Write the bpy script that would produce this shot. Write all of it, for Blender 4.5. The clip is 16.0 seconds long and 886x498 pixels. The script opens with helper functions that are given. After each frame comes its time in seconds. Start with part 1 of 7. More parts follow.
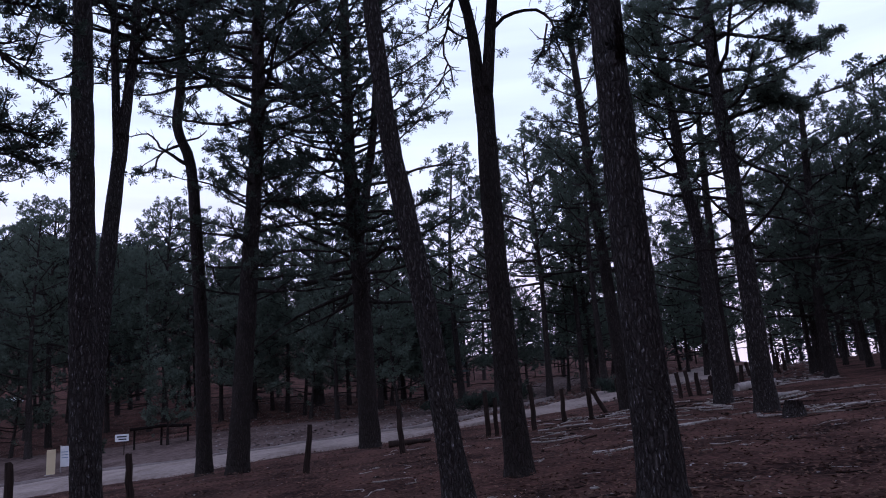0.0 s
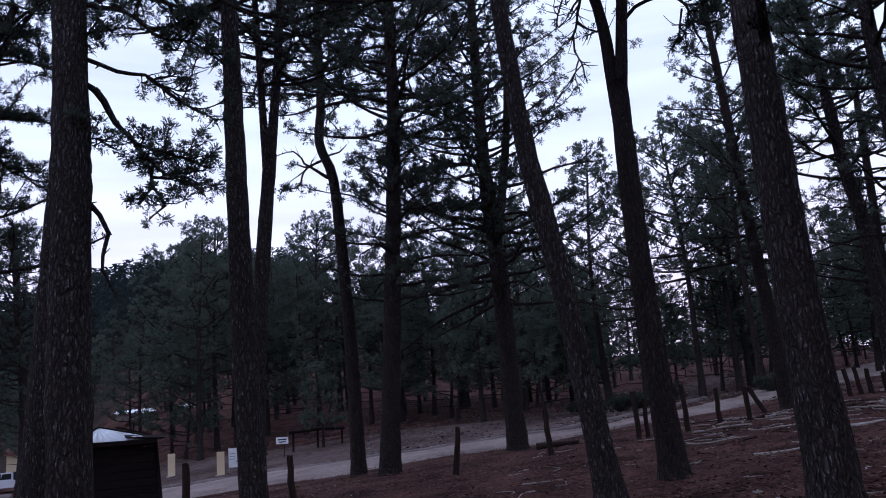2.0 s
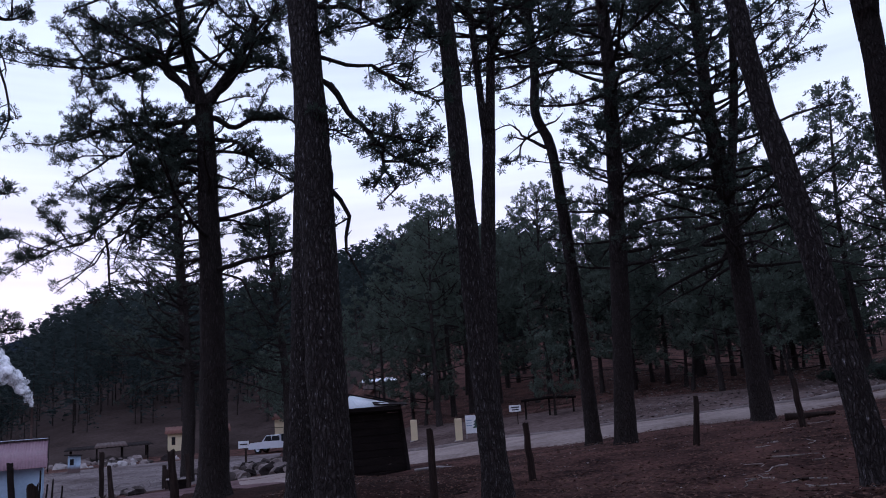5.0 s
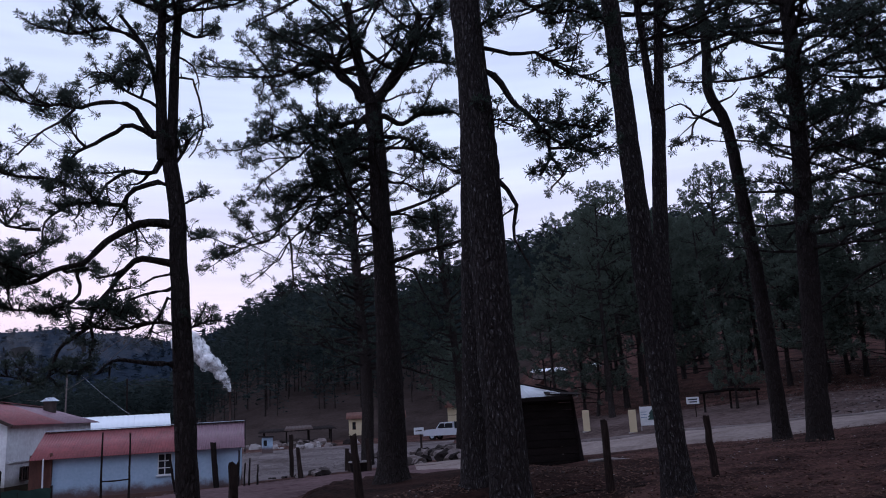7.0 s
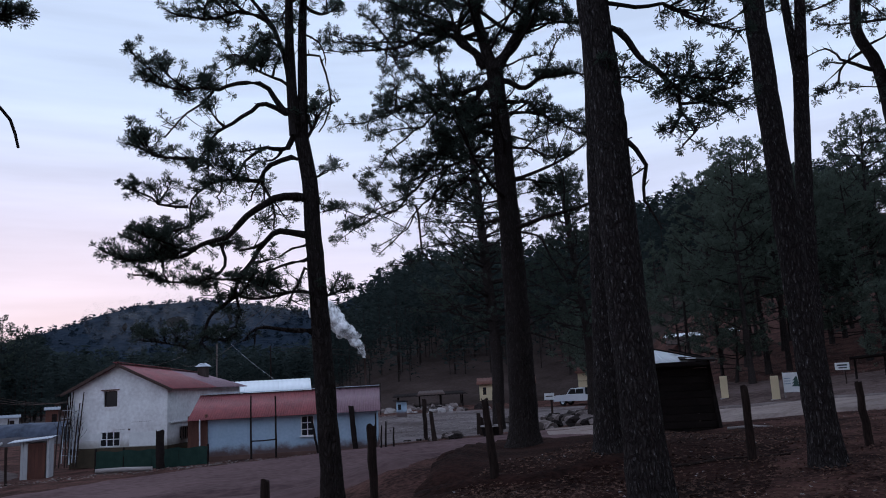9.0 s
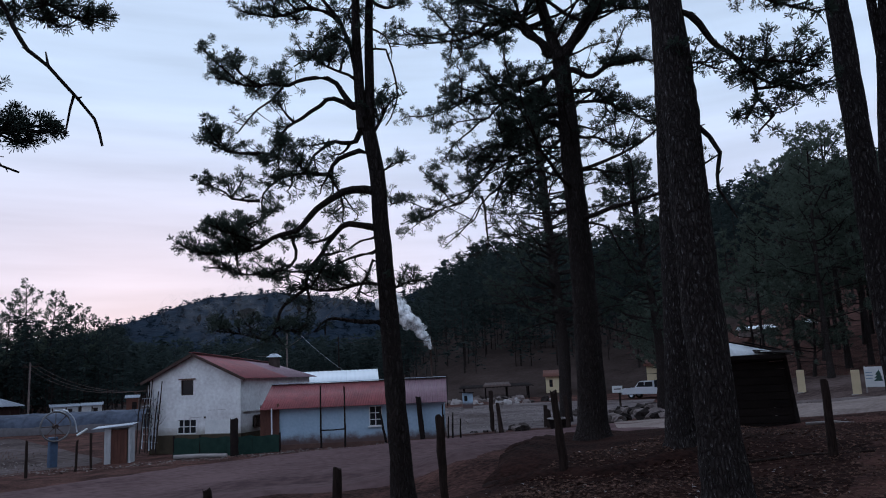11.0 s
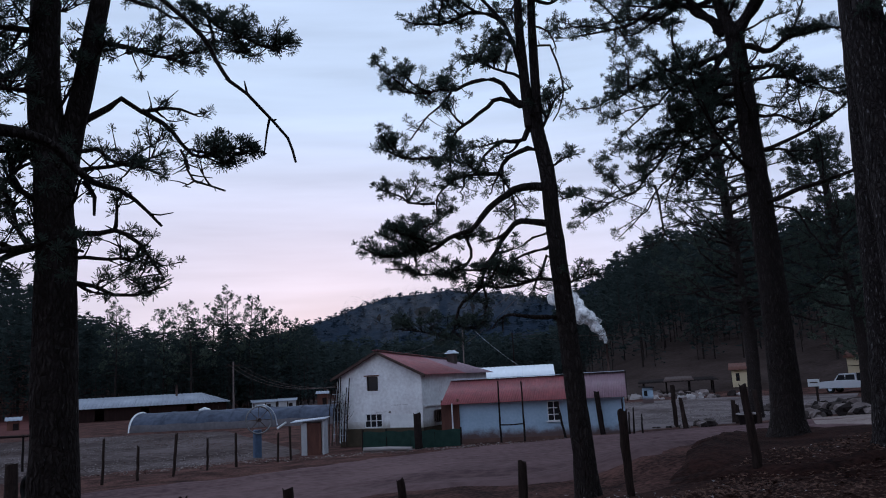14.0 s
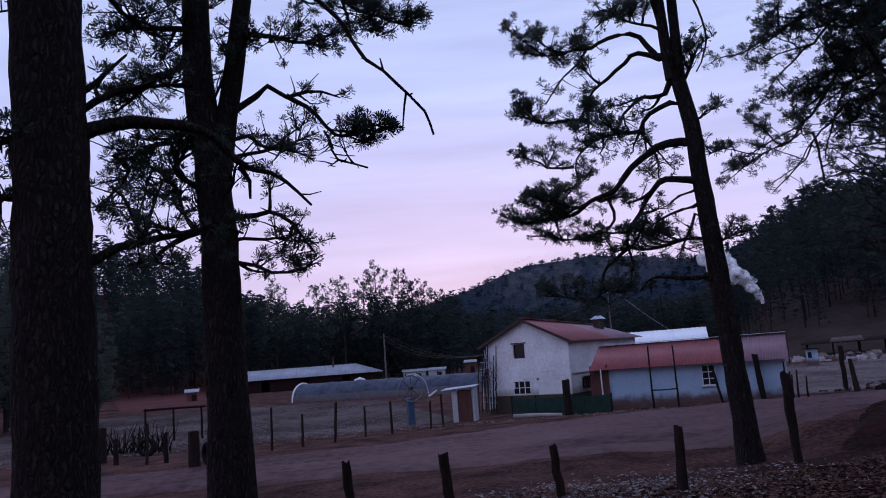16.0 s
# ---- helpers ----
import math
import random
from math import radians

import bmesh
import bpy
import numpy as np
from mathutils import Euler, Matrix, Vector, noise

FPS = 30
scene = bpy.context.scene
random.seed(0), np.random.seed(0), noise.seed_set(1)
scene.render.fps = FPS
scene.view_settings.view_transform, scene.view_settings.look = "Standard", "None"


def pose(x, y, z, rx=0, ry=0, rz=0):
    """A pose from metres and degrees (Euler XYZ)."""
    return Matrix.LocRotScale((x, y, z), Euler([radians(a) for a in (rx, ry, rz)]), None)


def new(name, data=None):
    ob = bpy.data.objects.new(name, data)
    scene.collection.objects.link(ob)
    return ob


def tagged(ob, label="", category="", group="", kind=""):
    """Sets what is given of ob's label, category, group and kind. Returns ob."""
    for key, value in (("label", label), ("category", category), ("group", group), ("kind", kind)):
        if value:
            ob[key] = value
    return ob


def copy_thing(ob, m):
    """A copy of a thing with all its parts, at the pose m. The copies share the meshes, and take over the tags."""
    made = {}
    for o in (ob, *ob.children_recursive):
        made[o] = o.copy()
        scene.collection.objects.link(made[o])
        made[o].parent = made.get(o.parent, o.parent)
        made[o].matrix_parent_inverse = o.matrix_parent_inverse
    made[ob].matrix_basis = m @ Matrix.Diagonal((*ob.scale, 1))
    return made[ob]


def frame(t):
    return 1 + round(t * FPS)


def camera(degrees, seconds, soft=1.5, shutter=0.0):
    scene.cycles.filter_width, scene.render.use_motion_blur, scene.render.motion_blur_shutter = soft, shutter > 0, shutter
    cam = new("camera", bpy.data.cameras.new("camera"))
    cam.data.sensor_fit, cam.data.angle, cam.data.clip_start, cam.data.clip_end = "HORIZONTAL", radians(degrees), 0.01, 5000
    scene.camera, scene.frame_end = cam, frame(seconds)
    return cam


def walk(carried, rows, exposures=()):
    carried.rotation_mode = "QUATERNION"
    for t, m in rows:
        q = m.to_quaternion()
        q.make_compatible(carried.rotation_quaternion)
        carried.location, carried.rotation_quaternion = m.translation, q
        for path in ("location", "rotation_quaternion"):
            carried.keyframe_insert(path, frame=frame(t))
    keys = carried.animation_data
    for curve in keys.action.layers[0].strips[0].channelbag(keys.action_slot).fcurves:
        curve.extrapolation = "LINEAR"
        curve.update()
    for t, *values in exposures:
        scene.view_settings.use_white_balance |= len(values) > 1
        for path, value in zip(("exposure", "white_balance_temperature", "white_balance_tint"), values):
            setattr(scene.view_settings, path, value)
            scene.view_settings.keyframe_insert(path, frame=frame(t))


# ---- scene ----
cam = camera(59.86, 16.0, soft=1.0)
# seconds, place, turn about x, y, z
ROWS = [
    (0.0, -0.000, -0.000, 1.500, 101.73, 4.10, 0.85),
    (0.5, -0.013, 0.008, 1.500, 102.02, 4.08, 4.07),
    (1.0, -0.023, -0.002, 1.500, 102.22, 4.33, 6.47),
    (1.5, -0.020, -0.018, 1.499, 102.44, 4.45, 8.85),
    (2.0, -0.020, -0.006, 1.495, 102.69, 4.54, 11.44),
    (2.5, -0.029, -0.024, 1.501, 102.85, 4.46, 13.56),
    (3.0, -0.049, -0.030, 1.497, 102.97, 4.44, 15.73),
    (3.5, -0.063, -0.015, 1.504, 102.37, 4.14, 18.21),
    (4.0, -0.046, -0.048, 1.498, 102.03, 4.21, 21.38),
    (6.5, -0.152, 0.005, 1.498, 101.78, 3.38, 37.54),
    (7.0, -0.135, -0.006, 1.498, 101.77, 3.19, 40.49),
    (7.5, -0.141, -0.007, 1.492, 101.47, 3.54, 43.79),
    (8.0, -0.140, -0.008, 1.491, 100.72, 3.66, 45.96),
    (8.5, -0.140, -0.016, 1.482, 100.33, 3.27, 48.28),
    (9.0, -0.150, -0.012, 1.483, 99.82, 3.01, 49.97),
    (11.5, -0.177, -0.056, 1.477, 99.45, 2.43, 56.08),
    (12.0, -0.179, -0.076, 1.469, 99.35, 2.28, 57.47),
    (12.5, -0.156, -0.125, 1.478, 99.32, 2.36, 58.77),
    (13.0, -0.159, -0.163, 1.480, 99.42, 2.61, 60.82),
    (13.5, -0.127, -0.183, 1.476, 99.61, 2.86, 64.24),
    (14.0, -0.080, -0.173, 1.477, 99.74, 3.04, 67.61),
    (14.5, -0.110, -0.164, 1.479, 99.21, 3.20, 69.91),
    (15.0, -0.106, -0.161, 1.480, 98.66, 4.16, 71.79),
    (15.5, -0.112, -0.171, 1.481, 98.24, 4.81, 73.67),
    (16.0, -0.097, -0.186, 1.465, 98.09, 4.28, 78.37),
]
EXPO = [(0.0, 0.42, 6130, 20), (4.0, 0.41, 6170, 20), (6.5, 0.19, 6230, 19), (9.0, 0.03, 6380, 8), (12.5, -0.04, 6290, 4), (14.3, -0.07, 6200, 8), (15.0, -0.11, 6000, 18), (16.0, -0.23, 5840, 28)]
walk(cam, [(t, pose(x, y, z, a, b, c)) for t, x, y, z, a, b, c in ROWS], EXPO)


# ---- dusk sky: pale blue high cloud, pink low down where the sun has set ----
def make_world():
    w = bpy.data.worlds.new("dusk_sky")
    w.use_nodes = True
    nt = w.node_tree
    N, L = nt.nodes, nt.links
    N.clear()
    out = N.new("ShaderNodeOutputWorld")
    bg = N.new("ShaderNodeBackground")
    sky = N.new("ShaderNodeTexSky")
    sky.sky_type = "NISHITA"
    sky.sun_disc = False
    sky.sun_elevation = radians(1.0)
    sky.sun_rotation = radians(-76)
    tc = N.new("ShaderNodeTexCoord")
    sep = N.new("ShaderNodeSeparateXYZ")
    L.new(tc.outputs["Generated"], sep.inputs[0])
    ramp = N.new("ShaderNodeValToRGB")
    L.new(sep.outputs["Z"], ramp.inputs[0])
    e = ramp.color_ramp.elements
    e[0].position, e[0].color = 0.0, (0.72, 0.62, 0.76, 1)
    e[1].position, e[1].color = 1.0, (0.58, 0.68, 0.90, 1)
    for p, c in ((0.10, (0.76, 0.70, 0.88, 1)), (0.2, (0.70, 0.73, 0.96, 1)), (0.35, (0.62, 0.73, 0.97, 1)), (0.6, (0.58, 0.69, 0.95, 1))):
        k = e.new(p)
        k.color = c
    # the glow: how near the way is to the set sun
    dot = N.new("ShaderNodeVectorMath")
    dot.operation = "DOT_PRODUCT"
    dot.inputs[1].default_value = (-0.965, 0.24, 0.07)
    L.new(tc.outputs["Generated"], dot.inputs[0])
    glow = N.new("ShaderNodeMapRange")
    glow.interpolation_type = "SMOOTHSTEP"
    glow.inputs["From Min"].default_value, glow.inputs["From Max"].default_value = 0.86, 1.0
    L.new(dot.outputs["Value"], glow.inputs["Value"])
    low = N.new("ShaderNodeMapRange")
    low.interpolation_type = "SMOOTHSTEP"
    low.inputs["From Min"].default_value, low.inputs["From Max"].default_value = 0.34, 0.06
    L.new(sep.outputs["Z"], low.inputs["Value"])
    both = N.new("ShaderNodeMath")
    both.operation = "MULTIPLY"
    L.new(glow.outputs[0], both.inputs[0])
    L.new(low.outputs[0], both.inputs[1])
    pink = N.new("ShaderNodeMix")
    pink.data_type = "RGBA"
    pink.inputs["B"].default_value = (0.80, 0.735, 0.90, 1)
    L.new(both.outputs[0], pink.inputs["Factor"])
    L.new(ramp.outputs[0], pink.inputs["A"])
    # long thin streaks of cloud
    mp = N.new("ShaderNodeMapping")
    mp.inputs["Scale"].default_value = (1.6, 1.6, 17)
    mp.inputs["Rotation"].default_value = (0.05, 0.03, 0)
    L.new(tc.outputs["Generated"], mp.inputs[0])
    ns = N.new("ShaderNodeTexNoise")
    ns.inputs["Scale"].default_value, ns.inputs["Detail"].default_value, ns.inputs["Roughness"].default_value = 1.7, 5, 0.5
    L.new(mp.outputs[0], ns.inputs["Vector"])
    cr = N.new("ShaderNodeMapRange")
    cr.inputs["From Min"].default_value, cr.inputs["From Max"].default_value = 0.30, 0.72
    cr.inputs["To Min"].default_value, cr.inputs["To Max"].default_value = 0.86, 1.06
    L.new(ns.outputs["Fac"], cr.inputs["Value"])
    mul = N.new("ShaderNodeVectorMath")
    mul.operation = "SCALE"
    L.new(pink.outputs["Result"], mul.inputs[0])
    L.new(cr.outputs[0], mul.inputs["Scale"])
    add = N.new("ShaderNodeMix")
    add.data_type, add.blend_type = "RGBA", "ADD"
    add.inputs["Factor"].default_value = 0.015
    L.new(mul.outputs[0], add.inputs["A"])
    L.new(sky.outputs[0], add.inputs["B"])
    # the unseen sky behind is made slightly brighter, to lift the near sides
    turn = N.new("ShaderNodeVectorMath")
    turn.operation = "DOT_PRODUCT"
    turn.inputs[1].default_value = (-0.62, 0.77, -0.18)
    L.new(tc.outputs["Generated"], turn.inputs[0])
    dim = N.new("ShaderNodeMapRange")
    dim.interpolation_type = "SMOOTHSTEP"
    dim.inputs["From Min"].default_value, dim.inputs["From Max"].default_value = -0.35, 0.55
    dim.inputs["To Min"].default_value, dim.inputs["To Max"].default_value = 1.08, 1.05
    L.new(turn.outputs["Value"], dim.inputs["Value"])
    fall = N.new("ShaderNodeVectorMath")
    fall.operation = "SCALE"
    L.new(add.outputs["Result"], fall.inputs[0])
    L.new(dim.outputs[0], fall.inputs["Scale"])
    L.new(fall.outputs[0], bg.inputs["Color"])
    bg.inputs["Strength"].default_value = 1.0
    L.new(bg.outputs[0], out.inputs[0])
    scene.world = w


make_world()


# ---- materials ----
def material(name, base, second=None, scale=8.0, rough=0.9, bump=0.3, stretch=(1, 1, 1), metal=0.0, vor=False, fine=60.0, spread=0.0, dist=0.01, lo=0.32, hi=0.68):
    m = bpy.data.materials.new(name)
    m.use_nodes = True
    nt = m.node_tree
    N, L = nt.nodes, nt.links
    p = N["Principled BSDF"]
    p.inputs["Roughness"].default_value, p.inputs["Metallic"].default_value = rough, metal
    p.inputs["Specular IOR Level"].default_value = 0.25 if rough < 0.85 else 0.04
    second = second or tuple(c * 0.6 for c in base)
    tc = N.new("ShaderNodeTexCoord")
    mp = N.new("ShaderNodeMapping")
    mp.inputs["Scale"].default_value = stretch
    L.new(tc.outputs["Object"], mp.inputs[0])
    n1 = N.new("ShaderNodeTexVoronoi" if vor else "ShaderNodeTexNoise")
    n1.inputs["Scale"].default_value = scale
    L.new(mp.outputs[0], n1.inputs["Vector"])
    n2 = N.new("ShaderNodeTexNoise")
    n2.inputs["Scale"].default_value, n2.inputs["Detail"].default_value = fine, 4
    L.new(mp.outputs[0], n2.inputs["Vector"])
    mixf = N.new("ShaderNodeMath")
    mixf.operation = "MULTIPLY_ADD"
    mixf.inputs[1].default_value = 0.5
    L.new(n2.outputs["Fac"], mixf.inputs[0])
    half = N.new("ShaderNodeMath")
    half.operation = "MULTIPLY"
    half.inputs[1].default_value = 0.9 if vor else 0.5
    L.new(n1.outputs["Distance" if vor else "Fac"], half.inputs[0])
    L.new(half.outputs[0], mixf.inputs[2])
    ramp = N.new("ShaderNodeValToRGB")
    ramp.color_ramp.elements[0].position, ramp.color_ramp.elements[1].position = lo, hi
    ramp.color_ramp.elements[0].color, ramp.color_ramp.elements[1].color = (*second, 1), (*base, 1)
    L.new(mixf.outputs[0], ramp.inputs[0])
    colour = ramp.outputs[0]
    if spread:
        info = N.new("ShaderNodeObjectInfo")
        geo = N.new("ShaderNodeNewGeometry")
        ad = N.new("ShaderNodeMath")
        ad.operation = "ADD"
        L.new(info.outputs["Random"], ad.inputs[0])
        L.new(geo.outputs["Random Per Island"], ad.inputs[1])
        mr = N.new("ShaderNodeMapRange")
        mr.inputs["From Max"].default_value = 2.0
        mr.inputs["To Min"].default_value, mr.inputs["To Max"].default_value = 1 - spread, 1 + spread
        L.new(ad.outputs[0], mr.inputs["Value"])
        sc = N.new("ShaderNodeVectorMath")
        sc.operation = "SCALE"
        L.new(colour, sc.inputs[0])
        L.new(mr.outputs[0], sc.inputs["Scale"])
        colour = sc.outputs[0]
    L.new(colour, p.inputs["Base Color"])
    if bump:
        b = N.new("ShaderNodeBump")
        b.inputs["Strength"].default_value, b.inputs["Distance"].default_value = bump, dist
        L.new(mixf.outputs[0], b.inputs["Height"])
        L.new(b.outputs[0], p.inputs["Normal"])
    return m


def bark(name, plate, crack, fleck, amount):
    """Plated pine bark: dark cracks round long plates, with pale flakes and lichen on some."""
    m = bpy.data.materials.new(name)
    m.use_nodes = True
    N, L = m.node_tree.nodes, m.node_tree.links
    p = N["Principled BSDF"]
    p.inputs["Roughness"].default_value, p.inputs["Specular IOR Level"].default_value = 0.95, 0.08
    tc = N.new("ShaderNodeTexCoord")
    wob = N.new("ShaderNodeTexNoise")
    wob.inputs["Scale"].default_value, wob.inputs["Detail"].default_value = 11, 2
    L.new(tc.outputs["Object"], wob.inputs["Vector"])
    mixv = N.new("ShaderNodeMix")
    mixv.data_type, mixv.blend_type = "RGBA", "ADD"
    mixv.inputs["Factor"].default_value = 0.055
    L.new(tc.outputs["Object"], mixv.inputs["A"])
    L.new(wob.outputs["Color"], mixv.inputs["B"])
    mp = N.new("ShaderNodeMapping")
    mp.inputs["Scale"].default_value = (1, 1, 0.24)
    L.new(mixv.outputs["Result"], mp.inputs[0])
    v = N.new("ShaderNodeTexVoronoi")
    v.feature = "DISTANCE_TO_EDGE"
    v.inputs["Scale"].default_value = 23
    L.new(mp.outputs[0], v.inputs["Vector"])
    c = N.new("ShaderNodeTexVoronoi")
    c.inputs["Scale"].default_value = 23
    L.new(mp.outputs[0], c.inputs["Vector"])
    edge = N.new("ShaderNodeMapRange")
    edge.inputs["From Min"].default_value, edge.inputs["From Max"].default_value = 0.0, 0.34
    L.new(v.outputs["Distance"], edge.inputs["Value"])
    fine = N.new("ShaderNodeTexNoise")
    fine.inputs["Scale"].default_value, fine.inputs["Detail"].default_value = 58, 4
    L.new(mp.outputs[0], fine.inputs["Vector"])
    hue = N.new("ShaderNodeMix")
    hue.data_type = "RGBA"
    hue.inputs["A"].default_value, hue.inputs["B"].default_value = (*(x * 0.55 for x in plate), 1), (*(x * 1.25 for x in plate), 1)
    L.new(c.outputs["Color"], hue.inputs["Factor"])
    pale = N.new("ShaderNodeMapRange")
    pale.inputs["From Min"].default_value, pale.inputs["From Max"].default_value = 0.66 - 0.12 * amount, 0.74 - 0.08 * amount
    L.new(fine.outputs["Fac"], pale.inputs["Value"])
    fl = N.new("ShaderNodeMix")
    fl.data_type = "RGBA"
    fl.inputs["B"].default_value = (*fleck, 1)
    L.new(pale.outputs[0], fl.inputs["Factor"])
    L.new(hue.outputs["Result"], fl.inputs["A"])
    col = N.new("ShaderNodeMix")
    col.data_type = "RGBA"
    col.inputs["A"].default_value = (*crack, 1)
    L.new(edge.outputs[0], col.inputs["Factor"])
    L.new(fl.outputs["Result"], col.inputs["B"])
    L.new(col.outputs["Result"], p.inputs["Base Color"])
    hsum = N.new("ShaderNodeMath")
    hsum.operation = "MULTIPLY_ADD"
    hsum.inputs[1].default_value = 0.35
    L.new(fine.outputs["Fac"], hsum.inputs[0])
    L.new(edge.outputs[0], hsum.inputs[2])
    b = N.new("ShaderNodeBump")
    b.inputs["Strength"].default_value, b.inputs["Distance"].default_value = 1.0, 0.03
    L.new(hsum.outputs[0], b.inputs["Height"])
    L.new(b.outputs[0], p.inputs["Normal"])
    return m


BARK = bark("pine_bark", (0.066, 0.056, 0.055), (0.026, 0.021, 0.021), (0.27, 0.26, 0.28), 0.68)
BARK_DARK = bark("dark_bark", (0.050, 0.041, 0.039), (0.028, 0.022, 0.021), (0.12, 0.11, 0.115), 0.3)
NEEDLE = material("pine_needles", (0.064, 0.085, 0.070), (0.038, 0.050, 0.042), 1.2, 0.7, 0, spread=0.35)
# paler copy of the needles above: sky light on far crowns is in it
NEEDLE_FAR_LIT = material("far_needles_lit", (0.100, 0.126, 0.100), (0.060, 0.078, 0.064), 0.3, 0.8, 0, spread=0.3)
SOIL = material("needle_litter_soil", (0.118, 0.058, 0.048), (0.021, 0.011, 0.010), 0.9, 1.0, 1.0, fine=11, dist=0.08, lo=0.39, hi=0.63)
ROAD = material("dirt_road", (0.138, 0.087, 0.088), (0.060, 0.035, 0.037), 0.22, 0.95, 0.8, fine=3.5, dist=0.06, lo=0.36, hi=0.62)
LANE = material("pale_packed_gravel", (0.28, 0.225, 0.205), (0.15, 0.113, 0.103), 0.5, 0.95, 0.5, fine=6, dist=0.03, lo=0.34, hi=0.62)
WOOD_OLD = material("weathered_post_wood", (0.044, 0.031, 0.027), (0.017, 0.012, 0.011), 12, 0.9, 0.6, (1, 1, 0.15), spread=0.3)
WHITE_WALL = material("stained_whitewash", (0.82, 0.83, 0.85), (0.55, 0.535, 0.555), 0.9, 0.84, 0.4, fine=6, lo=0.33, hi=0.66)
BLUE_WALL = material("pale_blue_plaster", (0.40, 0.52, 0.65), (0.30, 0.41, 0.53), 1.3, 0.85, 0.2, fine=8)
RED_ROOF = material("faded_red_sheet_metal", (0.29, 0.075, 0.08), (0.16, 0.05, 0.055), 1.5, 0.5, 0.15, fine=9)
VERGE = material("brown_grass_slope", (0.128, 0.092, 0.086), (0.049, 0.031, 0.028), 0.2, 1.0, 0.9, fine=3.0, dist=0.05, lo=0.40, hi=0.62)
LITTER = material("dark_needle_floor", (0.062, 0.044, 0.040), (0.026, 0.018, 0.016), 0.3, 1.0, 0.8, fine=2.5, dist=0.08)
# needle duff with the shade under the pines darkened into its colour
SHADED_DUFF = material("shaded_needle_duff", (0.046, 0.021, 0.017), (0.013, 0.007, 0.006), 0.9, 1.0, 1.0, fine=11, dist=0.08, lo=0.38, hi=0.64)
RED_EARTH = material("bare_red_earth", (0.125, 0.048, 0.044), (0.060, 0.026, 0.025), 0.15, 1.0, 0.6, fine=1.5, dist=0.06)
YARD = material("pale_dead_grass_yard", (0.175, 0.145, 0.145), (0.066, 0.050, 0.048), 0.25, 1.0, 0.8, fine=2.2, lo=0.38, hi=0.60, dist=0.05)
FIELD = material("dry_grass_field", (0.110, 0.087, 0.086), (0.038, 0.026, 0.024), 0.16, 1.0, 0.8, fine=1.7, lo=0.40, hi=0.62, dist=0.05)
SLOPE_NEEDLE = material("dark_slope_wood", (0.038, 0.052, 0.050), (0.022, 0.031, 0.030), 0.1, 0.95, 0, spread=0.25)
# the blue of distance haze is mixed into both far hill colours
HAZED_CANOPY = material("hazed_wood_canopy", (0.015, 0.026, 0.043), (0.008, 0.014, 0.024), 0.09, 0.9, 1.0, fine=0.35, dist=3.0)
HAZED_NEEDLE = material("hazed_hill_wood", (0.021, 0.034, 0.050), (0.014, 0.024, 0.036), 0.05, 0.8, 0, spread=0.4)


def leafy(m, share=0.45):
    """Light also comes through from behind."""
    N, L = m.node_tree.nodes, m.node_tree.links
    p = N["Principled BSDF"]
    p.inputs["Specular IOR Level"].default_value = 0.1
    t, mix = N.new("ShaderNodeBsdfTranslucent"), N.new("ShaderNodeMixShader")
    mix.inputs[0].default_value = share
    L.new(p.inputs["Base Color"].links[0].from_socket, t.inputs["Color"])
    L.new(p.outputs[0], mix.inputs[1])
    L.new(t.outputs[0], mix.inputs[2])
    L.new(mix.outputs[0], N["Material Output"].inputs[0])


leafy(NEEDLE, 0.3)
for m in (NEEDLE_FAR_LIT, SLOPE_NEEDLE, HAZED_NEEDLE):
    leafy(m)


def splash(m, mud, z0, z1):
    """Dried mud splashed up a wall from its foot, ragged by noise."""
    N, L = m.node_tree.nodes, m.node_tree.links
    p = N["Principled BSDF"]
    under = p.inputs["Base Color"].links[0].from_socket
    tc = N.new("ShaderNodeTexCoord")
    sep = N.new("ShaderNodeSeparateXYZ")
    L.new(tc.outputs["Object"], sep.inputs[0])
    n = N.new("ShaderNodeTexNoise")
    n.inputs["Scale"].default_value, n.inputs["Detail"].default_value, n.inputs["Roughness"].default_value = 1.6, 7, 0.7
    L.new(tc.outputs["Object"], n.inputs["Vector"])
    a = N.new("ShaderNodeMath")
    a.operation = "MULTIPLY_ADD"
    a.inputs[1].default_value = 0.9
    L.new(n.outputs["Fac"], a.inputs[0])
    L.new(sep.outputs["Z"], a.inputs[2])
    r = N.new("ShaderNodeMapRange")
    r.interpolation_type = "SMOOTHSTEP"
    r.inputs["From Min"].default_value, r.inputs["From Max"].default_value = z0 + 0.45, z1 + 0.45
    r.inputs["To Min"].default_value, r.inputs["To Max"].default_value = 0.95, 0.0
    L.new(a.outputs[0], r.inputs["Value"])
    mix = N.new("ShaderNodeMix")
    mix.data_type = "RGBA"
    mix.inputs["B"].default_value = (*mud, 1)
    L.new(r.outputs[0], mix.inputs["Factor"])
    L.new(under, mix.inputs["A"])
    L.new(mix.outputs["Result"], p.inputs["Base Color"])


splash(BLUE_WALL, (0.115, 0.07, 0.062), 0.42, 0.86)
splash(WHITE_WALL, (0.33, 0.31, 0.29), 0.9, 1.5)


# ---- helpers for shapes ----
def mesh_of(name, verts, faces, mat, smooth=True):
    me = bpy.data.meshes.new(name)
    me.from_pydata([tuple(v) for v in verts], [], faces)
    if smooth:
        me.shade_smooth()
    for m in mat if isinstance(mat, (list, tuple)) else [mat]:
        me.materials.append(m)
    return me


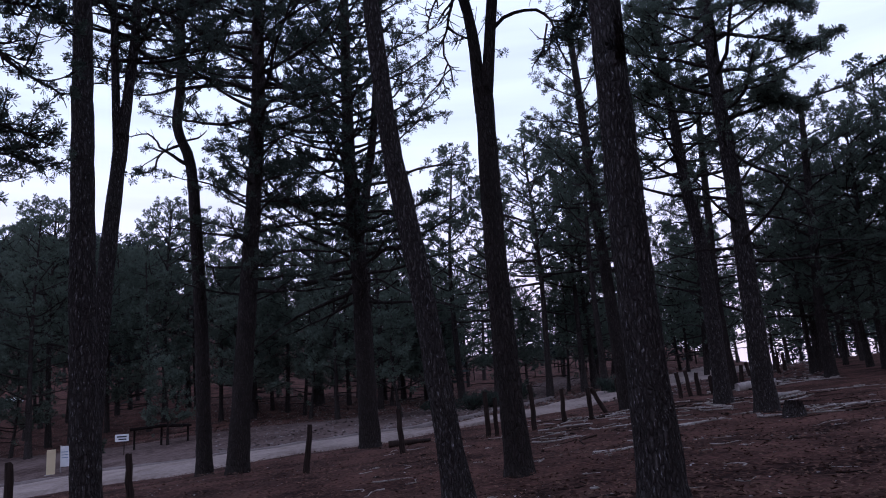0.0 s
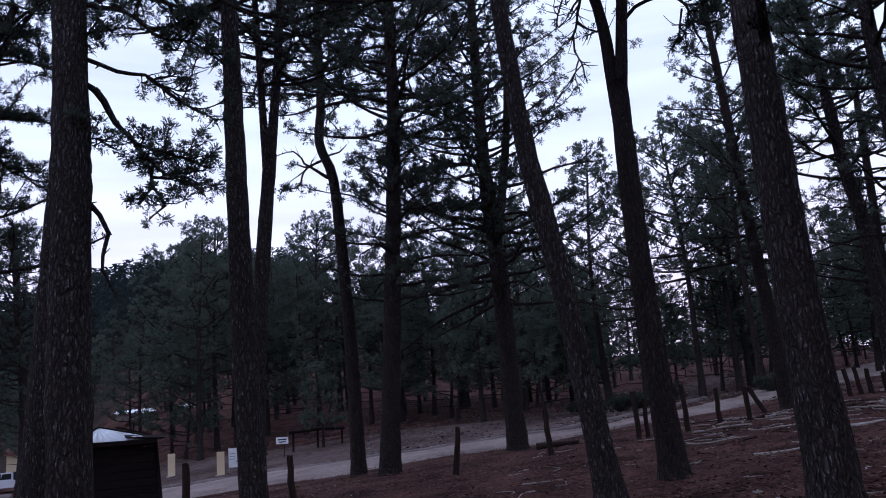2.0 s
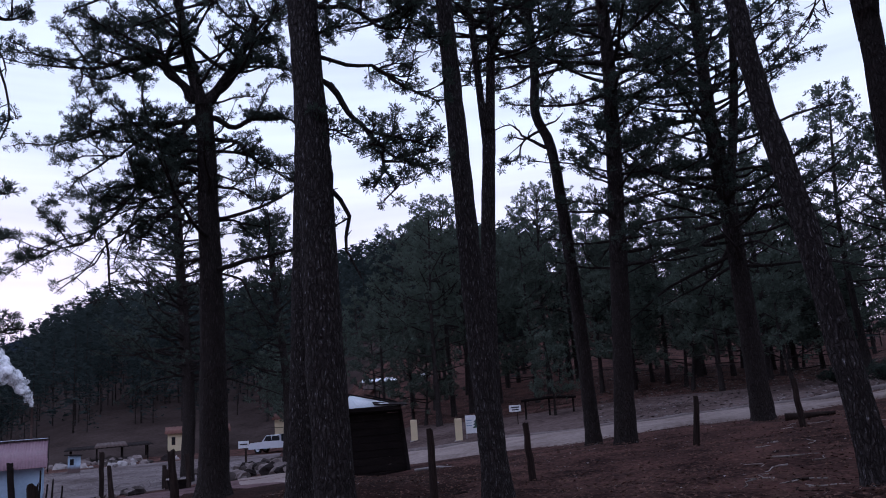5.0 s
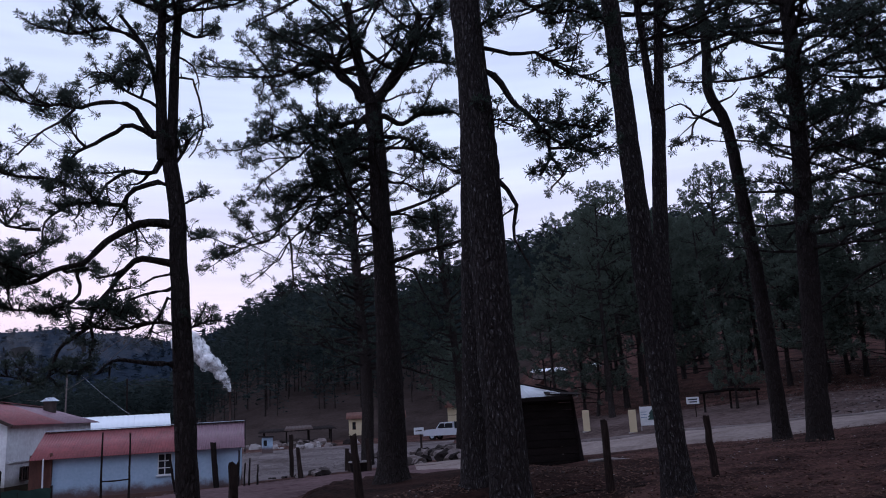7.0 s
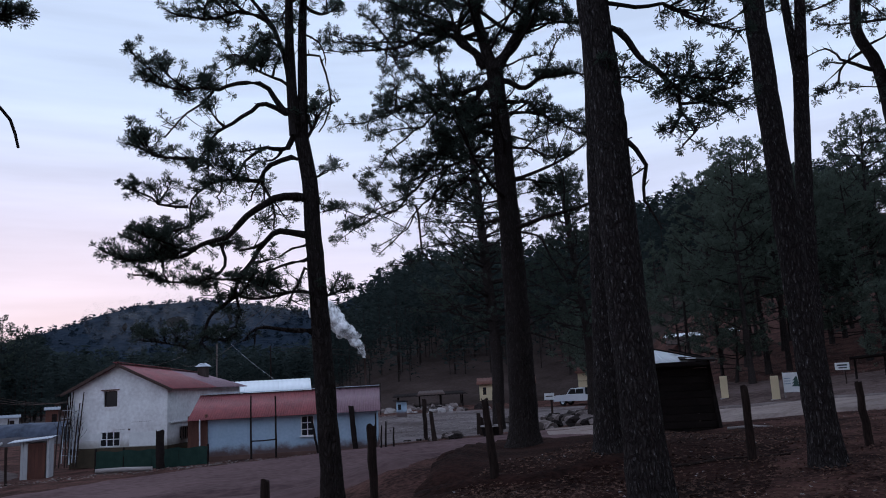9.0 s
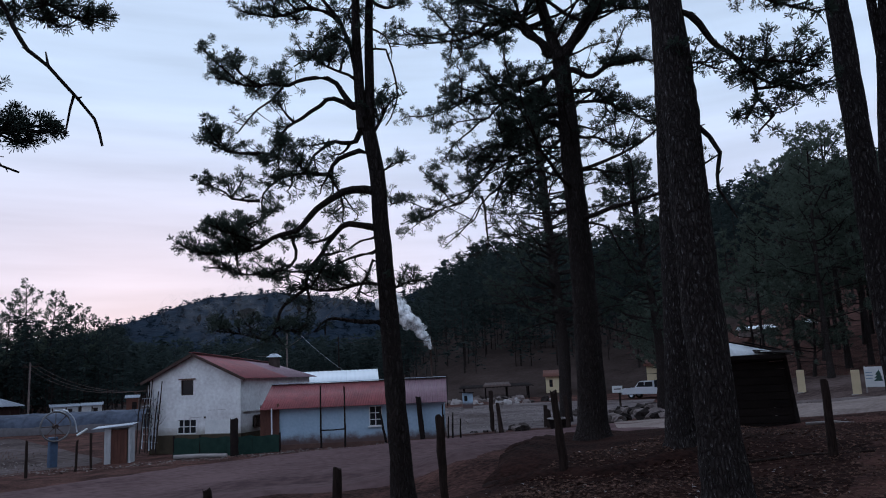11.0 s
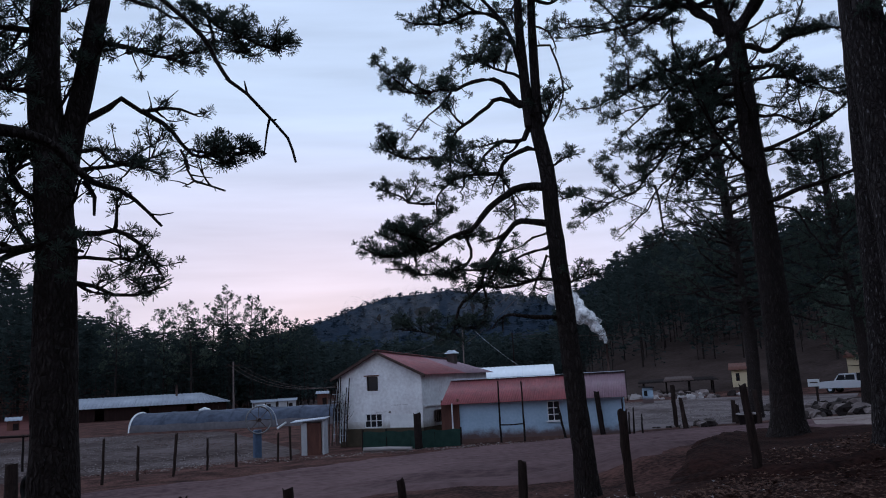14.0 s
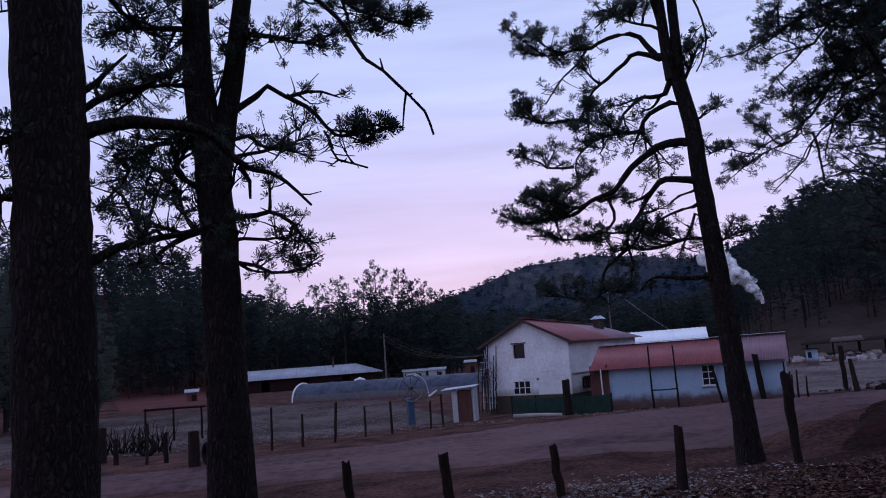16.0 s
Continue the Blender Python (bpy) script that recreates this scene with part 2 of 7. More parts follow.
def tris_of(name, verts, mat):
    """A mesh of loose triangles, three rows of verts each."""
    v = np.asarray(verts, dtype=np.float32).reshape(-1, 3)
    n = len(v) // 3
    me = bpy.data.meshes.new(name)
    me.vertices.add(n * 3)
    me.vertices.foreach_set("co", v[: n * 3].ravel())
    me.loops.add(n * 3)
    me.loops.foreach_set("vertex_index", np.arange(n * 3, dtype=np.int32))
    me.polygons.add(n)
    me.polygons.foreach_set("loop_start", np.arange(0, n * 3, 3, dtype=np.int32))
    me.update(calc_edges=True)
    me.materials.append(mat)
    return me


def thing(name, x, y, z, turn=0.0, label="", category="", group="", kind=""):
    ob = new(name)
    ob.empty_display_size = 0.2
    ob.matrix_basis = pose(x, y, z, 0, 0, turn)
    return tagged(ob, label, category, group, kind)


def child(name, me, parent, label="", m=None):
    ob = new(name, me)
    ob.parent = parent
    if m is not None:
        ob.matrix_basis = m
    return tagged(ob, label)


def part(name, bm, mat, parent, label="", smooth=False):
    me = bpy.data.meshes.new(name)
    bm.to_mesh(me)
    bm.free()
    if smooth:
        me.shade_smooth()
    me.materials.append(mat)
    return child(name, me, parent, label)


def box(size, at=(0, 0, 0), bevel=0.0, turn=(0, 0, 0), bm=None):
    """A box whose foot stands at the point given."""
    bm = bm or bmesh.new()
    m = Matrix.Translation(at) @ Euler([radians(a) for a in turn]).to_matrix().to_4x4() @ Matrix.Translation((0, 0, size[2] / 2)) @ Matrix.Diagonal((*size, 1))
    r = bmesh.ops.create_cube(bm, size=1, matrix=m)
    if bevel:
        edges = {e for v in r["verts"] for e in v.link_edges}
        bmesh.ops.bevel(bm, geom=list(edges), offset=bevel, segments=2, affect="EDGES", profile=0.6)
    return bm


def ring(path, radii, sides=8, rough=0.0, rng=None, cap=True):
    """A tube along a path: vertices and faces."""
    P = [Vector(p) for p in path]
    V, F = [], []
    ref = Vector((0.31, 0.95, 0.05)).normalized()
    for i, p in enumerate(P):
        t = (P[min(i + 1, len(P) - 1)] - P[max(i - 1, 0)]).normalized()
        if abs(t.dot(ref)) > 0.93:
            ref = Vector((0.95, -0.2, 0.25)).normalized()
        a = t.cross(ref).normalized()
        b = t.cross(a)
        for k in range(sides):
            w = 2 * math.pi * k / sides
            r = radii[i] * (1 + (rng.uniform(-rough, rough) if rough else 0))
            V.append(p + (a * math.cos(w) + b * math.sin(w)) * r)
    for i in range(len(P) - 1):
        for k in range(sides):
            j = (k + 1) % sides
            F.append((i * sides + k, (i + 1) * sides + k, (i + 1) * sides + j, i * sides + j))
    if cap:
        F.append(tuple(range((len(P) - 1) * sides, len(P) * sides)))
        F.append(tuple(reversed(range(sides))))
    return V, F


def join(groups):
    V, F = [], []
    for v, f in groups:
        o = len(V)
        V.extend(v)
        F.extend(tuple(i + o for i in q) for q in f)
    return V, F


def smooth_path(points, step=0.3):
    """A Catmull-Rom curve through the points."""
    P = [Vector(p) for p in points]
    if len(P) == 2:
        n = max(2, int((P[1] - P[0]).length / step))
        return [P[0].lerp(P[1], i / n) for i in range(n + 1)]
    Q = [P[0] * 2 - P[1]] + P + [P[-1] * 2 - P[-2]]
    out = []
    for i in range(1, len(Q) - 2):
        a, b, c, d = Q[i - 1 : i + 3]
        n = max(1, int((c - b).length / step))
        for k in range(n):
            t = k / n
            out.append(0.5 * (2 * b + (c - a) * t + (2 * a - 5 * b + 4 * c - d) * t * t + (3 * b - a - 3 * c + d) * t**3))
    out.append(P[-1])
    return out


def rise(a, b, x):
    t = np.clip((x - a) / (b - a), 0, 1)
    return t * t * (3 - 2 * t)


def ground_z(x, y):
    """The lie of the land."""
    x, y = np.asarray(x, float), np.asarray(y, float)
    z = 0.055 * np.clip(x, -20, 45) + 0.03 * (np.clip(x, -42, -20) + 20) + 0.03 * np.clip(y, -30, 50) * rise(-34, -6, x)
    r, az = np.hypot(x, y), np.degrees(np.arctan2(-x, y))
    w = (0.35 * rise(-24, -12, az) + 0.65 * rise(0, 18, az)) * (1 - 0.12 * rise(36, 56, az)) * (1 - rise(52, 60.5, az))
    start = 46 + 46 * rise(30, 42, az)
    up = np.clip(r, 0, 240) - start
    z = z + 0.22 * w * (np.sqrt(up**2 + 60) + up) / 2 * rise(28, 46, r)
    z = z + 44.5 * np.exp(-(((x + 500) / 150) ** 2 + ((y - 188) / 100) ** 2)) + 14 * np.exp(-(((x + 480) / 150) ** 2 + ((y - 60) / 130) ** 2))
    z = z + 33 * np.exp(-(((x + 470) / 150) ** 2 + ((y - 320) / 110) ** 2))
    z = z + 10 * np.exp(-(((x + 330) / 120) ** 2 + ((y + 120) / 120) ** 2))
    # the wooded rise on the far side of the field
    z = z + 23 * rise(86, 101, az) * (1 - rise(140, 165, az)) * rise(132, 215, r)
    # the bank by the bend of the road
    z = z + 0.32 * rise(4.6, 2.6, np.hypot((x + 12.0) * 0.8, y - 12.0))
    near = rise(70, 20, r)
    z = z + near * (0.05 * np.sin(0.9 * x + 0.4 * y) * np.sin(0.7 * y - 0.3 * x) + 0.025 * np.sin(2.3 * x + 1.1) * np.sin(2.7 * y))
    return z


def gz(x, y):
    return float(ground_z(x, y))


def sheet(name, xs, ys, mat, lift=0.0):
    X, Y = np.meshgrid(xs, ys)
    Z = ground_z(X, Y) + lift
    nx = len(xs)
    F = [(j * nx + i, j * nx + i + 1, (j + 1) * nx + i + 1, (j + 1) * nx + i) for j in range(len(ys) - 1) for i in range(nx - 1)]
    return mesh_of(name, np.stack([X, Y, Z], -1).reshape(-1, 3), F, mat)


def spaced(lo, hi, n, knee=12.0):
    s = np.linspace(np.arcsinh(lo / knee), np.arcsinh(hi / knee), n)
    return knee * np.sinh(s)


ground = tagged(new("ground", sheet("ground", spaced(-1600, 1600, 330), spaced(-1600, 1600, 330), SOIL)), "brown forest floor of soil and pine litter on a slope", "ground", kind="structure")


def strip(name, left, right, mat, lift, step=0.8, across=6, kind="road", label="", ruts=()):
    """A sheet between two lines on the ground."""
    A, B = smooth_path([(x, y, 0) for x, y in left], step), smooth_path([(x, y, 0) for x, y in right], step)
    n = max(len(A), len(B))
    A = [A[round(i * (len(A) - 1) / (n - 1))] for i in range(n)]
    B = [B[round(i * (len(B) - 1) / (n - 1))] for i in range(n)]
    V, F = [], []
    for i in range(n):
        for k in range(across + 1):
            p = A[i].lerp(B[i], k / across)
            edge = lift + 0.06 if k in (0, across) else sum(0.09 * math.exp(-(((k / across - c) / 0.035) ** 2)) for c in ruts) * (0.6 + 0.4 * math.sin(i * 0.23 + k))
            if k in (0, across):
                p = p + (A[i] - B[i]).normalized() * (0.14 * math.sin(i * 0.9) + 0.09 * math.sin(i * 2.3 + 1)) * (1 if k == 0 else -1)
            V.append((p.x, p.y, gz(p.x, p.y) + lift - edge))
    for i in range(n - 1):
        for k in range(across):
            a = i * (across + 1) + k
            F.append((a, a + 1, a + across + 2, a + across + 1))
    return tagged(new(name, mesh_of(name, V, F, mat)), label, kind, kind="structure")

strip("road", [(-20.5, -14), (-19.6, -4), (-18, 0.5), (-16.6, 3.2), (-15.3, 5.4), (-13.2, 7.2), (-12.3, 9.2), (-13.4, 10.9), (-14.4, 12.8), (-14.9, 14.4), (-14.7, 16.4), (-14.4, 18.8), (-15.8, 21.5), (-17.4, 24)],
      [(-25.6, -16), (-25.2, -6), (-25.6, -0.7), (-26.4, 3.3), (-28.6, 8), (-30.4, 12.5), (-31.2, 17), (-30.0, 22), (-26.5, 26), (-23.5, 28.2), (-20.5, 29)],
      ROAD, 0.08, across=28, ruts=(0.2, 0.33, 0.6, 0.73), label="rutted purple-brown dirt road past the houses")
strip("lane", [(-20.5, 22.2), (-17.6, 22.0), (-14.5, 21.9), (-10, 22.0), (-7.4, 22.4), (-5.5, 23.2), (-3, 24.4), (0, 26.4), (3.1, 28.4), (5.6, 31), (9, 36), (13, 40.5), (17, 45), (21, 52)],
      [(-25.5, 27.4), (-22, 29.0), (-17, 29.9), (-13, 29.6), (-9.4, 28.4), (-6.5, 28.2), (-4.4, 28.6), (-1.4, 29.2), (1.5, 31), (4.5, 34.5), (7.5, 40), (11.5, 45), (15, 50), (18.5, 57)],
      LANE, 0.1, across=20, ruts=(0.3, 0.7), label="pale packed gravel lane climbing between kerb and fence")


# ---- pines ----
def wander(rng, start, way, length, n, wild, lift):
    """A bent branch: points from start along way; lift bends it up (or down) towards its end."""
    p, d, out = Vector(start), Vector(way).normalized(), [Vector(start)]
    for i in range(n):
        d = (d + Vector((rng.uniform(-wild, wild), rng.uniform(-wild, wild), rng.uniform(-wild, wild) + lift / n))).normalized()
        p = p + d * (length / n)
        out.append(p.copy())
    return out


def tufts(nrng, centres, ways, needles, length, width):
    """Rounded brushes of needles round twig ends: each triangle is a bundle of needles."""
    C, W = np.asarray(centres), np.asarray(ways)
    n = len(C)
    d = nrng.normal(size=(n, needles, 3))
    d /= np.linalg.norm(d, axis=2, keepdims=True)
    d = d + 0.5 * W[:, None, :] + np.array([0, 0, 0.25])
    d /= np.linalg.norm(d, axis=2, keepdims=True)
    size = nrng.uniform(0.75, 1.25, (n, 1, 1))
    base = C[:, None, :] - W[:, None, :] * nrng.uniform(0.0, 0.45, (n, needles, 1)) * length
    tip = base + d * length * size * nrng.uniform(0.75, 1.1, (n, needles, 1))
    side = np.cross(d, nrng.normal(size=(n, needles, 3)))
    side *= width / (2 * np.linalg.norm(side, axis=2, keepdims=True) + 1e-9)
    near, far = base + (tip - base) * 0.1, base + (tip - base) * 0.35
    fan = (np.arange(needles) % 3 > 0)[None, :, None]
    a, b, c = np.where(fan, tip - side, far - side), np.where(fan, tip + side, far + side), np.where(fan, near, tip)
    return np.stack([a, b, c], 2).reshape(-1, 3)


class Pine:
    """Collects the wood and the needles of one tree, from its foot at the origin."""

    def __init__(self, seed, needles=33, length=0.098, width=0.0155, twig=0.011, thin=0.3):
        self.rng, self.nrng = random.Random(seed), np.random.default_rng(seed)
        self.trunk, self.limbs, self.c, self.w = [], [], [], []
        self.needles, self.length, self.width, self.twig = needles, length, width, twig
        self.forks, self.dense, self.twiggy, self.bare_twigs = [], 2.0, 0.36, True
        self.sides, self.thin, self.lay, self.stout = 5, thin, 0.55, 1.0

    def stem(self, points, r0, r1, flare=0.0, sides=12, rough=0.05, step=0.3):
        P = smooth_path(points, step)
        n = len(P)
        tot = sum((P[i + 1] - P[i]).length for i in range(n - 1))
        run, radii = 0.0, []
        for i in range(n):
            radii.append(r0 + (r1 - r0) * (run / tot) + flare * math.exp(-run / 0.28))
            if i < n - 1:
                run += (P[i + 1] - P[i]).length
        self.trunk.append(ring(P, radii, sides, rough, self.rng))
        return P

    def tuft(self, p, d, n=1, spread=0.08):
        for _ in range(n):
            if self.rng.random() < self.thin:
                continue
            self.c.append((p.x + self.rng.uniform(-spread, spread), p.y + self.rng.uniform(-spread, spread), p.z + self.rng.uniform(-spread, spread)))
            self.w.append(tuple(d))

    def spray(self, path, r0, twigs, size, bare=0.35, fan=0.9, leafy=1.0, droop=0.1):
        """Twigs with tufts along the outer part of a branch."""
        rng, n = self.rng, len(path)
        for _ in range(twigs):
            u = bare + (1 - bare) * rng.random() ** 0.75
            f = u * (n - 1)
            i = min(int(f), n - 2)
            p = path[i].lerp(path[i + 1], f - i)
            t = (path[i + 1] - path[i]).normalized()
            a = Vector((rng.gauss(0, 1), rng.gauss(0, 1), rng.gauss(0.5 - 0.9 * self.lay, self.lay)))
            d = (t * 0.7 + a.normalized() * fan).normalized()
            L = size * rng.uniform(0.5, 1.25) * (1.15 - 0.5 * u)
            q = wander(rng, p, d, L, 3, 0.28, 0.35 * self.lay / 0.55)
            if self.bare_twigs:
                self.limbs.append(ring((q[0], q[1].lerp(q[2], 0.4), q[3]), [self.twig, self.twig * 0.75, self.twig * 0.45], 3, cap=False))
            if rng.random() < leafy:
                e = (q[-1] - q[-2]).normalized()
                self.tuft(q[-1], e, 1, 0.02)
                if rng.random() < 0.62:
                    self.tuft(q[-2].lerp(q[-1], 0.4), e, 1, 0.06)
                if rng.random() < 0.35:
                    self.tuft(q[1], e, 1, 0.08)

    def limb(self, points, r0, r1=0.012, twigs=14, size=0.5, bare=0.3, leafy=1.0, sides=6, subs=0, fan=0.9):
        P = smooth_path(points, 0.13)
        a, b, w = self.rng.uniform(0, 6), self.rng.uniform(0, 6), 0.022 + 0.15 * r0
        P = [p + Vector((math.sin(i * 0.9 + a), math.sin(i * 0.7 + b), math.sin(i * 1.1 + a + b))) * w * min(1, i / 4) + Vector((self.rng.gauss(0, 0.008), self.rng.gauss(0, 0.008), self.rng.gauss(0, 0.008))) for i, p in enumerate(P)]
        for i in range(2, len(P) - 1, 2):
            if r0 > 0.015 and self.rng.random() < 0.6:
                way = Vector((self.rng.gauss(0, 1), self.rng.gauss(0, 1), self.rng.gauss(0, 1))).normalized()
                self.limbs.append(ring([P[i], P[i] + way * (r0 * 0.9 + self.rng.uniform(0.02, 0.09))], [0.014, 0.006], 4))
        n = len(P)
        self.limbs.append(ring(P, [r0 + (r1 - r0) * (i / (n - 1)) ** 0.8 for i in range(n)], sides, 0.06, self.rng))
        self.spray(P, r0, twigs, size, bare, fan, leafy)
        for _ in range(subs):
            u = self.rng.uniform(max(0.25, bare - 0.1), 0.92)
            i = min(int(u * (n - 1)), n - 2)
            t = (P[i + 1] - P[i]).normalized()
            a = Vector((self.rng.gauss(0, 1), self.rng.gauss(0, 1), self.rng.gauss(0.1, 0.5))).normalized()
            L = (P[-1] - P[0]).length * self.rng.uniform(0.22, 0.45)
            q = wander(self.rng, P[i], t * 0.55 + a * 0.8, L, 6, 0.24, 0.25)
            r = r0 * (1 - u) * 0.6 + r1
            self.limbs.append(ring(q, [r * (1 - 0.6 * k / 6) for k in range(7)], 4, cap=False))
            self.spray(q, r, max(2, int(twigs * 0.4)), size * 0.85, 0.2, fan, leafy)
        return P

    def crown(self, axis, z0, z1, count, reach, twigs=10, size=0.5, shape=0.6, dead=0, subs=1, lift=0.35, tip=True):
        """Limbs all round a stem between two heights; reach shrinks towards the top."""
        rng, n = self.rng, len(axis)
        for k in range(count):
            u = (k + rng.random()) / count
            z = z0 + (z1 - z0) * u
            i = next((j for j in range(n - 1) if axis[j + 1].z >= z), n - 2)
            p = axis[i].lerp(axis[i + 1], min(1, max(0, (z - axis[i].z) / max(1e-3, axis[i + 1].z - axis[i].z))))
            w = k * 2.4 + rng.uniform(-0.5, 0.5)
            L = reach * ((1 - u) ** shape * 0.85 + 0.22) * rng.uniform(0.65, 1.15)
            is_dead = k < dead
            q = wander(rng, p, (math.cos(w), math.sin(w), rng.uniform(-0.25, 0.25) + 0.35 * u), L, 7, 0.2, -0.15 if is_dead else lift)
            r = 0.012 + 0.014 * L
            self.limbs.append(ring(q, [r * (1 - 0.75 * j / 7) for j in range(8)], self.sides, cap=False))
            self.spray(q, r, max(3, int((4 if is_dead else twigs) * (0.5 + L / reach))), size, 0.3, 0.9, 0.12 if is_dead else 1.0)
            for _ in range(0 if is_dead else subs):
                j = rng.randint(2, 5)
                t = (q[j + 1] - q[j]).normalized()
                a = Vector((rng.gauss(0, 1), rng.gauss(0, 1), rng.gauss(0.1, 0.4))).normalized()
                s = wander(rng, q[j], t * 0.6 + a * 0.75, L * rng.uniform(0.25, 0.5), 4, 0.25, 0.3)
                self.limbs.append(ring(s, [r * 0.5 * (1 - 0.15 * b) for b in range(5)], 3, cap=False))
                self.spray(s, r * 0.5, max(2, int(twigs * 0.5)), size * 0.9, 0.15)
        if tip:
            self.spray(axis[max(0, n - 6) :], 0.02, twigs, size, 0.0)

    def foot(self, x, y, sink=0.12):
        """Where the tree stands; boughs are then given as metres sideways of the foot, as seen from the slope, and heights."""
        self.x, self.y, self.z = x, y, gz(x, y) - sink
        d = math.hypot(x, y)
        self.side, self.away = Vector((y / d, -x / d, 0)), Vector((x / d, y / d, 0))
        return self

    def flat(self, pts, depth=0.0):
        n = max(1, len(pts) - 1)
        return [self.side * s + self.away * (depth * i / n) + Vector((0, 0, z - self.z)) for i, (s, z) in enumerate(pts)]

    def fork(self, r0, r1, pts):
        P = self.stem(self.flat(pts, self.rng.uniform(-0.2, 0.2)), r0, r1, 0, 10)
        self.forks.append(P)
        return P

    def bough(self, r0, twigs, leafy, bare, subs, pts):
        P = self.flat(pts, 0)
        L = sum((P[i + 1] - P[i]).length for i in range(len(P) - 1))
        P = self.flat(pts, self.rng.uniform(-1, 1) * L * (0.10 if leafy > 0.5 else 0.03))
        near = min((q for A in [self.axis] + self.forks for q in A), key=lambda q: (q - P[0]).length)
        if 0.04 < (near - P[0]).length < 0.6:
            P = [near] + P
        self.limb(P, r0 * self.stout, 0.012, int(twigs * self.dense * min(1.3, max(0.35, L / 1.8))), self.twiggy, bare, leafy, 7, int(subs * 1.5))

    def build(self, name, x, y, label, bark=None, needle=None, group="pines", sink=0.12):
        ob = thing(name, x, y, gz(x, y) - sink, 0, label, "tree", group)
        child("trunk", mesh_of("trunk", *join(self.trunk), bark or BARK), ob)
        if self.limbs:
            child("branchwork", mesh_of("branchwork", *join(self.limbs), BARK_DARK), ob)
        if self.c:
            child("crown", tris_of("crown", tufts(self.nrng, self.c, self.w, self.needles, self.length, self.width), needle or NEEDLE), ob)
        return ob


def rel(x, y, pts, sink=0.12):
    """World points seen from a foot on the ground at (x, y)."""
    z = gz(x, y) - sink
    return [Vector((a - x, b - y, c - z)) for a, b, c in pts]


def start(seed, pts, r0, r1, top=0, flare=0.08, **kw):
    """A pine whose stem goes through the points and on, straight, to a height above its foot."""
    T = Pine(seed, **kw).foot(pts[0][0], pts[0][1])
    Q = rel(T.x, T.y, pts)
    Q[0].z = 0
    d = (Q[-1] - Q[-2]).normalized()
    if top > Q[-1].z:
        Q.append(Q[-1] + d * ((top - Q[-1].z) / max(0.3, d.z)))
    T.axis = T.stem(Q, r0, r1, flare, 14, 0.06, 0.25)
    return T


def done(T, label, bark=None, needle=None):
    return T.build("pine_tree", T.x, T.y, label, bark, needle)


T = start(1, [(-0.01, 10.4, 0.3), (-0.36, 10.39, 3.37), (-0.64, 10.38, 5.26), (-0.8, 10.37, 7.46)], 0.185, 0.07, 13, 0.08)
# crown out of view, made fuller to shade the ground below
T.crown(T.axis, 8.6, 12.8, 36, 3.2)
done(T, "leaning pine with a flaky grey trunk")

T = start(3, [(2.07, 8.24, 0.36), (2.05, 8.25, 3.0), (2.07, 8.24, 5.31), (2.09, 8.24, 6.02)], 0.235, 0.1, 14, 0.08)
# unseen crown, widened so that it darkens the soil
T.crown(T.axis, 8.0, 13.6, 36, 3.2)
done(T, "thick pine with plated grey-brown bark")

T = start(4, [(-5.27, 11.31, 0.03), (-5.39, 11.25, 3.66), (-5.49, 11.21, 8.77)], 0.225, 0.09, 14, 0.08)
# out-of-view crown, enlarged for shade on the ground
T.crown(T.axis, 8.8, 13.8, 44, 3.6)
done(T, "straight pine with lichen-flecked grey bark")

T = start(6, [(-6.76, 21.14, 0.23), (-6.8, 21.13, 3.86), (-6.93, 21.09, 7.06), (-7.06, 21.05, 8.89), (-7.39, 20.93, 9.98), (-7.3, 20.96, 11.3), (-7.3, 20.97, 14.0)], 0.21, 0.1, 16, 0.08, needles=24, length=0.13, width=0.028, thin=0.15)
T.bough(.07, 3, .3, .4, 1, [(-0.42, 8.86), (-1.03, 9.29), (-1.45, 9.70), (-1.93, 9.66)])
T.bough(.05, 2, 0, .3, 0, [(-0.48, 9.58), (-0.11, 9.68), (0.15, 9.95)])
T.bough(.05, 6, .7, .3, 2, [(-1.03, 9.24), (-1.33, 8.69), (-1.92, 8.50)])
T.crown(T.axis, 11.0, 15.8, 46, 3.2, 12)
done(T, "dark pine with a sharp kink high in its trunk", BARK_DARK)

T = start(7, [(-5.48, 19.65, 0.26), (-5.09, 19.75, 5.38), (-4.79, 19.83, 9.77), (-4.72, 19.85, 13.17)], 0.27, 0.12, 17, 0.08, needles=24, length=0.13, width=0.028, thin=0.15)
T.crown(T.axis, 9.0, 16.8, 80, 3.4, 13)
T.crown(T.axis, 5.2, 9.0, 18, 2.4, 8, dead=7)
T.crown(T.axis, 4.4, 9.2, 24, 3.2, 9, lift=0.1)
done(T, "tall dark pine with a dense crown", BARK_DARK)

T = start(8, [(-2.57, 23.46, 0.55), (-2.64, 23.45, 5.86), (-2.78, 23.44, 9.15), (-2.69, 23.45, 15.05)], 0.31, 0.1, 18, 0.08, needles=24, length=0.13, width=0.028, thin=0.15)
T.bough(.08, 14, 1, .3, 4, [(-0.22, 7.92), (-0.88, 8.10), (-1.93, 8.06), (-2.80, 8.26)])
T.bough(.08, 16, 1, .3, 5, [(-0.30, 9.40), (-1.42, 9.58), (-2.52, 9.26), (-3.25, 9.06)])
T.bough(.07, 4, .4, .5, 2, [(0.34, 6.23), (0.96, 6.58), (1.74, 6.29), (2.31, 5.86)])
T.bough(.06, 6, .5, .4, 2, [(0.42, 7.55), (1.27, 7.68), (1.89, 7.40)])
T.fork(.16, .1, [(-0.06, 6.64), (0.27, 8.39), (0.58, 10.19), (0.82, 12.44)])
